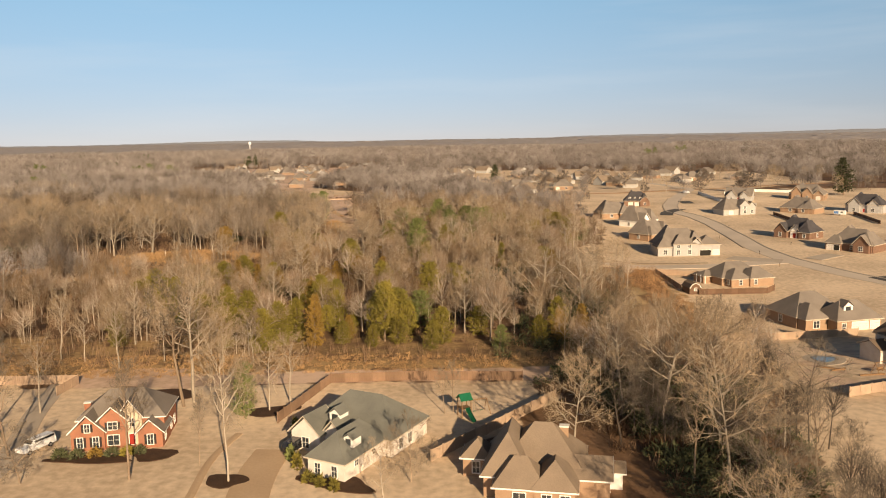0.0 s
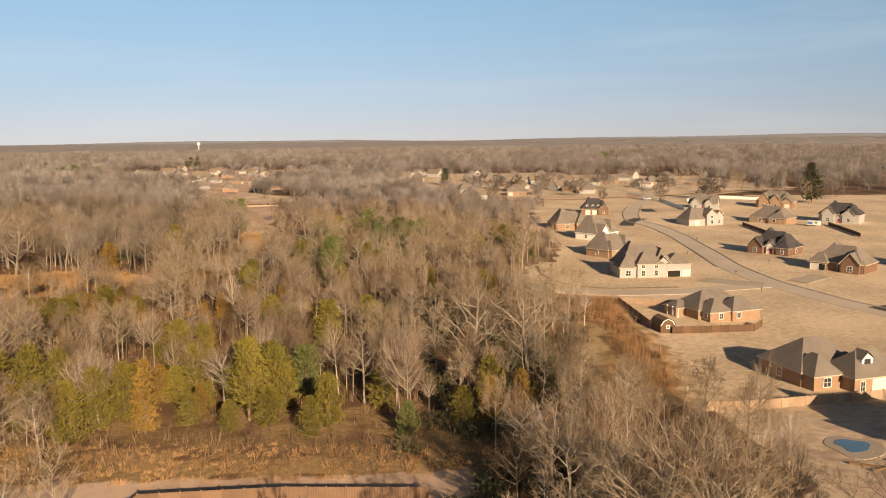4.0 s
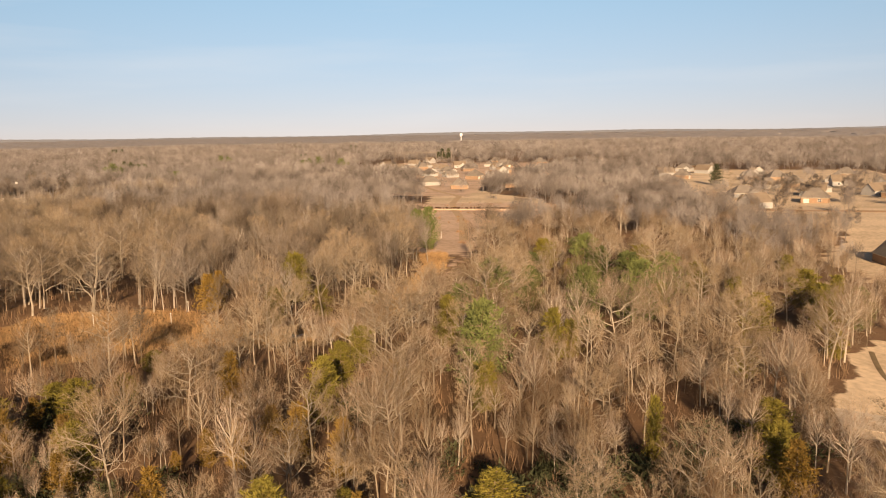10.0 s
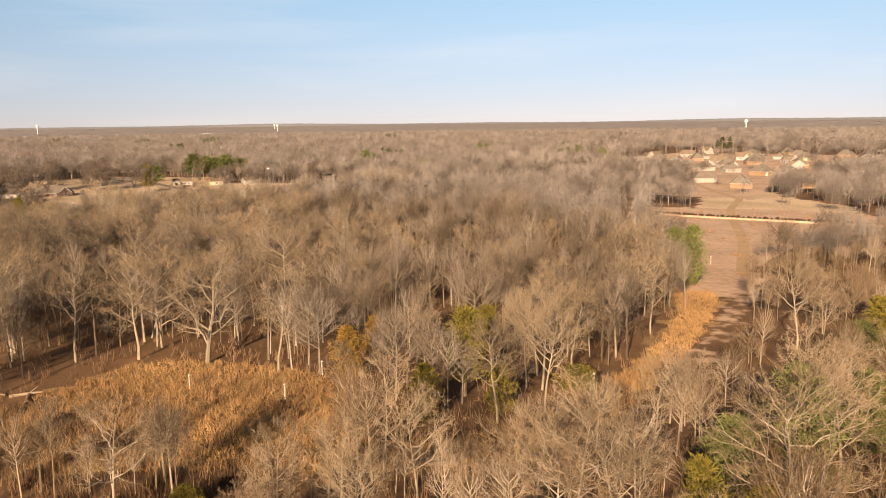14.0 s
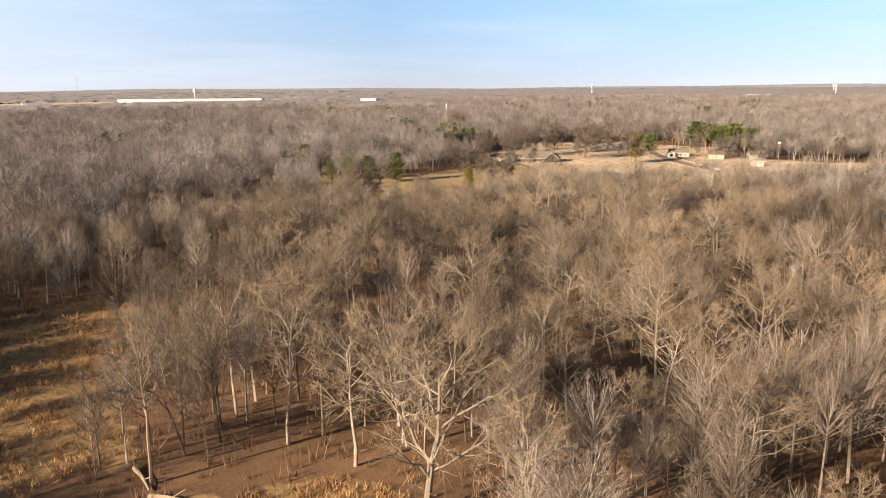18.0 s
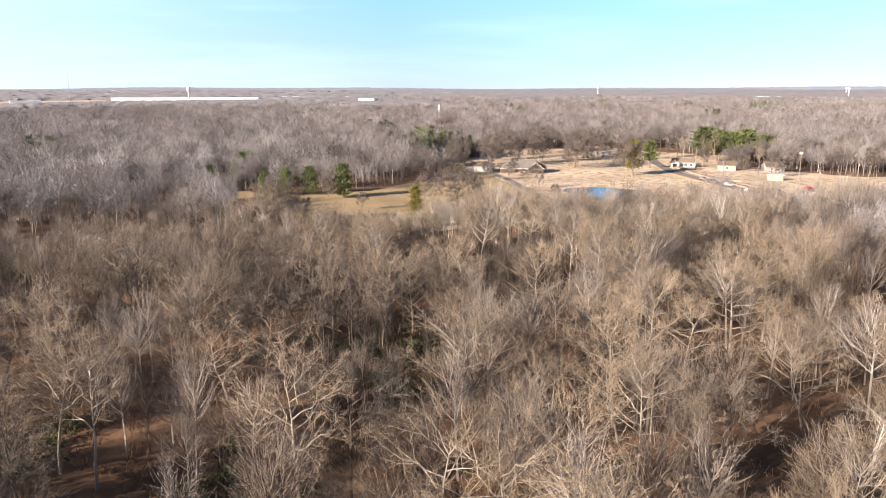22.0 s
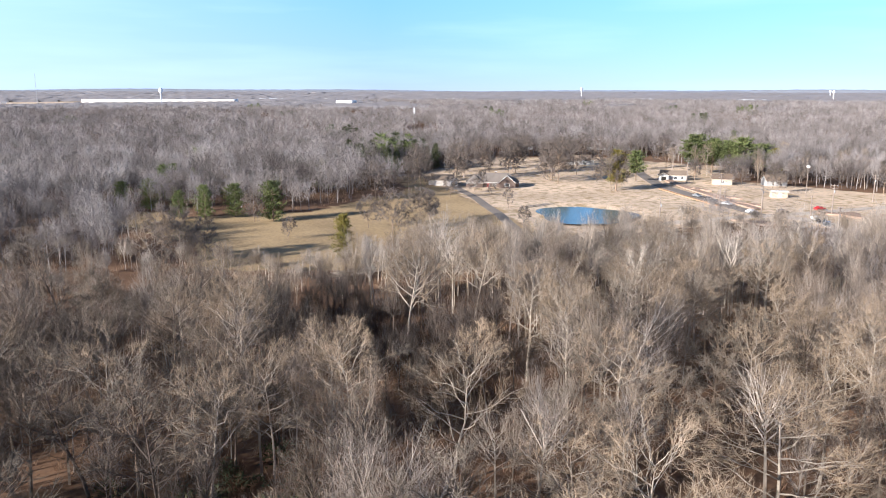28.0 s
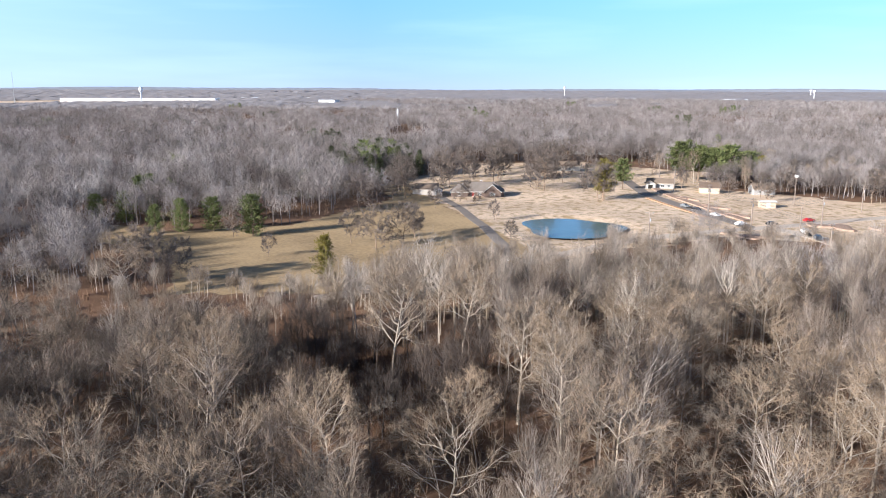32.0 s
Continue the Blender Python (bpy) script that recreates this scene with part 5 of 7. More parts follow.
for key, x, y, h, w in (
        ("dark_pine", 279.2, 563.1, 26, 1.1), ("green1", -77.5, 429, 15, 0.7), ("green1", -72.5, 427, 16, 0.7), ("green1", -475.6, 316.5, 11, 1), ("green1", -473.5, 326.9, 12, 1), ("green1", -445.4, 338.9, 10, 0.9), ("green1", -443.8, 347.9, 12, 0.8),
        ("green1", -445.2, 358.4, 12, 1), ("green1", -432.6, 371.2, 14, 1), ("olive2", -350, 384.5, 13, 0.8), ("olive2", -478.9, 529, 17, 1.2), ("green2", -509, 556, 15, 1.2),
        ("green2", -534, 606.4, 21, 1.35), ("green2", -530.8, 614.5, 19, 1.3), ("green2", -524.2, 620.2, 18, 1.25), ("green2", -516, 624, 20, 1.4), ("green2", -512.2, 632.9, 17, 1.35), ("olive2", -507, 637, 14, 1.3), ("dark_pine", 41.3, 796.2, 16, 1.3), ("green1", -34.7, 120.6, 9, 0.7),
        ("olive1", -72.7, 312.3, 10, 0.9), ("olive1", -64.9, 322.3, 9, 0.9), ("green1", 6, 345, 14, 1), ("green1", 14, 352, 13, 1), ("olive1", 22, 360, 11, 1)):
    plant(key, x, y, h, None, w)


# big trees further along the path
for key, x, y, h, w in (
        ("dark1", -145.1, 284.4, 21, 0.7), ("slim1", -144.7, 297.5, 22, 1), ("oak3", -139.5, 312.6, 21, 1.1), ("oak1", -149.2, 354.3, 20, 1.1), ("oak3", -200, 357, 20, 1.1), ("slim1", -155.8, 290.9, 21, 1), ("round1", -190.0, 304.2, 17, 1.1),
        ("oak1", -183.6, 334.9, 21, 1), ("dark1", -185.8, 341, 20, 1), ("slim2", -145.9, 302.2, 19, 1), ("oak2", -152.6, 337.0, 16, 1), ("oak2", -143.8, 368.2, 20, 1),
        ("dark1", -255.2, 309.3, 20, 1.1), ("dark1", -234.0, 347.8, 19, 1), ("oak2", -233.2, 353, 19, 1), ("oak3", -242.5, 366.7, 19, 1), ("round1", -220.3, 332.5, 17, 1.3), ("oak3", -194.1, 377.5, 18, 1.2), ("round2", -213.7, 408.1, 18, 1.3),
        ("dark1", -242.4, 339.5, 21, 1), ("slim2", -239.6, 345, 18, 1), ("oak2", -262.0, 355.3, 20, 1), ("oak3", -234.5, 380.1, 18, 1), ("slim1", -264.6, 401.3, 21, 1), ("oak1", -235.8, 401.5, 18, 1), ("slim1", -237.9, 369, 19, 1), ("slim1", -248.9, 401.0, 22, 1), ("round2", -241.6, 438.8, 17, 1.3),
        ("oak2", -282.5, 385.6, 23, 1), ("slim1", -269.7, 356.3, 21, 1), ("slim1", -262.9, 408, 22, 1), ("slim2", -247.2, 408, 21, 1), ("oak1", -259.3, 415.1, 20, 1), ("oak1", -269.8, 433.8, 18, 1.1), ("oak2", -295.0, 402.2, 20, 1), ("oak1", -277.2, 455.3, 18, 1),
        ("oak3", -362.1, 337.8, 16, 1), ("dark1", -268.0, 364.1, 18, 1), ("oak2", -231.1, 435.1, 19, 1), ("dark1", -273.6, 346.2, 20, 1), ("dark1", -294.8, 327.7, 18, 1), ("oak2", -311.1, 449.5, 18, 1), ("slim1", -280.0, 466.8, 19, 1),
        ("oak2", -22.0, 317.5, 19, 1), ("slim1", -37.6, 314.0, 17, 1), ("oak1", -24.1, 263.5, 17, 1), ("round2", 25.4, 287.9, 17, 1), ("oak1", -51.6, 249.1, 15, 1), ("slim2", -92.2, 266.5, 13, 1), ("oak1", -65.0, 335.2, 20, 1)):
    plant(key, x, y, h, None, w)
# lawn trees by the pond
for key, x, y, h, w in (
        ("lawn1", -431.2, 364.7, 11, 1.0), ("lawn2", -396.8, 373.6, 7, 1), ("lawn2", -411.7, 401.5, 11, 1), ("lawn1", -398.5, 407.1, 14, 1.0), ("lawn1", -476.7, 416.3, 15, 1.3), ("lawn1", -509.0, 443.9, 20, 0.9), ("lawn2", -475.0, 448.6, 9, 1),
        ("lawn1", -406.8, 417.9, 13, 1.2), ("lawn2", -415, 424, 12, 1), ("lawn1", -527.6, 466.4, 18, 1), ("lawn1", -521.3, 514.4, 21, 0.95), ("lawn2", -515, 516, 18, 1), ("lawn1", -565.6, 510.5, 20, 1), ("lawn1", -478.5, 526.5, 18, 0.95), ("lawn2", -476.5, 528.5, 17, 0.9), ("lawn1", -529.7, 519.1, 18, 1.25), ("lawn2", -558, 509.4, 17, 1.2), ("lawn1", -582, 549.5, 17, 1.2), ("lawn2", -503, 586, 11, 1), ("lawn1", -476, 594, 10, 1.1), ("lawn2", -466, 604, 12, 1), ("lawn1", -493, 599, 13, 1), ("lawn2", -452, 597, 9, 1), ("lawn1", -470, 620, 14, 1), ("lawn1", -490.5, 464.4, 6, 1.1), ("lawn2", -480.2, 468.8, 5, 1.1),
        ("lawn2", -439.7, 462.1, 8, 0.8), ("lawn2", -497.7, 470, 9, 1), ("lawn1", -540, 474.8, 18, 1), ("lawn2", -553.8, 503.6, 17, 1), ("lawn2", -546, 488, 16, 1), ("lawn1", -575, 480, 18, 1), ("lawn2", -585, 497, 17, 1), ("lawn1", -598, 526, 18, 1),
        ("lawn2", -560, 528, 17, 1), ("lawn1", -576, 545, 18, 1), ("lawn2", -545, 540, 15, 1), ("lawn1", -610, 508, 17, 1), ("lawn2", -605, 560, 18, 1), ("lawn1", -585, 575, 17, 1), ("lawn2", -628, 540, 18, 1), ("lawn1", -622, 580, 17, 1), ("lawn2", -560, 580, 16, 1), ("lawn1", -570, 610, 17, 1),
        ("lawn2", -502, 436.3, 13, 1), ("lawn1", -545, 452, 16, 1.2), ("lawn2", -530, 446, 14, 1.1), ("lawn1", -374.1, 349.3, 11, 1), ("lawn2", -399.6, 452.9, 7, 1), ("lawn1", -366, 343, 15, 0.9), ("lawn2", -371, 338, 16, 0.9)):
    plant(key, x, y, h * 1.05, None, w)
# slender trees round the cottages beyond the crossroad
rnd = random.Random(3)
for _ in range(62):
    x, y = rnd.uniform(-570, -415), rnd.uniform(575, 668)
    if not (x > -478 and y < 634) and min(math.hypot(x - a, y - b) for a, b in ((-516, 580), (-500, 607), (-520, 645), (-445, 588), (-470, 600), (-485, 622), (-515, 622))) > 9:
        plant(rnd.choice(("lawn2", "slim1", "slim2")), x, y, rnd.uniform(12, 19), None, rnd.uniform(0.7, 1))
# bare yard trees among the far houses of the subdivision
rnd = random.Random(8)
HOMES = [o.location.to_2d() for o in bpy.data.objects if o.parent is None and o.name.startswith("house")]
for _ in range(60):
    x = rnd.uniform(20, 330)
    y = rnd.uniform(585 if rnd.random() < 0.75 else 500, 830)
    if x > 70 - (y - 500) * 0.1 and min(math.hypot(x - c[0], y - c[1]) for c in HOMES) > 15:
        plant(rnd.choice(("lawn1", "lawn2", "slim1", "oak1")), x, y, rnd.uniform(9, 17), None, rnd.uniform(0.9, 1.25))
# evergreens among the bare crowns: kind, place, height, half width
EVERGREENS = (
        ("olive1", -34.8, 194.8, 12.5, 3.6), ("olive1", -31.0, 199.0, 10.3, 2.8), ("olive1", -13.8, 178.9, 11.6, 4.4), ("olive1", -38.3, 173.4, 5.9, 3.6), ("olive1", -40.9, 188.0, 4.9, 2.0), ("rust1", -32.6, 177.7, 7.2, 2.4), ("rust1", -8.3, 212.4, 8.7, 2.6), ("olive1", -9.0, 194.2, 7.3, 2.5),
        ("olive1", -4.8, 174.3, 3.8, 2.0), ("olive2", -0.9, 232.5, 6.8, 3.5), ("rust1", -25.9, 268.0, 8.3, 2.7), ("rust1", -38.2, 249.5, 5.6, 2.2), ("olive2", -38.9, 283.8, 8.2, 3.3), ("olive1", -75.8, 273.4, 4.8, 3.0), ("olive1", -23.9, 174.4, 5.3, 1.5), ("olive1", -59.3, 176.3, 11.8, 4.0),
        ("olive1", -52.1, 173.2, 14.3, 3.6), ("olive1", -47.4, 173.4, 13.1, 3.5), ("olive2", -39.0, 165.7, 9.6, 2.3), ("olive1", -35.8, 168.9, 11.8, 2.8), ("rust1", -30.6, 163.0, 12.7, 2.7), ("olive1", -24.9, 165.9, 6.2, 2.2), ("olive2", -15.8, 167.2, 13.3, 3.2), ("olive1", -10.7, 173.1, 9.3, 2.5),
        ("olive1", -5.2, 159.7, 7.5, 2.1), ("olive2", -7.3, 203.6, 11.8, 3.6), ("green1", -8.4, 179.6, 9.6, 3.2), ("olive1", -18.0, 162.9, 6.0, 1.9), ("olive2", -67.3, 221.8, 9.4, 3.6), ("green1", 9.2, 158.8, 5.8, 1.8), ("olive2", -87.5, 221.8, 8.1, 3.7), ("olive1", -71.9, 219.9, 9.2, 4.0),
        ("olive1", -83.0, 239.1, 7.4, 3.4), ("olive1", -67.2, 243.9, 9.7, 3.8), ("olive1", -39.9, 202.7, 9.6, 4.1), ("rust1", -49.7, 258.3, 10.5, 2.5), ("rust1", -37.3, 239.3, 7.5, 2.0), ("olive1", -38.2, 274.1, 9.5, 3.5), ("olive1", 1.8, 220.4, 9.5, 2.9), ("olive2", 29.8, 263.4, 7.2, 3.4),
        ("green1", -24.1, 376.2, 9.4, 4.2), ("olive2", -82.4, 345.9, 9.9, 3.1), ("rust1", -100.9, 332.9, 8.6, 3.0), ("olive2", 46.1, 354.4, 11.1, 5.1), ("olive1", -34.1, 257.7, 12.3, 3.4), ("rust1", -41.3, 238.6, 5.8, 1.6), ("rust1", -44.7, 236.3, 3.1, 1.0), ("olive1", -75.1, 248.1, 6.9, 2.9),
        ("olive1", -70.2, 257.8, 5.6, 3.0), ("olive1", -78.3, 239.3, 7.3, 3.3), ("rust1", -94.7, 319.7, 10.6, 4.0), ("olive2", -74.0, 325.4, 14.8, 4.4), ("olive1", -60.2, 338.7, 5.2, 4.3), ("green1", -16.6, 336.0, 12.3, 4.0), ("olive2", -1.5, 295.6, 8.8, 2.3), ("olive2", -22.0, 386.6, 11.3, 4.6),
        ("olive2", 5.8, 392.0, 9.4, 5.0), ("rust1", 31.0, 245.9, 9.4, 2.7), ("olive1", 30.2, 252.4, 9.9, 3.2), ("olive2", 47.4, 338.8, 10.9, 3.7), ("olive2", 15.0, 252.1, 10.3, 1.5), ("green1", -17.8, 431.2, 6.6, 5.9))
EVERGREEN_SPOTS = [(x + dx, y + dy) for k, x, y, h, r in EVERGREENS for dx, dy in ((0, 0), (1.2, -4.2), (2, -8))]
for key, x, y, h, r in EVERGREENS:
    plant(key, x, y, h * 0.92, None, r / h * {"olive1": 3.0, "olive2": 3.6, "rust1": 3.4, "green1": 2.9}[key])


def open_ground(x, y, margin=0):
    bad = np.zeros(np.shape(x), bool)
    for poly in OPEN_LAND:
        bad |= inside(poly, x, y)
    return bad


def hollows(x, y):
    """Two shaded gaps, their shade imitated by low dark-coloured trees and brush."""
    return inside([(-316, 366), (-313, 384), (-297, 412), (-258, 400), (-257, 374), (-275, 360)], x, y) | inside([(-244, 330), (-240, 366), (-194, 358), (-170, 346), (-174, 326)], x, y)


def glade(x, y):
    """Where the woods open into dark gaps."""
    return hollows(x, y) | (np.sin(x * 0.105 + 1.7 * np.sin(y * 0.045)) * np.sin(y * 0.125 + 1.3 * np.sin(x * 0.05)) > np.where((x < -60) & (y > 230), 0.42, 0.62))


def scatter(x0, y0, x1, y1, count, gap, seed, taken=(), gaps=False):
    """Places at least gap apart, in woodland alone."""
    rng = np.random.default_rng(seed)
    cells, out = {}, []
    for p in taken:
        cells.setdefault((int(p[0] // gap), int(p[1] // gap)), []).append(p)
    px, py = rng.uniform(x0, x1, count * 4), rng.uniform(y0, y1, count * 4)
    ok = ~open_ground(px, py)
    if gaps:
        ok &= ~glade(px, py)
    for x, y in zip(px[ok], py[ok]):
        c = (int(x // gap), int(y // gap))
        if all((x - a) ** 2 + (y - b) ** 2 > gap * gap for i in (-1, 0, 1) for j in (-1, 0, 1) for a, b in cells.get((c[0] + i, c[1] + j), ())):
            cells.setdefault(c, []).append((x, y))
            out.append((x, y))
            if len(out) >= count:
                break
    return out


# the nearest rows of the woods, tree by tree
rnd = random.Random(11)
singles = []
for (x0, y0, x1, y1), count, keys in (
        ((26, 50, 62, 132), 44, ("dark1", "round1", "dark1", "slim2", "oak1")), ((-90, 150, 25, 174), 30, ("slim1", "slim2", "slim1")), ((-90, 152, 60, 205), 60, ("slim1", "slim1", "oak2", "slim2", "round2")), ((-90, 205, 60, 300), 65, ("slim1", "oak2", "slim1", "oak1", "round2")), ((-40, 300, 50, 400), 40, ("slim1", "oak2", "round2")),
        ((-150, 318, -60, 440), 60, ("oak1", "oak2", "slim1", "dark1", "slim1", "round2")), ((-250, 250, -140, 440), 90, ("oak1", "oak3", "dark1", "oak2", "round1", "slim2", "round1")),
        ((-330, 290, -215, 345), 22, ("dark1", "slim2", "round1", "dark1")), ((-310, 290, -230, 460), 62, ("oak2", "slim1", "oak1", "round1", "slim2", "oak3", "round1", "dark1"))):
    spots = scatter(x0, y0, x1, y1, count, 6.5, count + 3 * len(singles), singles + EVERGREEN_SPOTS, True)
    for x, y in spots:
        key = rnd.choice(keys)
        plant(key, x, y, {"o": 18, "s": 16, "r": 13.5, "d": 18}[key[0]] * rnd.uniform(0.75, 1.12) * (0.86 if x > -110 and y < 290 else 1), None, rnd.uniform(0.85, 1.1))
    singles += spots
evergreens = []
for (x0, y0, x1, y1), count, keys in (((-80, 158, 30, 185), 22, ("olive1", "olive1", "olive1", "rust1")), ((-90, 190, -10, 245), 26, ("olive1", "olive1", "rust1")),
                                      ((-30, 260, 60, 400), 26, ("olive1", "olive2", "green1")),
                                      ((-640, 425, -560, 475), 46, ("dark_pine",)), ((-560, 330, -480, 420), 10, ("olive1", "green1")), ((-430, 640, -330, 900), 8, ("green2",)), ((-700, 640, -560, 760), 8, ("green2",))):
    spots = scatter(x0, y0, x1, y1, count, 3.5, count + 77, evergreens)
    for x, y in spots:
        key = rnd.choice(keys)
        plant(key, x, y, {"o": 10, "r": 8, "g": 14, "d": 15}[key[0]] * rnd.uniform(0.6, 1.15), None, rnd.uniform(0.8, 1.15))
    evergreens += spots


# the woods behind them, in stands
def broom_tree(seed, h, spread, limbs, per, lw, tw, fork=0.3, side=3, reach=0.06, loose=0.58):
    """A leafless tree for the depth of the woods: stem, limbs that rise to an uneven dome, and brooms of fine twigs along them."""
    rng = np.random.default_rng(seed)
    lean = rng.normal(0, 0.04, 2) * h
    top = np.array([lean[0], lean[1], h * 0.66])
    segs = [((0, 0, -1.0), top * 0.5, h * 0.009 + 0.06, h * 0.007 + 0.03), (top * 0.5, top, h * 0.007 + 0.03, 0.035)]
    mid = np.array([top[0], top[1], h * (fork + (1 - fork) * 0.42)])
    axes = np.array([spread, spread, h - mid[2]])
    b, d, n = [], [], []
    for i in range(limbs):
        f = (i + 0.5) / limbs
        o = top * (fork / 0.66 + (0.97 - fork / 0.66) * f)
        az, u = i * 2.4 + rng.uniform(-0.6, 0.6), -0.25 + 1.22 * f + rng.uniform(-0.1, 0.1)
        u = min(u, 0.98)
        c = math.sqrt(max(0.04, 1 - u * u))
        end = mid + axes * np.array([math.cos(az) * c, math.sin(az) * c, u]) * rng.uniform(0.62, 0.98)
        bend = o + (end - o) * 0.5 + np.array([math.cos(az), math.sin(az), 0]) * spread * 0.1 + rng.normal(0, 0.05, 3) * spread
        if lw:
            segs += [(o, bend, lw * 0.5, lw * 0.34), (bend, end, lw * 0.34, 0.014)]
        t = rng.uniform(0.3, 1.05, per) ** 0.75
        at = np.where(t[:, None] < 0.5, o + (bend - o) * (t * 2)[:, None], bend + (end - bend) * (t * 2 - 1)[:, None])
        at = at + rng.normal(0, 1, (per, 3)) * axes * 0.13
        way = unit(end - bend)
        out = (at - mid) / axes
        out /= np.linalg.norm(out, axis=1, keepdims=True) + 1e-6
        ray = way * 0.55 + out * 0.45 + rng.normal(0, loose, (per, 3)) + [0, 0, 0.1]
        b.append(at)
        d.append(ray * (rng.uniform(0.5, 1.2, per) * h * reach)[:, None])
        n.append(out)
        for k in range(side if lw else 0):
            q = int(rng.integers(0, per))
            segs.append((o + (bend - o) * rng.uniform(0.5, 1), at[q] + d[-1][q] * 0.8, lw * 0.2, 0.012))
    b, d, n = np.concatenate(b), np.concatenate(d), np.concatenate(n)
    wood, fine = bars(segs, 3), slivers(b, d, np.full(len(b), tw), rng, n, 0.7)
    return (*join(wood, fine), np.repeat([0, 1], [len(wood[1]), len(fine[1])]))


def plants(templates, places, sizes, seed, land=True):
    """Many plants as one array of corners and triangles, with a tone for each plant."""
    rng = np.random.default_rng(seed)
    places, sizes = np.asarray(places, float), np.asarray(sizes, float)
    pick = rng.integers(0, len(templates), len(places))
    z = gz(places[:, 0], places[:, 1]) if land else np.zeros(len(places))
    pieces, tones, layers = [], [], []
    for i, made in enumerate(templates):
        v, f = made[:2]
        m = pick == i
        n = int(m.sum())
        if not n:
            continue
        a = rng.uniform(0, math.tau, n)
        c, s = np.cos(a)[:, None], np.sin(a)[:, None]
        k = sizes[m][:, None]
        wide = k * rng.uniform(0.8, 1.2, n)[:, None]
        x = (v[None, :, 0] * c - v[None, :, 1] * s) * wide + places[m][:, :1]
        y = (v[None, :, 0] * s + v[None, :, 1] * c) * wide + places[m][:, 1:2]
        pieces.append((np.stack([x, y, v[None, :, 2] * k + z[m][:, None]], 2).reshape(-1, 3), (f[None] + (np.arange(n) * len(v))[:, None, None]).reshape(-1, 3)))
        tones.append(np.repeat(rng.uniform(0, 1, n), len(v)))
        layers.append(np.tile(made[2] if len(made) > 2 else np.zeros(len(f), int), n))
    return join(*pieces), np.concatenate(tones), np.concatenate(layers)


def toned(name, made, material, twig=None):
    (v, f), tones, layers = made
    me = mesh_of(name, v, f, material)
    if twig:
        me.materials.append(twig)
        me.polygons.foreach_set("material_index", layers.astype(np.int32))
    me.attributes.new("tone", "FLOAT", "POINT").data.foreach_set("value", tones.astype(np.float32))
    return me


def joined(name, label, category, templates, places, sizes, material, seed):
    """Many plants in one mesh of kind stuff."""
    return tagged(new(name, toned(name, plants(templates, places, sizes, seed), material)), label, category, kind="stuff")


def stand_mesh(templates, count, reach, low, high, material, seed, twig=None):
    """A patch of trees within reach of its middle."""
    r = np.random.default_rng(seed)
    a = np.arange(count) * 2.4 + r.uniform(-0.4, 0.4, count)
    d = reach * np.sqrt((np.arange(count) + 0.5) / count) * r.uniform(0.85, 1.1, count)
    return toned("stand", plants(templates, np.c_[np.cos(a) * d, np.sin(a) * d], r.uniform(low, high, count), seed, False), material, twig)


def woods(name, label, meshes, spots, sizes, seed):
    """A wood of at most 300 stands for each thing."""
    r = random.Random(seed)
    spots = sorted(zip(spots, sizes), key=lambda q: q[0][0] + q[0][1])
    for k in range(0, len(spots), 300):
        ob = tagged(new(name), label, "woods", kind="stuff")
        for (x, y), s in spots[k:k + 300]:
            c = new("stand", r.choice(meshes))
            c.matrix_world = pose(x, y, g(x, y), 0, 0, r.uniform(0, 360)) @ Matrix.Diagonal((s, s, s, 1))
            c.parent = ob


def wooded(spots, reach):
    """Those of the places whose surroundings are woodland too."""
    p = np.array(spots)
    bad = np.zeros(len(p), bool)
    for k in range(6):
        bad |= open_ground(p[:, 0] + reach * math.cos(k * math.tau / 6), p[:, 1] + reach * math.sin(k * math.tau / 6))
    return [tuple(q) for q, e in zip(spots, bad) if not e]


near_t = [broom_tree(s, 17, sp, 15, n, 0.17, 0.046, fk, 4) for s, sp, n, fk in ((31, 4.8, 96, 0.3), (32, 3.4, 74, 0.36), (33, 5.8, 100, 0.28), (34, 2.8, 64, 0.4), (35, 4.2, 84, 0.33), (36, 3.2, 72, 0.45))]
near_stands = [stand_mesh(near_t, 4, 4.4, 0.5, 1.08, LIMB, s, WOODS) for s in range(301, 307)]
west_stands = [stand_mesh(near_t, 4, 4.8, 0.62, 1.1, LIMB_WEST, s, WOODS_WEST) for s in range(311, 317)]
pole_stands = [stand_mesh(near_t[1:2] + near_t[3:], 5, 4.4, 0.62, 1.05, LIMB, s, WOODS_PALE) for s in range(321, 325)]
mid_t = [broom_tree(s, 18, sp, 13, n, 0.13, 0.1, 0.25, 1) for s, sp, n in ((41, 6.2, 84), (42, 5.0, 72), (43, 7.0, 92), (44, 5.4, 76), (48, 4.2, 62))]
mid_stands = [stand_mesh(mid_t, 9, 10.5, 0.72, 1.1, CANOPY, s) for s in range(331, 337)]
few_stands = [stand_mesh(mid_t, 3, 4.5, 0.7, 1.05, CANOPY, s) for s in range(341, 345)]
far_t = [broom_tree(s, 18, sp, 9, 34, 0, 0.24, 0.12) for s, sp in ((81, 5.6), (82, 6.6), (83, 4.8), (84, 7.4))]
far_stands = [stand_mesh(far_t, 46, 31, 0.7, 1.1, CANOPY, s) for s in range(351, 355)]
wide_t = [broom_tree(s, 18, sp, 7, 15, 0, 0.5, 0.12) for s, sp in ((85, 6.5), (86, 8.0), (87, 5.6))]
wide_stands = [stand_mesh(wide_t, 150, 74, 0.65, 1.15, CANOPY, s) for s in range(361, 364)]
rng = np.random.default_rng(9)
taken = list(singles) + EVERGREEN_SPOTS
near_spots = []
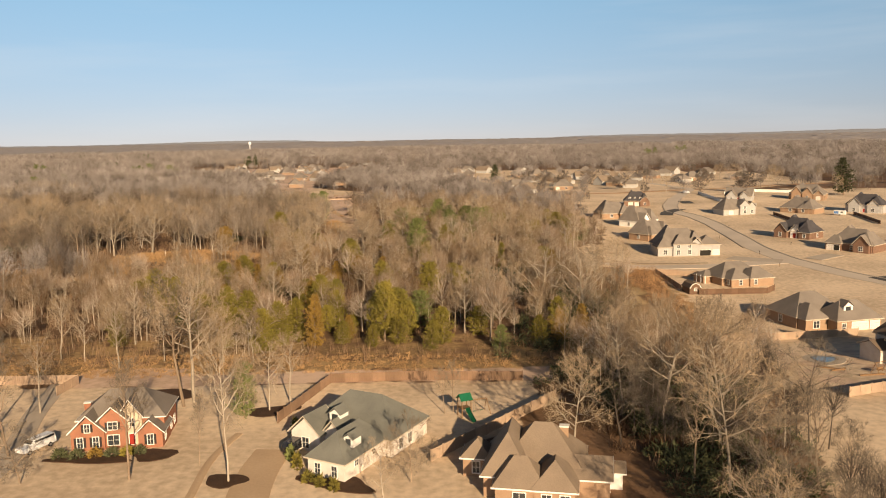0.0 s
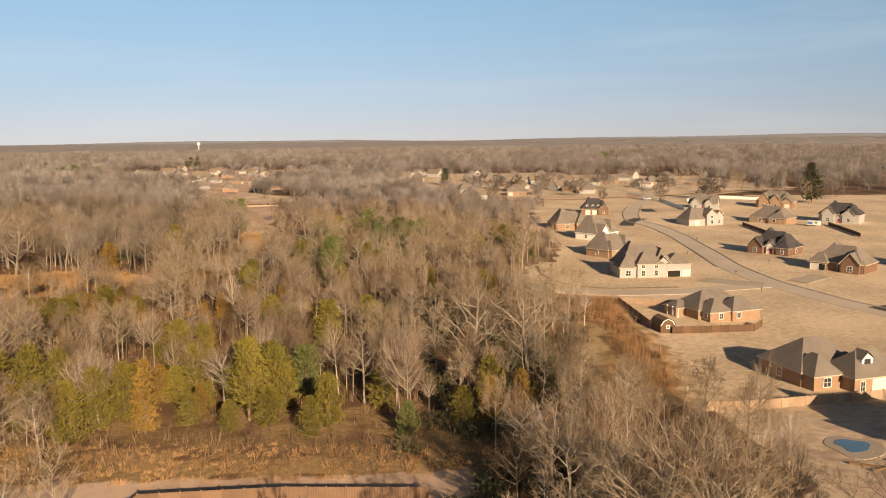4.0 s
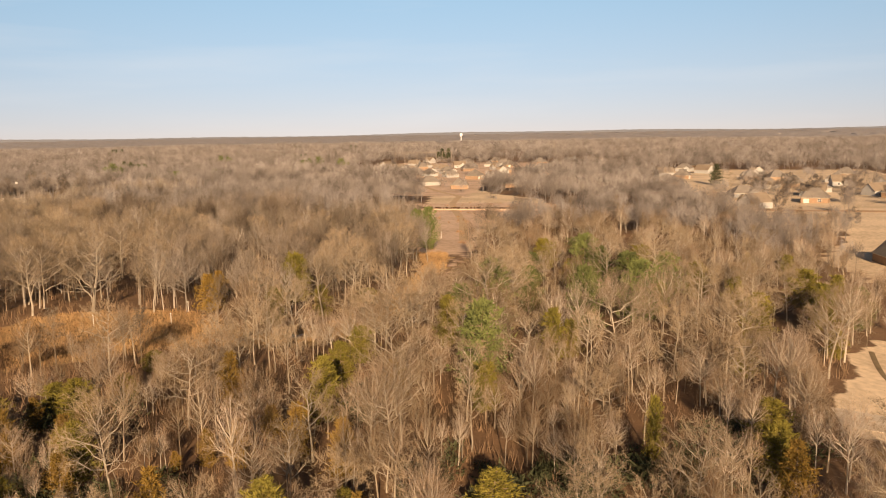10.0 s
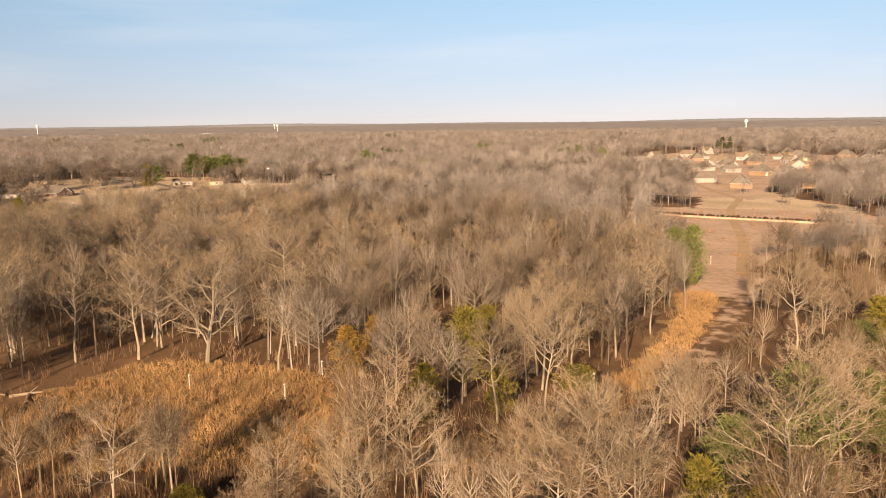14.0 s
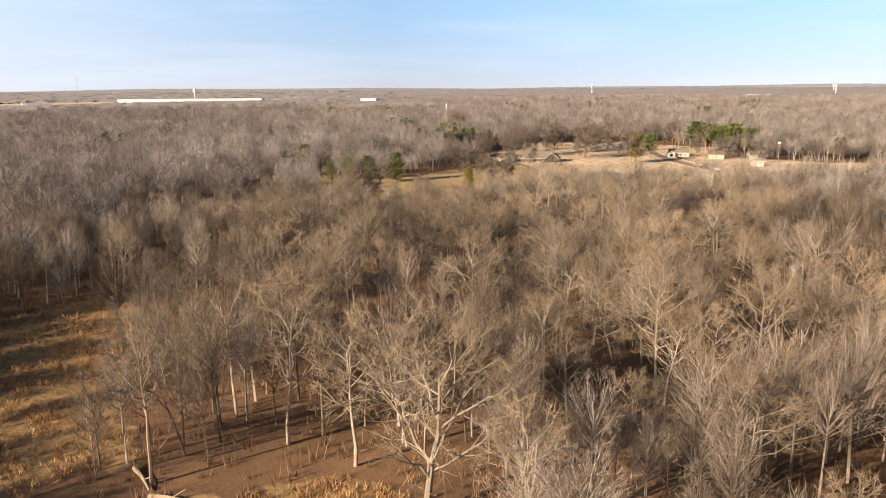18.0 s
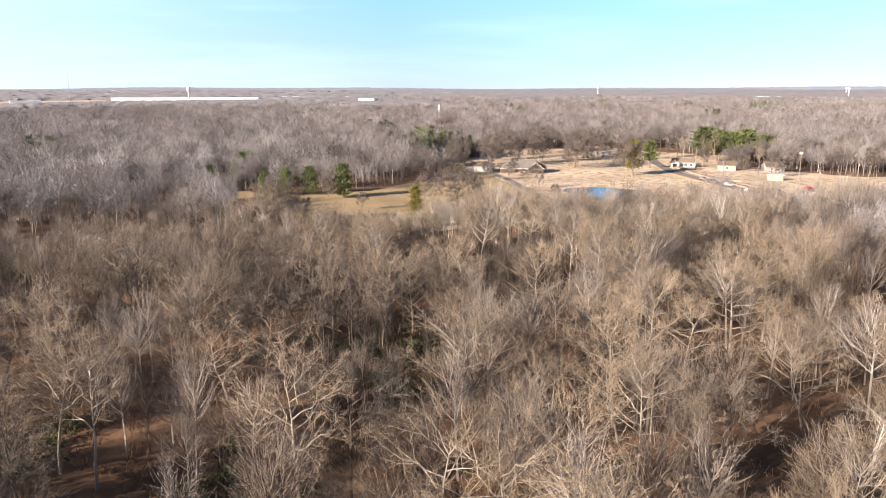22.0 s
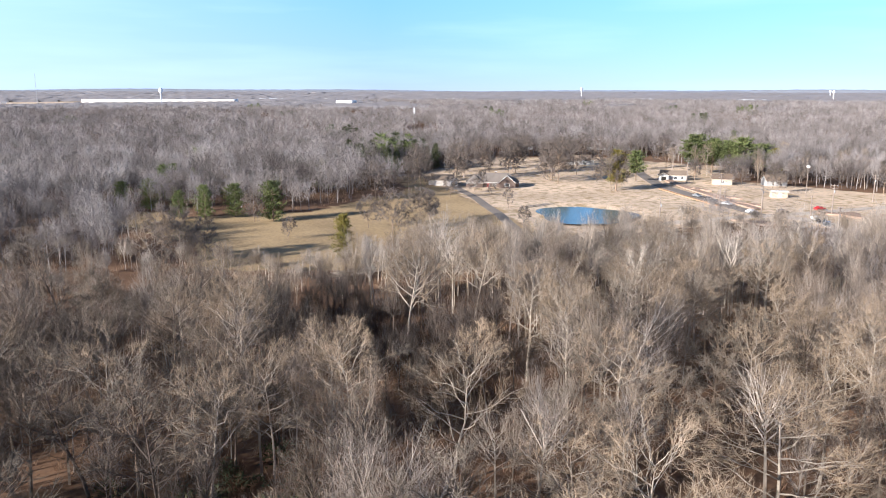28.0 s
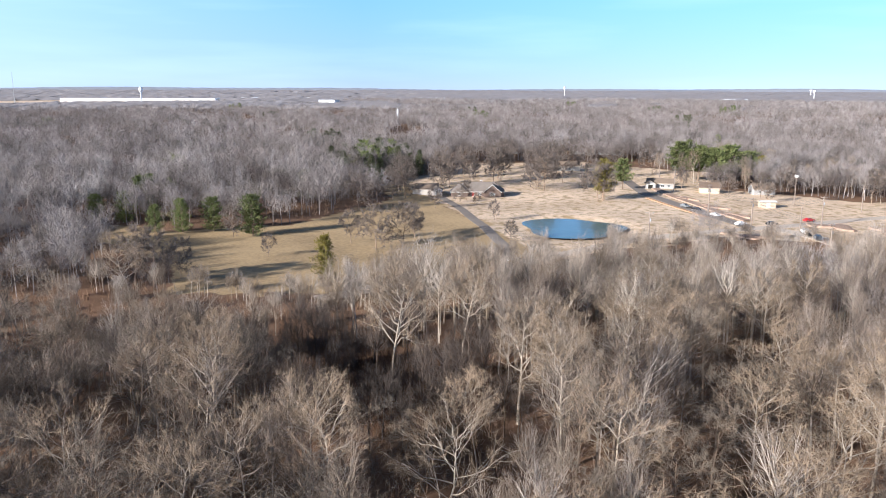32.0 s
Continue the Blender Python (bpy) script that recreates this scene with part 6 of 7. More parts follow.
for (x0, y0, x1, y1), count, gap in (((-130, 158, 75, 300), 330, 6.6), ((-60, 290, 80, 560), 200, 8.0), ((-160, 240, -90, 270), 14, 8), ((24, 120, 64, 180), 26, 7.5)):
    near_spots += scatter(x0, y0, x1, y1, count, gap, count, near_spots + taken[::4], True)
near_size = [rng.uniform(0.68, 1.0) * (0.8 if p[0] > -130 and 140 < p[1] < 290 else 0.8 if p[0] > -60 and p[1] > 320 else 1.0) for p in near_spots]
woods("near_woods", "dense bare hardwoods with brown twigs", near_stands, near_spots, near_size, 1)
west_spots, pole_spots = [], []
for (x0, y0, x1, y1), count, gap in (((-150, 310, -60, 480), 100, 8.5), ((-300, 200, -140, 480), 300, 8.5), ((-300, 480, -150, 540), 60, 9)):
    west_spots += scatter(x0, y0, x1, y1, count, gap, count, west_spots + taken[::4], True)
woods("west_woods", "dense grey-brown bare hardwoods before the pond", west_stands, west_spots, [rng.uniform(0.8, 1.06) for p in west_spots], 17)
for (x0, y0, x1, y1), count, gap in (((-394, 250, -285, 600), 420, 7.4), ((-480, 255, -372, 350), 60, 9)):
    pole_spots += scatter(x0, y0, x1, y1, count, gap, count, pole_spots, True)
woods("pole_woods", "dense slender pale bare trees before the lawn", pole_stands, pole_spots, [rng.uniform(0.85, 1.05) * ((1.1 if p[1] > 375 else 0.75) if p[0] > -318 else 0.5 if p[1] < 385 else 0.74 if p[1] < 440 else 0.64 if p[1] < 505 else 0.46) for p in pole_spots], 27)
# stands in near-black bark and twigs, imitating trees that lie in shade
shade_stands = [stand_mesh(near_t, 5, 4.6, 0.4, 0.85, BARK_BLACK, s, TWIG_SHADE) for s in range(371, 374)]
# undergrowth of the grove, its shade put into the dark colours
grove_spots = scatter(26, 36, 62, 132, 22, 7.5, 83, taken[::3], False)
woods("grove_woods", "dark bare undergrowth trees of the yard-side grove", shade_stands, grove_spots, [rng.uniform(0.6, 1.0) for p in grove_spots], 38)
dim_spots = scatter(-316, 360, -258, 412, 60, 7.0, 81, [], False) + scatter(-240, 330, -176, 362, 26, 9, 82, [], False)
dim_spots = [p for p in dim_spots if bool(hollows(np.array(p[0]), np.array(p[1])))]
woods("hollow_woods", "small dark bare trees in the shaded hollows", shade_stands, dim_spots, [rng.uniform(0.7, 1.0) for p in dim_spots], 37)
mid = []
for (x0, y0, x1, y1), count, gap in (((-300, 480, 60, 700), 190, 15), ((-760, 60, -372, 420), 320, 17.5), ((-760, 420, -480, 760), 200, 17.5), ((-480, 560, -150, 900), 230, 18.5), ((-600, -220, -260, 60), 70, 27),
                                     ((-372, 60, -120, 250), 150, 18), ((200, 500, 700, 900), 140, 21), ((-260, 640, 60, 1000), 120, 17)):
    mid += wooded(scatter(x0, y0, x1, y1, count, gap, count, mid), 8)
woods("mid_woods", "wide bare woodland of grey-brown crowns", mid_stands, mid, [rng.uniform(0.85, 1.1) * (0.76 if (p[0] > -110 and p[1] > 400) or (p[0] > -300 and p[1] > 600) else 1) for p in mid], 2)
TRACK = [(-66.6, 455.8), (-85.6, 522.7), (-106.8, 580.2), (-119.3, 618.7), (-128.6, 667.4), (-160.1, 717.8), (-192.4, 772), (-231.2, 868.4)]


def plot_trees(poly, count, seed, gap):
    """Groups of trees between the houses of the plots, off the track and the field behind the berm."""
    r, out = random.Random(seed), []
    xs, ys = [p[0] for p in poly], [p[1] for p in poly]
    for _ in range(count * 8):
        x, y = r.uniform(min(xs), max(xs)), r.uniform(min(ys), max(ys))
        clear = min(math.hypot(x - c[0], y - c[1]) for c in HOMES) > 15 and min(math.hypot(x - c[0], y - c[1]) for c in out + [(9e9, 0)]) > gap
        lane = [abs(x - a - (c - a) * (y - b) / (d - b)) for (a, b), (c, d) in zip(TRACK, TRACK[1:]) if b <= y <= d]
        if clear and bool(inside(poly, x, y)) and min(lane + [99]) > 12:
            out.append((x, y))
        if len(out) >= count:
            break
    return out


yard_trees = plot_trees(BUILDING_PLOTS_WEST, 60, 4, 13) + plot_trees(BUILDING_PLOTS, 60, 5, 15)
yard_trees += plot_trees([(-215, 612), (-150, 625), (-160, 690), (-205, 800), (-250, 800)], 22, 6, 8) + plot_trees([(-95, 628), (-30, 625), (-20, 700), (-60, 760), (-140, 800), (-120, 690)], 26, 7, 8)
woods("plot_woods", "groups of bare trees between the new houses", few_stands, yard_trees, [rng.uniform(0.5, 0.85) for p in yard_trees], 32)
few = []
for (x0, y0, x1, y1), count, gap in (((-700, 220, -372, 700), 110, 9), ((-300, 480, 90, 700), 40, 9), ((-480, 560, -100, 900), 40, 9), ((40, 420, 130, 640), 30, 9), ((-560, 596, -380, 720), 60, 8)):
    few += scatter(x0, y0, x1, y1, count, gap, count + 5, mid + few)
woods("edge_woods", "bare trees along the edge of the woodland", few_stands, few, [rng.uniform(0.75, 1.05) * (0.78 if p[0] > -300 and p[1] > 480 else 1) for p in few], 12)


# brush under the trees and along the edges
def tuft(seed, n, h, spread, w):
    r = np.random.default_rng(seed)
    b = np.c_[r.normal(0, spread * 0.4, n), r.normal(0, spread * 0.4, n), np.zeros(n) - 0.05]
    d = np.c_[r.normal(0, spread * 0.35, n), r.normal(0, spread * 0.35, n), h * r.uniform(0.5, 1.1, n)]
    return slivers(b, d, np.full(n, w), r)


brush_t = [tuft(s, 16, 2.6, 1.6, 0.12) for s in (51, 52, 53)]
spots = scatter(-130, 150, 75, 320, 2200, 2.1, 61) + scatter(-330, 240, -50, 480, 2600, 2.6, 62) + scatter(22, 28, 68, 250, 240, 3.2, 63) + scatter(-400, 290, -320, 560, 700, 3, 64)
edge_spots = scatter(-640, 240, -385, 490, 1500, 3.2, 65)
spots += [p for p in edge_spots if open_ground(np.array(p[0] + 26), np.array(p[1] + 12)) or open_ground(np.array(p[0] + 12), np.array(p[1] + 8))]
joined("undergrowth", "brown leafless undergrowth below the trees", "undergrowth", brush_t, spots, rng.uniform(0.4, 1.1, len(spots)), BRUSH, 3)
def leafy_mound(seed, n, h, spread, leaf):
    """A low evergreen shrub: small leaves in a broken dome over a few stems."""
    r = np.random.default_rng(seed)
    q = r.normal(size=(n, 3))
    q /= np.linalg.norm(q, axis=1, keepdims=True)
    q[:, 2] = np.abs(q[:, 2])
    b = q * r.uniform(0.5, 1, (n, 1)) * np.array([spread, spread, h]) * r.uniform(0.8, 1.1, (n, 1))
    stems = [((0, 0, -0.2), (spread * 0.6 * math.cos(a), spread * 0.6 * math.sin(a), h * 0.8), 0.05, 0.02) for a in (0.4, 2.3, 4.4)]
    return join(bars(stems, 3), slivers(b, (q + r.normal(0, 0.8, (n, 3))) * leaf, np.full(n, leaf * 0.7), r))


# evergreen clumps; some by the grove are added to darken shaded ground
THICKETS = [(29, 116), (34, 116), (24, 121), (34, 181), (36, 191), (31, 197), (37, 202), (26, 190), (40, 211), (27, 206), (21, 159), (28, 144), (30, 126), (34, 134), (33, 110), (36, 96), (31, 118), (40, 120), (30, 102), (38, 108), (34, 88), (42, 98), (45, 130), (26, 136), (24, 173), (7, 249), (28, 218), (22, 215), (-47, 224), (-7, 244), (-56, 221), (22, 257), (28, 262), (4, 248), (9, 247), (-75, 247), (-30, 263), (-238, 350), (-230, 360),
            (-218, 351),  (-268, 305), (-20, 200), (10, 190), (-60, 190), (15, 230), (-190, 330), (-210, 300), (-100, 350)]
r5 = np.random.default_rng(31)
mounds = np.concatenate([np.array(c) + r5.normal(0, 4.5, (17, 2)) for c in THICKETS])
mounds = mounds[~open_ground(mounds[:, 0], mounds[:, 1])]
joined("evergreen_thicket", "low dark evergreen shrubs under the bare trees", "shrubs", [leafy_mound(s, 110, 2.6, 2.4, 0.42) for s in (57, 58, 59)], mounds, r5.uniform(0.5, 1.2, len(mounds)), NEEDLE_D, 16)
sapling_t = [tuft(s, 36, 4.2, 2.4, 0.042) for s in (55, 56, 57, 58)]
reed_t = [tuft(s, 20, 1.25, 1.5, 0.12) for s in (71, 72, 73)]


def fill(poly, count, seed):
    r = np.random.default_rng(seed)
    p = np.array(poly)
    x, y = r.uniform(p[:, 0].min(), p[:, 0].max(), count * 5), r.uniform(p[:, 1].min(), p[:, 1].max(), count * 5)
    m = inside(poly, x, y)
    return np.c_[x[m], y[m]][:count]


saplings = np.concatenate([fill([(70, 272), (57, 270), (50, 249), (56, 230), (55, 205), (55, 188), (62, 186), (64, 205), (65, 230), (66, 250)], 190, 21), fill(SAPLING_SLOPE, 60, 22)])
joined("sapling_thicket", "rust-brown thicket of bare saplings on the slope", "thicket", sapling_t, saplings, rng.uniform(0.35, 1.1, len(saplings)), SAPLING, 15)
under = fill([(68, 270), (58, 268), (54, 249), (58, 230), (57, 205), (57, 188), (61, 188), (63, 205), (64, 230), (66, 250)], 130, 23)
joined("slope_brush", "low dark brush under the saplings on the slope", "brush", [tuft(s, 50, 1.3, 1.6, 0.1) for s in (78, 79)], under, r5.uniform(0.5, 1.1, len(under)), BRUSH_DARK, 26)
BRUSH_CENTRES = [(-111, 266), (-112, 270), (-112, 281), (-101, 269), (-101, 279), (-88, 277), (-85, 272), (-78, 280), (-79, 285), (-90, 270), (-108, 277), (-103, 258), (-105, 252)]
clumps = np.concatenate([np.array(c) + r5.normal(0, 2.2, (9, 2)) for c in BRUSH_CENTRES])
joined("marsh_brush", "dark brown leafless brush in the wet clearing", "brush", [tuft(s, 60, 2.4, 2.0, 0.1) for s in (66, 67)], clumps, r5.uniform(0.5, 1.1, len(clumps)), BRUSH_DARK, 19)
# brush coloured dark in place of the deep shade of the hollows
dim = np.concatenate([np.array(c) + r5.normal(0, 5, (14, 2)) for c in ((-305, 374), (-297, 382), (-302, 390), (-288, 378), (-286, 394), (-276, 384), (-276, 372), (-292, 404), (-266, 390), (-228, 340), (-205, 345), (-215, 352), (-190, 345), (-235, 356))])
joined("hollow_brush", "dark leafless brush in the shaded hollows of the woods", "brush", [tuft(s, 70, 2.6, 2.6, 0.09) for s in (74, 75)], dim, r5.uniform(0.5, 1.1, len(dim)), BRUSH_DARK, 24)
# dark brush, partly added to imitate the shade under the grove
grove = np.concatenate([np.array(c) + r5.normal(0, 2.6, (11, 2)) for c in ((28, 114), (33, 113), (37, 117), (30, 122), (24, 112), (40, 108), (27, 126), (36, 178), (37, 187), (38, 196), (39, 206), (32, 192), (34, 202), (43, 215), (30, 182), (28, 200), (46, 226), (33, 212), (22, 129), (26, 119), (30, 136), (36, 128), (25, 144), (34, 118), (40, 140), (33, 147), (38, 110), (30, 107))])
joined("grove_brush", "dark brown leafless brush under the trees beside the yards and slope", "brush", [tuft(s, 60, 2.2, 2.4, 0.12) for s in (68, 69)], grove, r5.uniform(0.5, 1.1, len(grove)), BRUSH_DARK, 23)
scrub = fill(DIRT, 90, 41)
joined("field_scrub", "low rusty scrub dotted over the bare field", "scrub", [tuft(s, 26, 1.5, 1.5, 0.1) for s in (76, 77)], scrub, r5.uniform(0.4, 1.2, len(scrub)), SAPLING, 25)
reeds = np.concatenate([fill(MARSH, 4200, 4), fill(CLEARING, 1000, 5), fill([(-110, 142), (-75, 143), (-22, 145), (22, 144), (24, 152), (-10, 157), (-60, 160), (-110, 156)], 1500, 8)])
reed_size = rng.uniform(0.45, 1.1, len(reeds))
reed_size[-1500:] *= 0.6
joined("marsh_grass", "tall golden dry grass in the wet clearing", "grass", reed_t, reeds, reed_size, REED, 5)


# the wooded distance to the horizon
def far_woods():
    na, nr = 900, 120
    ang = np.radians(np.linspace(-66, 136, na))
    rad = 1900 * (4850 / 1900) ** np.linspace(0, 1, nr)
    A, R = np.meshgrid(ang, rad)
    r = np.random.default_rng(12)
    A = A + r.uniform(-0.4, 0.4, A.shape) * (ang[1] - ang[0])
    R = R * (1 + r.uniform(-0.4, 0.4, R.shape) * 0.008)
    x, y = -60 - R * np.sin(A), 250 + R * np.cos(A)
    z = gz(x, y) + 8.0 + r.uniform(-2.2, 2.2, x.shape) + 1.0 * np.sin(x * 0.011) * np.cos(y * 0.013)
    bad = np.zeros(x.shape, bool)
    for poly in OPEN_LAND + [FAR_FIELD, [(-330, 600), (1100, 500), (900, 1060), (-330, 1060)]]:
        bad |= inside(poly, x, y)
    i = (np.arange(nr - 1)[:, None] * na + np.arange(na - 1))
    z[0], z[1] = z[0] - 6, z[1] - 3
    edge = bad.copy()
    for drop in (0.6, 5.0):
        wide = edge.copy()
        wide[1:] |= edge[:-1]
        wide[:-1] |= edge[1:]
        wide[:, 2:] |= edge[:, :-2] | edge[:, 1:-1]
        wide[:, :-2] |= edge[:, 2:] | edge[:, 1:-1]
        z = np.where(wide & ~edge, gz(x, y) + drop + r.uniform(-0.5, 0.5, x.shape), z)
        edge = wide
    ok = ~(bad[:-1, :-1] | bad[1:, :-1] | bad[:-1, 1:] | bad[1:, 1:])
    i = i[ok]
    f = np.concatenate([np.c_[i, i + na, i + 1], np.c_[i + 1, i + na, i + na + 1]])
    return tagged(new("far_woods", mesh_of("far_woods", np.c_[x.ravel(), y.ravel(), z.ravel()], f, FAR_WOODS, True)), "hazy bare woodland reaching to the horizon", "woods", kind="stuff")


PINE_PATCHES = [(-481, 745), (-556, 879), (-378, 940), (-343, 951), (-575, 1078), (-365, 130), (-607, 219), (-615, 339), (-582, 228), (-724, 341), (-676, 467), (-655, 455), (-640, 470), (-612, 452), (-590, 438), (-568, 428), (-783, 444)]
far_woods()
r9 = np.random.default_rng(14)


def fan(r0, r1, gap, count, seed):
    """Places over the wooded distance, between two ranges."""
    r = np.random.default_rng(seed)
    a, d = np.radians(r.uniform(-42, 130, count * 12)), np.sqrt(r.uniform(r0 * r0, r1 * r1, count * 12))
    x, y = -60 - d * np.sin(a), 250 + d * np.cos(a)
    ok = ~open_ground(x, y) & ~inside(FAR_FIELD, x, y) & ~((x > -760) & (x < 60) & (y > 60) & (y < 760))
    for k in range(4):
        ex, ey = x + gap * 0.45 * math.cos(k * 1.57), y + gap * 0.45 * math.sin(k * 1.57)
        ok &= ~open_ground(ex, ey) & ~inside(FAR_FIELD, ex, ey)
    out = []
    for p in zip(x[ok], y[ok]):
        if all((p[0] - q[0]) ** 2 + (p[1] - q[1]) ** 2 > gap * gap for q in out):
            out.append(p)
            if len(out) >= count:
                break
    return out


spots = fan(560, 1260, 49, 340, 15)
woods("distant_woods", "grey bare treetops of the distant woods", far_stands, spots, r9.uniform(0.85, 1.1, len(spots)), 6)
spots = fan(1230, 2600, 114, 320, 16)
woods("remote_woods", "low grey bare treetops far towards the horizon", wide_stands, spots, [r9.uniform(0.85, 1.15) * (0.55 if p[0] < -1600 and p[1] < 800 else 1) for p in spots], 7)


def pine_patch(seed):
    """A few far evergreens as one template."""
    return join(*conifer(seed, 13, 4.2, 8, 7, 0.08, 0.3, 10, 0.9, 0.55))


pine_stands = [stand_mesh([pine_patch(s), pine_patch(s + 5)], 7, 13, 0.75, 1.2, NEEDLE_D, s) for s in (91, 92, 93)]
green_stands = [stand_mesh([pine_patch(s), pine_patch(s + 5)], 5, 10, 0.8, 1.3, NEEDLE_G, s) for s in (94, 95)]
spots = PINE_PATCHES + fan(620, 2000, 170, 26, 18)
woods("far_pines", "dark evergreen clumps among the bare woods", pine_stands + green_stands, spots, r9.uniform(0.85, 1.25, len(spots)), 8)


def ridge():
    """The rim of land behind everything, distance haze put into its blue-grey colour."""
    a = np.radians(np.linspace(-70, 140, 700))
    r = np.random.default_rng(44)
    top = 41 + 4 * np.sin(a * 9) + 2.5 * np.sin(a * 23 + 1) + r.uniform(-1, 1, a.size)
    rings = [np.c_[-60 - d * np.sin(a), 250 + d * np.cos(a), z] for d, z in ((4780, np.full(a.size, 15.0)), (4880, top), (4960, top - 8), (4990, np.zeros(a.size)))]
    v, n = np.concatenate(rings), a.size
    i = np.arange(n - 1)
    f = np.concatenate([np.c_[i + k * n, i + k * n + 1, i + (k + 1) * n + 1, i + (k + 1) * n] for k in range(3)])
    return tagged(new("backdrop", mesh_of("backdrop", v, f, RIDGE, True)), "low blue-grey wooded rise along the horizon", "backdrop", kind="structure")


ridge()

MASTS = [(-181, 1051, 24), (-163, 1291, 28), (-64, 1258, 24), (64, 1126, 28)]
TOWERS = [(-700, 2700, 41, 5.5), (-3100, 1745, 44, 5.5), (-2475, 189, 48, 5.5), (-2463, 2400, 36, 5), (-2863, 2737, 30, 5)]
WAREHOUSES = [(-2841, -60, -2747, 392, 70, 10, "very long white warehouse beyond the woods"), (-2420, -260, -2440, -190, 40, 10, "white warehouse beside the far field"), (-2341, 660, -2320, 700, 40, 14, "pale flat building among far woods"),
              (-2424, 2097, -2470, 2030, 40, 7, "white warehouse on the horizon"), (-2650, 1840, -2700, 1760, 40, 7, "white warehouse on the horizon"), (-2733, 1570, -2760, 1490, 50, 7, "white warehouse on the horizon"), (-3014, 790, -3020, 700, 40, 7, "white warehouse on the horizon"),
              (-2900, 1180, -2925, 1090, 40, 7, "white warehouse on the horizon"), (-3058, 560, -3065, 480, 40, 7, "white warehouse on the horizon")]

# ---- fences ----
def fence(label, points, height=1.8, material=FENCE, bay=2.4, name="fence"):
    """Posts and boarded panels along a line on the ground."""
    x0, y0 = points[0]
    ob = thing(name, label, "fence", x0, y0, g(x0, y0))
    z0 = g(x0, y0)
    for (ax, ay), (bx, by) in zip(points, points[1:]):
        n = max(1, round(math.hypot(bx - ax, by - ay) / bay))
        a = math.atan2(by - ay, bx - ax)
        ln = math.hypot(bx - ax, by - ay) / n
        for i in range(n + 1):
            px, py = ax + (bx - ax) * i / n, ay + (by - ay) * i / n
            p = part("post", boxes((-0.07, -0.07, -0.4, 0.07, 0.07, height + 0.12), (-0.09, -0.09, height + 0.12, 0.09, 0.09, height + 0.17)), material, ob)
            p.matrix_local = Matrix.Translation((px - x0, py - y0, g(px, py) - z0)) @ Matrix.Rotation(a, 4, "Z")
            if i < n:
                bm, k = bmesh.new(), max(4, int(ln / 0.16))
                cols = []
                for j in range(k + 1):
                    x, o = 0.06 + (ln - 0.12) * j / k, 0.02 if j % 2 else -0.02
                    h = height + 0.03 * math.sin(j * 2.1 + i)
                    cols.append([bm.verts.new(v) for v in ((x, o - 0.015, 0.05), (x, o - 0.015, h), (x, o + 0.015, h), (x, o + 0.015, 0.05))])
                for c0, c1 in zip(cols, cols[1:]):
                    for q in range(4):
                        bm.faces.new((c0[q], c0[(q + 1) % 4], c1[(q + 1) % 4], c1[q]))
                w = part("panel", bm, material, ob)
                qx, qy = ax + (bx - ax) * (i + 1) / n, ay + (by - ay) * (i + 1) / n
                w.matrix_local = Matrix.Translation((px - x0, py - y0, g(px, py) - z0)) @ Matrix.Rotation(a, 4, "Z") @ Matrix.Rotation(-math.atan2(g(qx, qy) - g(px, py), ln), 4, "Y")
    return ob


fence("tall brown weathered board fence around the white house's yard", [(-28.6, 117.8), (-23.2, 138.1), (-5.5, 139.0), (12.1, 137.7)], material=FENCE_M)
fence("weathered board fence between two back yards", [(16.9, 127.3), (4.4, 111.9), (-3.7, 102.2)])
fence("pale board fence beside a driveway", [(-76, 111), (-70.3, 111.5)])
fence("pale board fence along the woods' edge", [(-92, 139.8), (-71.4, 140.3), (-71.8, 133)])
fence("sunlit pale fence on the slope", [(66.3, 126.8), (80.5, 132.7), (92, 138)])
fence("dark board fence behind the tan brick house", [(73.3, 230.3), (83, 230.6), (94.0, 231.3), (98, 236)], material=FENCE_D)
fence("board fence closing the shed's yard", [(69.6, 236.5), (69.4, 266.7), (82.5, 260.9)])
fence("pale fence at the foot of the slope", [(60, 173), (69.9, 175.7), (79.6, 177.6), (95, 180)])
fence("long pale fence behind far houses", [(184.4, 592), (180.0, 527.4), (193.4, 500)], 2.0, WHITE, 4)
fence("long white fence beyond the street", [(200, 580), (231, 600), (270, 575)], 2.0, WHITE, 4)
fence("dark fence running down between lots", [(184.6, 451.9), (180.7, 404.6)], 1.8, FENCE_D, 3)
fence("dark fence beside a long lot", [(227.7, 446), (218.3, 400)], 1.8, FENCE_D, 3)


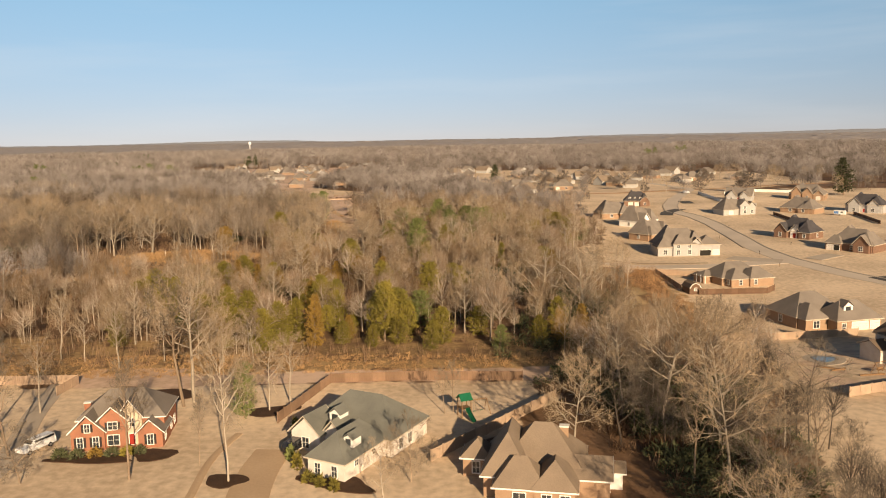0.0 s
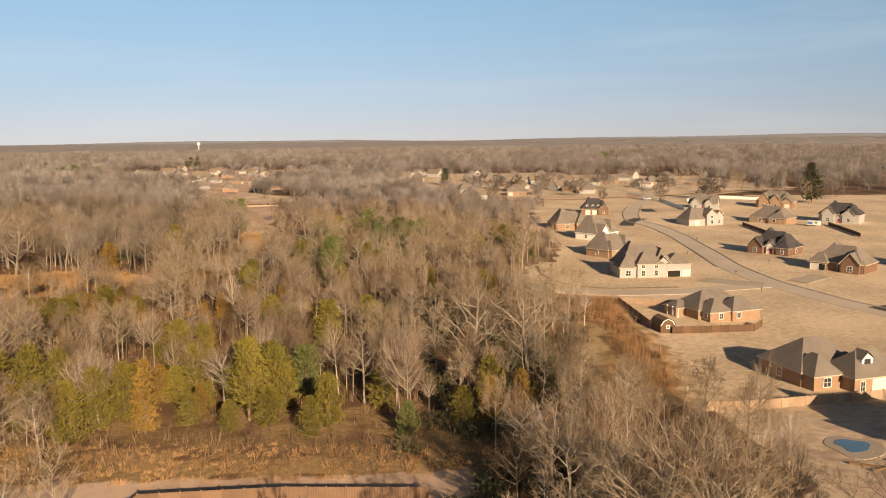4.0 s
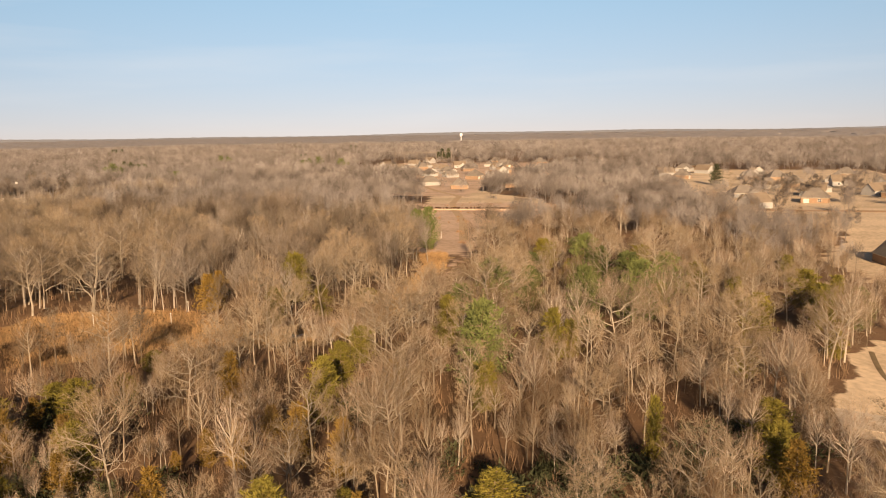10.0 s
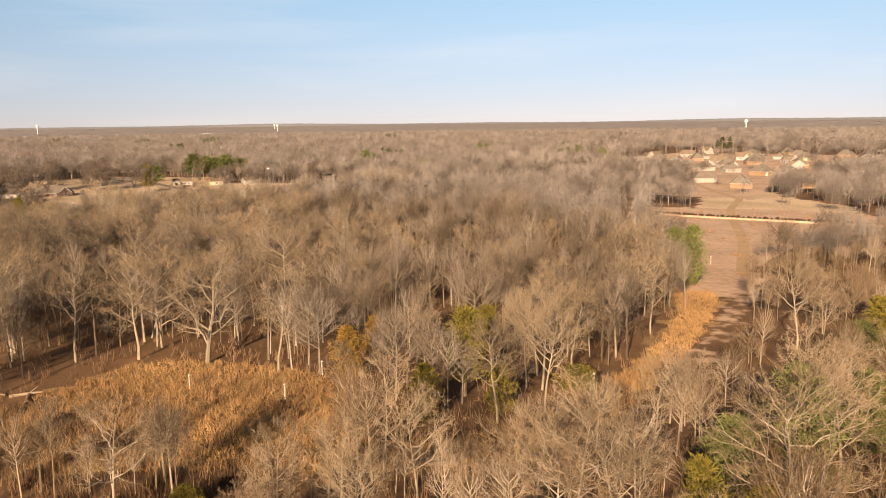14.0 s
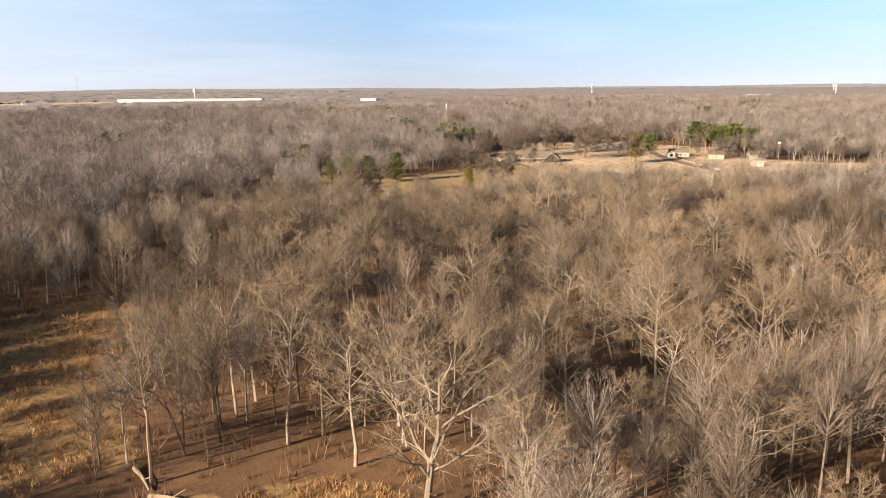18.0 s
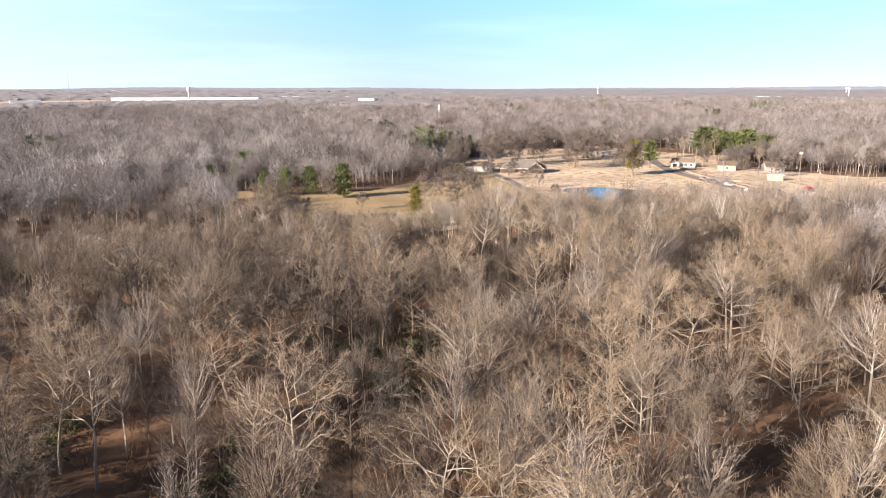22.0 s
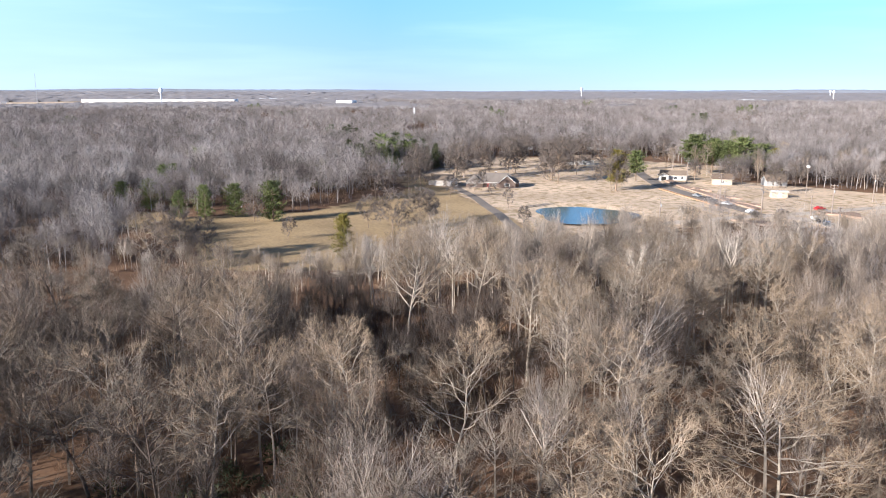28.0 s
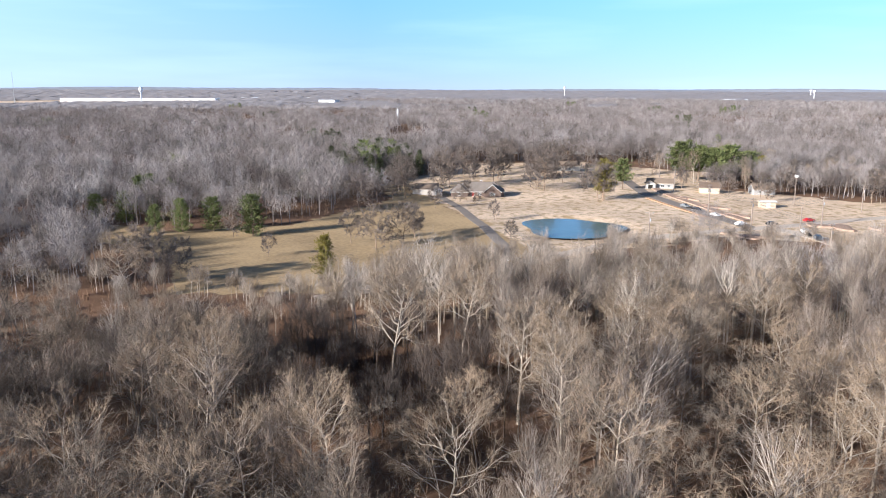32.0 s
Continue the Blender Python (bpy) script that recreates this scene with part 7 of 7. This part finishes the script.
# ---- garden shed with a gambrel roof ----
def gambrel_shed(x, y, turn):
    ob = thing("garden_shed", "brown barn-shaped garden shed with white-edged gable", "shed", x, y, None, turn)
    w, d, h = 1.9, 2.6, 2.0
    prof = [(-w, 0), (w, 0), (w, h), (w * 0.62, h + 1.0), (0, h + 1.5), (-w * 0.62, h + 1.0), (-w, h)]
    bm = bmesh.new()
    a, b = [bm.verts.new((px, -d, pz)) for px, pz in prof], [bm.verts.new((px, d, pz)) for px, pz in prof]
    bm.faces.new(a)
    bm.faces.new(b[::-1])
    for i in range(7):
        j = (i + 1) % 7
        bm.faces.new((a[i], b[i], b[j], a[j]))
    part("wall", bm, FENCE_D, ob)
    bm = bmesh.new()
    top = [(-w - 0.2, h - 0.1), (-w * 0.66, h + 1.06), (0, h + 1.6), (w * 0.66, h + 1.06), (w + 0.2, h - 0.1)]
    lines = [[bm.verts.new((px, yy, pz + o)) for px, pz in top] for yy, o in ((-d - 0.25, 0), (d + 0.25, 0), (d + 0.25, 0.1), (-d - 0.25, 0.1))]
    for k in range(4):
        for i in range(4):
            bm.faces.new((lines[k][i], lines[k][i + 1], lines[(k + 1) % 4][i + 1], lines[(k + 1) % 4][i]))
    for i in (0, 4):
        bm.faces.new([ln[i] for ln in lines])
    part("roof", bm, ROOF_B, ob)
    bm = bmesh.new()
    outer = [(px * 1.02, pz) for px, pz in prof[2:7]]
    for (ax, az), (bx, bz) in zip(outer, outer[1:]):
        vs = [bm.verts.new(p) for p in ((ax, -d - 0.06, az), (bx, -d - 0.06, bz), (bx * 0.9, -d - 0.06, bz - 0.16), (ax * 0.9, -d - 0.06, az - 0.16))]
        bm.faces.new(vs)
    bmesh.ops.remove_doubles(bm, verts=bm.verts, dist=0.001)
    bmesh.ops.solidify(bm, geom=bm.faces[:], thickness=0.04)
    part("gable_trim", bm, WHITE, ob)
    wing = (0, 0, 2 * w, 2 * d)
    opening(ob, wing, "f", 0, 1.2, 0.7, 0.7)


gambrel_shed(72, 233.6, 8)


# ---- play set ----
def play_set(x, y, turn):
    ob = thing("play_set", "wooden play set with green canopy and green slide", "play set", x, y, None, turn)
    for sx in (-0.8, 0.8):
        for sy in (-0.8, 0.8):
            part("post", boxes((sx - 0.06, sy - 0.06, 0, sx + 0.06, sy + 0.06, 3.0)), TIMBER, ob)
    part("deck", boxes((-0.85, -0.85, 1.4, 0.85, 0.85, 1.5)), TIMBER, ob)
    part("canopy", roof_mesh(bmesh.new(), 0, 0, 1.7, 1.7, 2.9, "gx", 0.9, 0.2, 0.06), GREEN_PLASTIC, ob)
    bm = bmesh.new()
    prev = None
    for i in range(9):
        t = i / 8
        yy, zz = -0.9 - 2.6 * t, 1.5 * (1 - t) ** 1.3 + 0.12
        ring = [bm.verts.new((xx, yy, zz + dz)) for xx, dz in ((-0.4, 0.25), (-0.3, 0), (0.3, 0), (0.4, 0.25))]
        if prev:
            for k in range(3):
                bm.faces.new((prev[k], prev[k + 1], ring[k + 1], ring[k]))
        prev = ring
    bmesh.ops.solidify(bm, geom=bm.faces[:], thickness=0.04)
    part("slide", bm, GREEN_PLASTIC, ob)
    part("swing_beam", tube(bmesh.new(), [(0.8, 0, 2.4), (4.0, 0, 2.4)], 0.07), TIMBER, ob)
    for s in (-1, 1):
        part("leg", tube(bmesh.new(), [(4.0, 0, 2.4), (4.2, s * 1.1, 0)], 0.06), TIMBER, ob)
    for sx in (1.8, 3.0):
        sw = part("swing_seat", boxes((sx - 0.25, -0.12, 0.5, sx + 0.25, 0.12, 0.55)), GREEN_PLASTIC, ob)
        for s in (-0.22, 0.22):
            part("rope", tube(bmesh.new(), [(sx + s, 0, 0.5), (sx + s, 0, 2.4)], 0.015, 4), WIRE, sw)


play_set(1.2, 120.1, 25)


# ---- garden swing and timbers behind the white brick house ----
swing = thing("garden_swing", "wooden garden swing frame on bare earth", "swing", 80.5, 143.2, None, 25)
for sx in (-1.6, 1.6):
    for sy in (-0.9, 0.9):
        part("leg", tube(bmesh.new(), [(sx, sy, -0.1), (sx, 0, 2.1)], 0.07, 6), TIMBER, swing)
part("beam", tube(bmesh.new(), [(-1.9, 0, 2.1), (1.9, 0, 2.1)], 0.08, 6), TIMBER, swing)
seat = part("seat", boxes((-0.9, -0.25, 0.55, 0.9, 0.25, 0.62), (-0.9, 0.22, 0.62, 0.9, 0.28, 1.05)), TIMBER, swing)
for sx in (-0.85, 0.85):
    part("rope", tube(bmesh.new(), [(sx, 0, 0.6), (sx, 0, 2.1)], 0.02, 4), WIRE, seat)
for x, y, ln, t in ((72.5, 147.2, 4.2, -30), (73.6, 145.6, 3.4, 20), (77.8, 141.2, 5.0, 8)):
    p = thing("landscape_timber", "squared garden timber edging bare earth", "timber", x, y, None, t, "landscape timbers")
    part("beam", boxes((-ln / 2, -0.14, -0.05, ln / 2, 0.14, 0.28)), TIMBER, p)


# ---- vehicles ----
def vehicle(label, x, y, turn, paint, kind="sedan", z=None):
    """A parked vehicle, its nose along +x of its own."""
    ob = thing({"sedan": "car", "suv": "suv", "pickup": "pickup_truck"}[kind], label, "truck" if kind == "pickup" else "car", x, y, (g(x, y) + 0.12) if z is None else z, turn, "vehicles")
    side = {"sedan": [(-2.2, 0.35), (2.2, 0.35), (2.25, 0.65), (2.1, 0.82), (1.0, 0.95), (0.35, 1.42), (-0.9, 1.45), (-1.6, 1.0), (-2.2, 0.95)],
            "suv": [(-2.3, 0.4), (2.3, 0.4), (2.35, 0.8), (2.2, 1.0), (1.15, 1.1), (0.55, 1.7), (-2.0, 1.75), (-2.3, 1.1)],
            "pickup": [(-2.8, 0.5), (2.7, 0.5), (2.75, 0.95), (2.6, 1.1), (1.4, 1.2), (0.8, 1.85), (-0.6, 1.88), (-0.75, 1.9), (-2.7, 1.85), (-2.8, 1.2)]}[kind]
    bm = bmesh.new()
    rows = []
    for yy, k in ((-0.9, 1), (-0.86, 1), (0.86, 1), (0.9, 1)):
        rows.append([bm.verts.new((px, yy * (0.82 if pz > 1.25 else 1.0), pz - (0.04 if abs(yy) == 0.9 else 0))) for px, pz in side])
    n = len(side)
    for r0, r1 in zip(rows, rows[1:]):
        for i in range(n):
            j = (i + 1) % n
            bm.faces.new((r0[i], r1[i], r1[j], r0[j]))
    bm.faces.new(rows[0])
    bm.faces.new(rows[-1][::-1])
    body = part("body", bm, paint, ob)
    tops = [p for p in side if p[1] > 1.25]
    x0, x1, zt = min(p[0] for p in tops), max(p[0] for p in tops), tops[0][1]
    for s in (-1, 1):
        part("side_window", boxes((x0 + 0.15, s * 0.79 - 0.03, zt - 0.42, x1 - 0.05, s * 0.79 + 0.03, zt - 0.1)), PANE, body)
    bm = bmesh.new()
    f = [bm.verts.new(p) for p in ((x1 + 0.55, -0.75, zt - 0.42), (x1 + 0.55, 0.75, zt - 0.42), (x1 + 0.1, 0.66, zt - 0.02), (x1 + 0.1, -0.66, zt - 0.02))]
    bm.faces.new(f)
    bmesh.ops.solidify(bm, geom=bm.faces[:], thickness=-0.04)
    part("windscreen", bm, PANE, body)
    wheel_x = (-1.75, 1.75) if kind == "pickup" else (-1.35, 1.4)
    for wx in wheel_x:
        for s in (-1, 1):
            w = part("wheel", tube(bmesh.new(), [(wx, s * 0.72, 0.34), (wx, s * 0.93, 0.34)], 0.34, 14), TYRE, ob)
            part("rim", tube(bmesh.new(), [(wx, s * 0.9, 0.34), (wx, s * 0.945, 0.34)], 0.2, 10), STEEL, w)
    nose = max(p[0] for p in side)
    for s in (-1, 1):
        part("headlight", boxes((nose - 0.1, s * 0.68 - 0.16, 0.66, nose + 0.02, s * 0.68 + 0.16, 0.8)), GARAGE, ob)
    return ob


vehicle("white pickup truck with a bed cover on the drive", -61.9, 107.4, -112, CAR_WHITE, "pickup")
vehicle("black car parked by the garage court", -23.6, 107.0, 70, CAR_BLACK, "suv")
for label, x, y, turn, paint, kind in (
        ("white car waiting at the junction", -405.7, 547.7, 100, CAR_WHITE, "sedan"), ("black car at the junction", -402.9, 559.3, 95, CAR_BLACK, "sedan"), ("red car on the country road", -406.0, 578.9, 95, CAR_RED, "sedan"),
        ("grey car on the crossroad", -449.5, 552.8, 5, CAR_GREY, "sedan"), ("white car on the crossroad", -426.0, 551.2, 5, CAR_WHITE, "sedan"), ("dark car on the crossroad", -440.3, 552.3, 5, CAR_BLACK, "sedan"),
        ("white van parked by the junction", -384.2, 558.0, 150, CAR_WHITE, "pickup"), ("grey car by the junction", -373.0, 553.5, 150, CAR_GREY, "suv"), ("black pickup by the junction", -379.5, 556.0, 150, CAR_BLACK, "pickup"),
        ("white car far along the street", 140, 598, 10, CAR_WHITE, "suv"), ("white truck far along the street", 178, 600, 10, CAR_WHITE, "pickup")):
    vehicle(label, x, y, turn, paint, kind)

# camper trailer
cam_per = thing("camper_trailer", "white camper trailer with a blue side in a back yard", "trailer", 218.5, 443, None, -42)
part("body", boxes((-3, -1.1, 0.6, 3, 1.1, 2.9)), WHITE, cam_per)
part("side_stripe", boxes((-2.9, -1.13, 1.0, -0.4, -1.1, 2.4)), BLUE, cam_per)
part("window", boxes((0.6, -1.13, 1.6, 1.8, -1.1, 2.3)), PANE, cam_per)
for s in (-1, 1):
    part("wheel", tube(bmesh.new(), [(0, s * 0.95, 0.35), (0, s * 1.12, 0.35)], 0.35, 12), TYRE, cam_per)


# ---- poles and wires ----
def utility_pole(x, y, h=11.5, turn=0, arms=1, label="weathered wooden utility pole with a crossarm"):
    ob = thing("utility_pole", label, "pole", x, y, None, turn, "utility poles")
    part("pole", tube(bmesh.new(), [(0, 0, -0.5), (0, 0, h)], [0.25, 0.16], 8), POLE, ob)
    for i in range(arms):
        zz = h - 0.5 - i * 1.1
        arm = part("crossarm", boxes((-1.3, -0.06, zz, 1.3, 0.06, zz + 0.13)), POLE, ob)
        for sx in (-1.15, 0, 1.15):
            part("insulator", tube(bmesh.new(), [(sx, 0, zz + 0.12), (sx, 0, zz + 0.38)], [0.06, 0.03], 6), STEEL, arm)
    if arms:
        part("transformer", tube(bmesh.new(), [(0.32, 0, h - 3.2), (0.32, 0, h - 2.2)], 0.24, 8), STEEL, ob)
    return ob


LINE = [(-540, 596), (-495.3, 576.6), (-429.1, 549.9), (-391.0, 540.7), (-340, 528)]
LINE_B = [(-391.0, 540.7), (-394.4, 574.3), (-417.9, 615.6), (-425, 680)]
for p in LINE:
    utility_pole(*p, 12.5, 110, 2)
for p in LINE_B[1:]:
    utility_pole(*p, 11.5, 20, 2)
utility_pole(-381.0, 493.7, 11, 60, 1)
utility_pole(-392.3, 563.0, 8, 0, 0, "short bare wooden pole beside the junction")
for line, hh in ((LINE, (12.1, 11.0)), (LINE_B, (11.1, 10.0))):
    for (ax, ay), (bx, by) in zip(line, line[1:]):
        for h in hh:
            for off in (-1.1, 1.1):
                d = Vector((bx - ax, by - ay, 0)).normalized()
                o = Vector((d.y, -d.x, 0)) * off
                pts = [Vector((ax, ay, g(ax, ay) + h)).lerp(Vector((bx, by, g(bx, by) + h)), i / 8) + o - Vector((0, 0, 1.1 * (1 - (i / 4 - 1) ** 2))) for i in range(9)]
                me = bpy.data.meshes.new("power_line")
                bm = tube(bmesh.new(), pts, 0.035, 4)
                bm.to_mesh(me)
                bm.free()
                me.materials.append(WIRE)
                tagged(new("power_line", me), "thin dark overhead wire between utility poles", "wire", "overhead wires")
flood = thing("flood_light", "tall pole with a white flood light head", "lamp", -439.5, 600.4)
part("pole", tube(bmesh.new(), [(0, 0, -0.4), (0, 0, 13)], [0.2, 0.12], 8), POLE, flood)
part("head", boxes((-0.7, -0.4, 12.8, 0.7, 0.4, 13.6), (-0.9, -0.15, 12.7, 0.9, 0.15, 12.9)), WHITE, flood)
for x, y, h in MASTS:
    m = thing("tall_mast", "tall thin grey transmission pole above the plots", "pole", x, y, None, 20, "transmission poles")
    part("pole", tube(bmesh.new(), [(0, 0, -0.5), (0, 0, h)], [0.35, 0.16], 8), POLE, m)
    part("crossarm", boxes((-2.2, -0.1, h - 2.0, 2.2, 0.1, h - 1.7)), POLE, m)
for x, y in ((121.6, 308.8), (117.7, 280.1), (121.6, 356.7), (141, 400), (143, 330)):
    p = thing("mailbox_post", "small dark mailbox on a post by the street", "mailbox", x, y)
    part("post", boxes((-0.05, -0.05, -0.2, 0.05, 0.05, 1.1)), TIMBER, p)
    part("box", boxes((-0.12, -0.26, 1.1, 0.12, 0.26, 1.36)), SHUTTER, p)
p = thing("road_sign", "small white board on posts by the driveway mouth", "sign", -369.2, 439.1, None, 60)
part("board", boxes((-1.4, -0.05, 0.5, 1.4, 0.05, 1.3)), WHITE, p)
for sx in (-1.2, 1.2):
    part("post", boxes((sx - 0.06, -0.06, -0.3, sx + 0.06, 0.06, 1.4)), TIMBER, p)


# ---- far landmarks ----
def water_tower(x, y, h, r, label):
    ob = thing("water_tower", label, "water tower", x, y, None, 0, "water towers")
    bm = bmesh.new()
    rings = []
    for k, z in ((0.42, 0), (0.3, h * 0.1), (0.26, h * 0.62), (0.5, h * 0.7), (0.95, h * 0.77), (1.0, h * 0.84), (0.9, h * 0.92), (0.55, h * 0.98), (0.1, h)):
        rings.append([bm.verts.new((r * k * math.cos(i * math.tau / 16), r * k * math.sin(i * math.tau / 16), z)) for i in range(16)])
    for r0, r1 in zip(rings, rings[1:]):
        for i in range(16):
            bm.faces.new((r0[i], r0[(i + 1) % 16], r1[(i + 1) % 16], r1[i]))
    bm.faces.new(rings[-1])
    part("tank", bm, TOWER_WHITE, ob)
    part("access_pipe", tube(bmesh.new(), [(r * 0.3, 0, 0), (r * 0.3, 0, h * 0.65)], 0.4, 6), STEEL, ob)


for x, y, h, r in TOWERS:
    water_tower(x, y, h, r, "white water tower above the far woods")
silo = thing("silo", "slim white tower rising from the bare woods", "silo", -1208, 606)
part("shaft", tube(bmesh.new(), [(0, 0, 0), (0, 0, 20), (0, 0, 21.2)], [1.1, 1.1, 0.5], 12), TOWER_WHITE, silo)
mast = thing("radio_mast", "thin grey radio mast on the horizon", "mast", -2560, -140)
part("mast", tube(bmesh.new(), [(0, 0, 0), (0, 0, 85)], [0.9, 0.4], 4), STEEL, mast)


def warehouse(x0, y0, x1, y1, depth, h, label):
    ln = math.hypot(x1 - x0, y1 - y0)
    ob = thing("warehouse", label, "warehouse", (x0 + x1) / 2, (y0 + y1) / 2, None, math.degrees(math.atan2(y1 - y0, x1 - x0)), "far warehouses")
    part("wall", boxes((-ln / 2, -depth / 2, -2, ln / 2, depth / 2, h)), WHITE, ob)
    part("roof", boxes((-ln / 2 - 1, -depth / 2 - 1, h, ln / 2 + 1, depth / 2 + 1, h + 1)), TOWER_WHITE, ob)
    n = max(3, int(ln / 40))
    for i in range(n):
        u = -ln / 2 + ln * (i + 0.5) / n
        part("dock_door", boxes((u - 4, -depth / 2 - 0.4, 0, u + 4, -depth / 2, h * 0.5)), GARAGE, ob)


for w in WAREHOUSES:
    warehouse(*w)


def gantry(x, y, turn, h):
    ob = thing("substation_gantry", "grey steel lattice gantry of a substation", "gantry", x, y, None, turn, "substation gantries")
    for sx in (-6, 6):
        leg = part("leg", tube(bmesh.new(), [(sx - 1, 0, 0), (sx, 0, h)], 0.16, 4), POLE, ob)
        part("brace", tube(bmesh.new(), [(sx + 1, 0, 0), (sx, 0, h)], 0.16, 4), POLE, leg)
    part("beam", boxes((-7, -0.4, h - 1.2, 7, 0.4, h - 0.7)), POLE, ob)


for i, (x, y) in enumerate(((-301, 1063), (-290, 1068), (-279, 1072), (-267, 1098), (-314, 1056))):
    gantry(x, y, 20 + 5 * i, 21)

# ---- small things in the clearing ----
for x, y in ((-113.6, 300.6), (-96.8, 306.8), (-58.3, 341), (-78.8, 464.3), (-100.6, 319.0)):
    p = thing("survey_stake", "white survey stake in the dry grass", "stake", x, y, None, 0, "survey stakes")
    part("stake", boxes((-0.055, -0.055, -0.2, 0.055, 0.055, 2.3)), WHITE, p)
    part("cap", boxes((-0.12, -0.12, 2.4, 0.12, 0.12, 2.6)), WHITE, p)
r = random.Random(8)
for x, y in ((-61.5, 302.2), (-60.3, 303.0), (-62.4, 301.4), (-43.7, 290.5), (37.1, 179.2), (38.6, 179.8)):
    me = bpy.data.meshes.new("rubble_block")
    bm = bmesh.new()
    box(bm, -1.0, -0.6, -0.2, 1.0, 0.6, 0.5)
    bmesh.ops.subdivide_edges(bm, edges=bm.edges[:], cuts=2)
    for v in bm.verts:
        v.co += Vector((r.uniform(-0.15, 0.15), r.uniform(-0.15, 0.15), r.uniform(-0.12, 0.18)))
    bm.to_mesh(me)
    bm.free()
    me.materials.append(DRIVE)
    ob = new("rubble_block", me)
    ob.matrix_world = pose(x, y, g(x, y) + 0.1, r.uniform(-10, 10), r.uniform(-10, 10), r.uniform(0, 180))
    tagged(ob, "pale broken concrete block dumped in the grass", "rubble", "rubble blocks")
for x, y, ln, t in ((-139.8, 279.6, 7, 20), (-130.3, 281, 8, -35), (-134, 283, 5, 60), (-250, 345, 9, 30), (-236, 352, 8, -20)):
    ob = new("fallen_log")
    ob.matrix_world = pose(x, y, g(x, y) + 0.25, 0, 0, t)
    tagged(ob, "bleached fallen trunk lying among dry grass", "log", "fallen logs")
    part("trunk", tube(bmesh.new(), [(-ln / 2, 0, 0), (0, 0.2, 0.05), (ln / 2, 0, 0.1)], [0.3, 0.24, 0.12], 7), LOG, ob)
    part("branch", tube(bmesh.new(), [(0.5, 0.1, 0.1), (1.8, 0.9, 0.9)], [0.1, 0.04], 5), LOG, ob)
# stones along the berm
me_stone = None
bm = bmesh.new()
for i in range(150):
    t = i / 149
    x, y = -174 + 150 * t, 581 - 3 * t + 12 * max(0, t - 0.65)
    x, y = x + r.uniform(-0.6, 0.6), y + r.uniform(-0.6, 0.6)
    s = r.uniform(0.3, 0.7)
    bmesh.ops.create_icosphere(bm, subdivisions=1, radius=s, matrix=Matrix.Translation((x, y, g(x, y) + 1.1 + s * 0.4)) @ Matrix.Diagonal((1.3, 1, 0.9, 1)))
me_stone = bpy.data.meshes.new("berm_stones")
bm.to_mesh(me_stone)
bm.free()
me_stone.materials.append(MULCH)
tagged(new("berm_stones", me_stone), "dark scrub clumps dotted along the berm", "scrub", kind="stuff")


# ---- shrubs by the houses ----
def shrub(label, x, y, h, w, material, seed):
    rr = np.random.default_rng(seed)
    n = 260
    d = rr.normal(size=(n, 3))
    d /= np.linalg.norm(d, axis=1, keepdims=True)
    d[:, 2] = np.abs(d[:, 2])
    b = d * np.array([w, w, h]) * rr.uniform(0.55, 0.95, (n, 1))
    v, f = slivers(b, d * 0.4 + rr.normal(0, 0.15, (n, 3)), np.full(n, 0.28), rr)
    ob = thing("shrub", label, "shrub", x, y, None, 0, "garden shrubs")
    me = mesh_of("foliage", v, f, material)
    c = new("foliage", me)
    c.parent = ob
    part("stem", tube(bmesh.new(), [(0, 0, -0.1), (0, 0, h * 0.7)], [0.08, 0.03], 5), BARK_DARK, ob)


for i, (x, y, h, w, m, lb) in enumerate(((-22.1, 100.6, 2.6, 0.6, NEEDLE_Y, "upright golden-green conifer by the white house"), (-19.8, 96.5, 1.6, 0.7, NEEDLE_Y, "clipped golden shrub in the mulch bed"), (-18.0, 95.1, 1.5, 0.6, NEEDLE_Y, "clipped golden shrub in the mulch bed"),
                                      (-16.0, 93.6, 1.9, 0.6, NEEDLE_Y, "upright golden shrub at the house corner"), (-24.9, 113.5, 2.6, 0.6, NEEDLE_Y, "upright golden-green conifer by the white house"), (-23.6, 103.5, 2.2, 0.5, NEEDLE_G, "upright green conifer by the court"),
                                      (-57.0, 104.6, 1.3, 1.1, NEEDLE_D, "dark clipped shrub before the brick house"), (-54.6, 104.6, 1.2, 1.1, NEEDLE_D, "dark clipped shrub before the brick house"), (-52.0, 104.9, 1.3, 1.0, NEEDLE_R, "rusty shrub before the brick house"),
                                      (-49.8, 105.2, 1.2, 1.0, NEEDLE_D, "dark clipped shrub before the brick house"), (-47.6, 105.4, 1.4, 0.9, NEEDLE_Y, "bright yellow shrub before the brick house"), (-46.2, 106.0, 1.1, 0.9, NEEDLE_D, "dark clipped shrub before the brick house"))):
    shrub(lb, x, y, h, w, m, 100 + i)
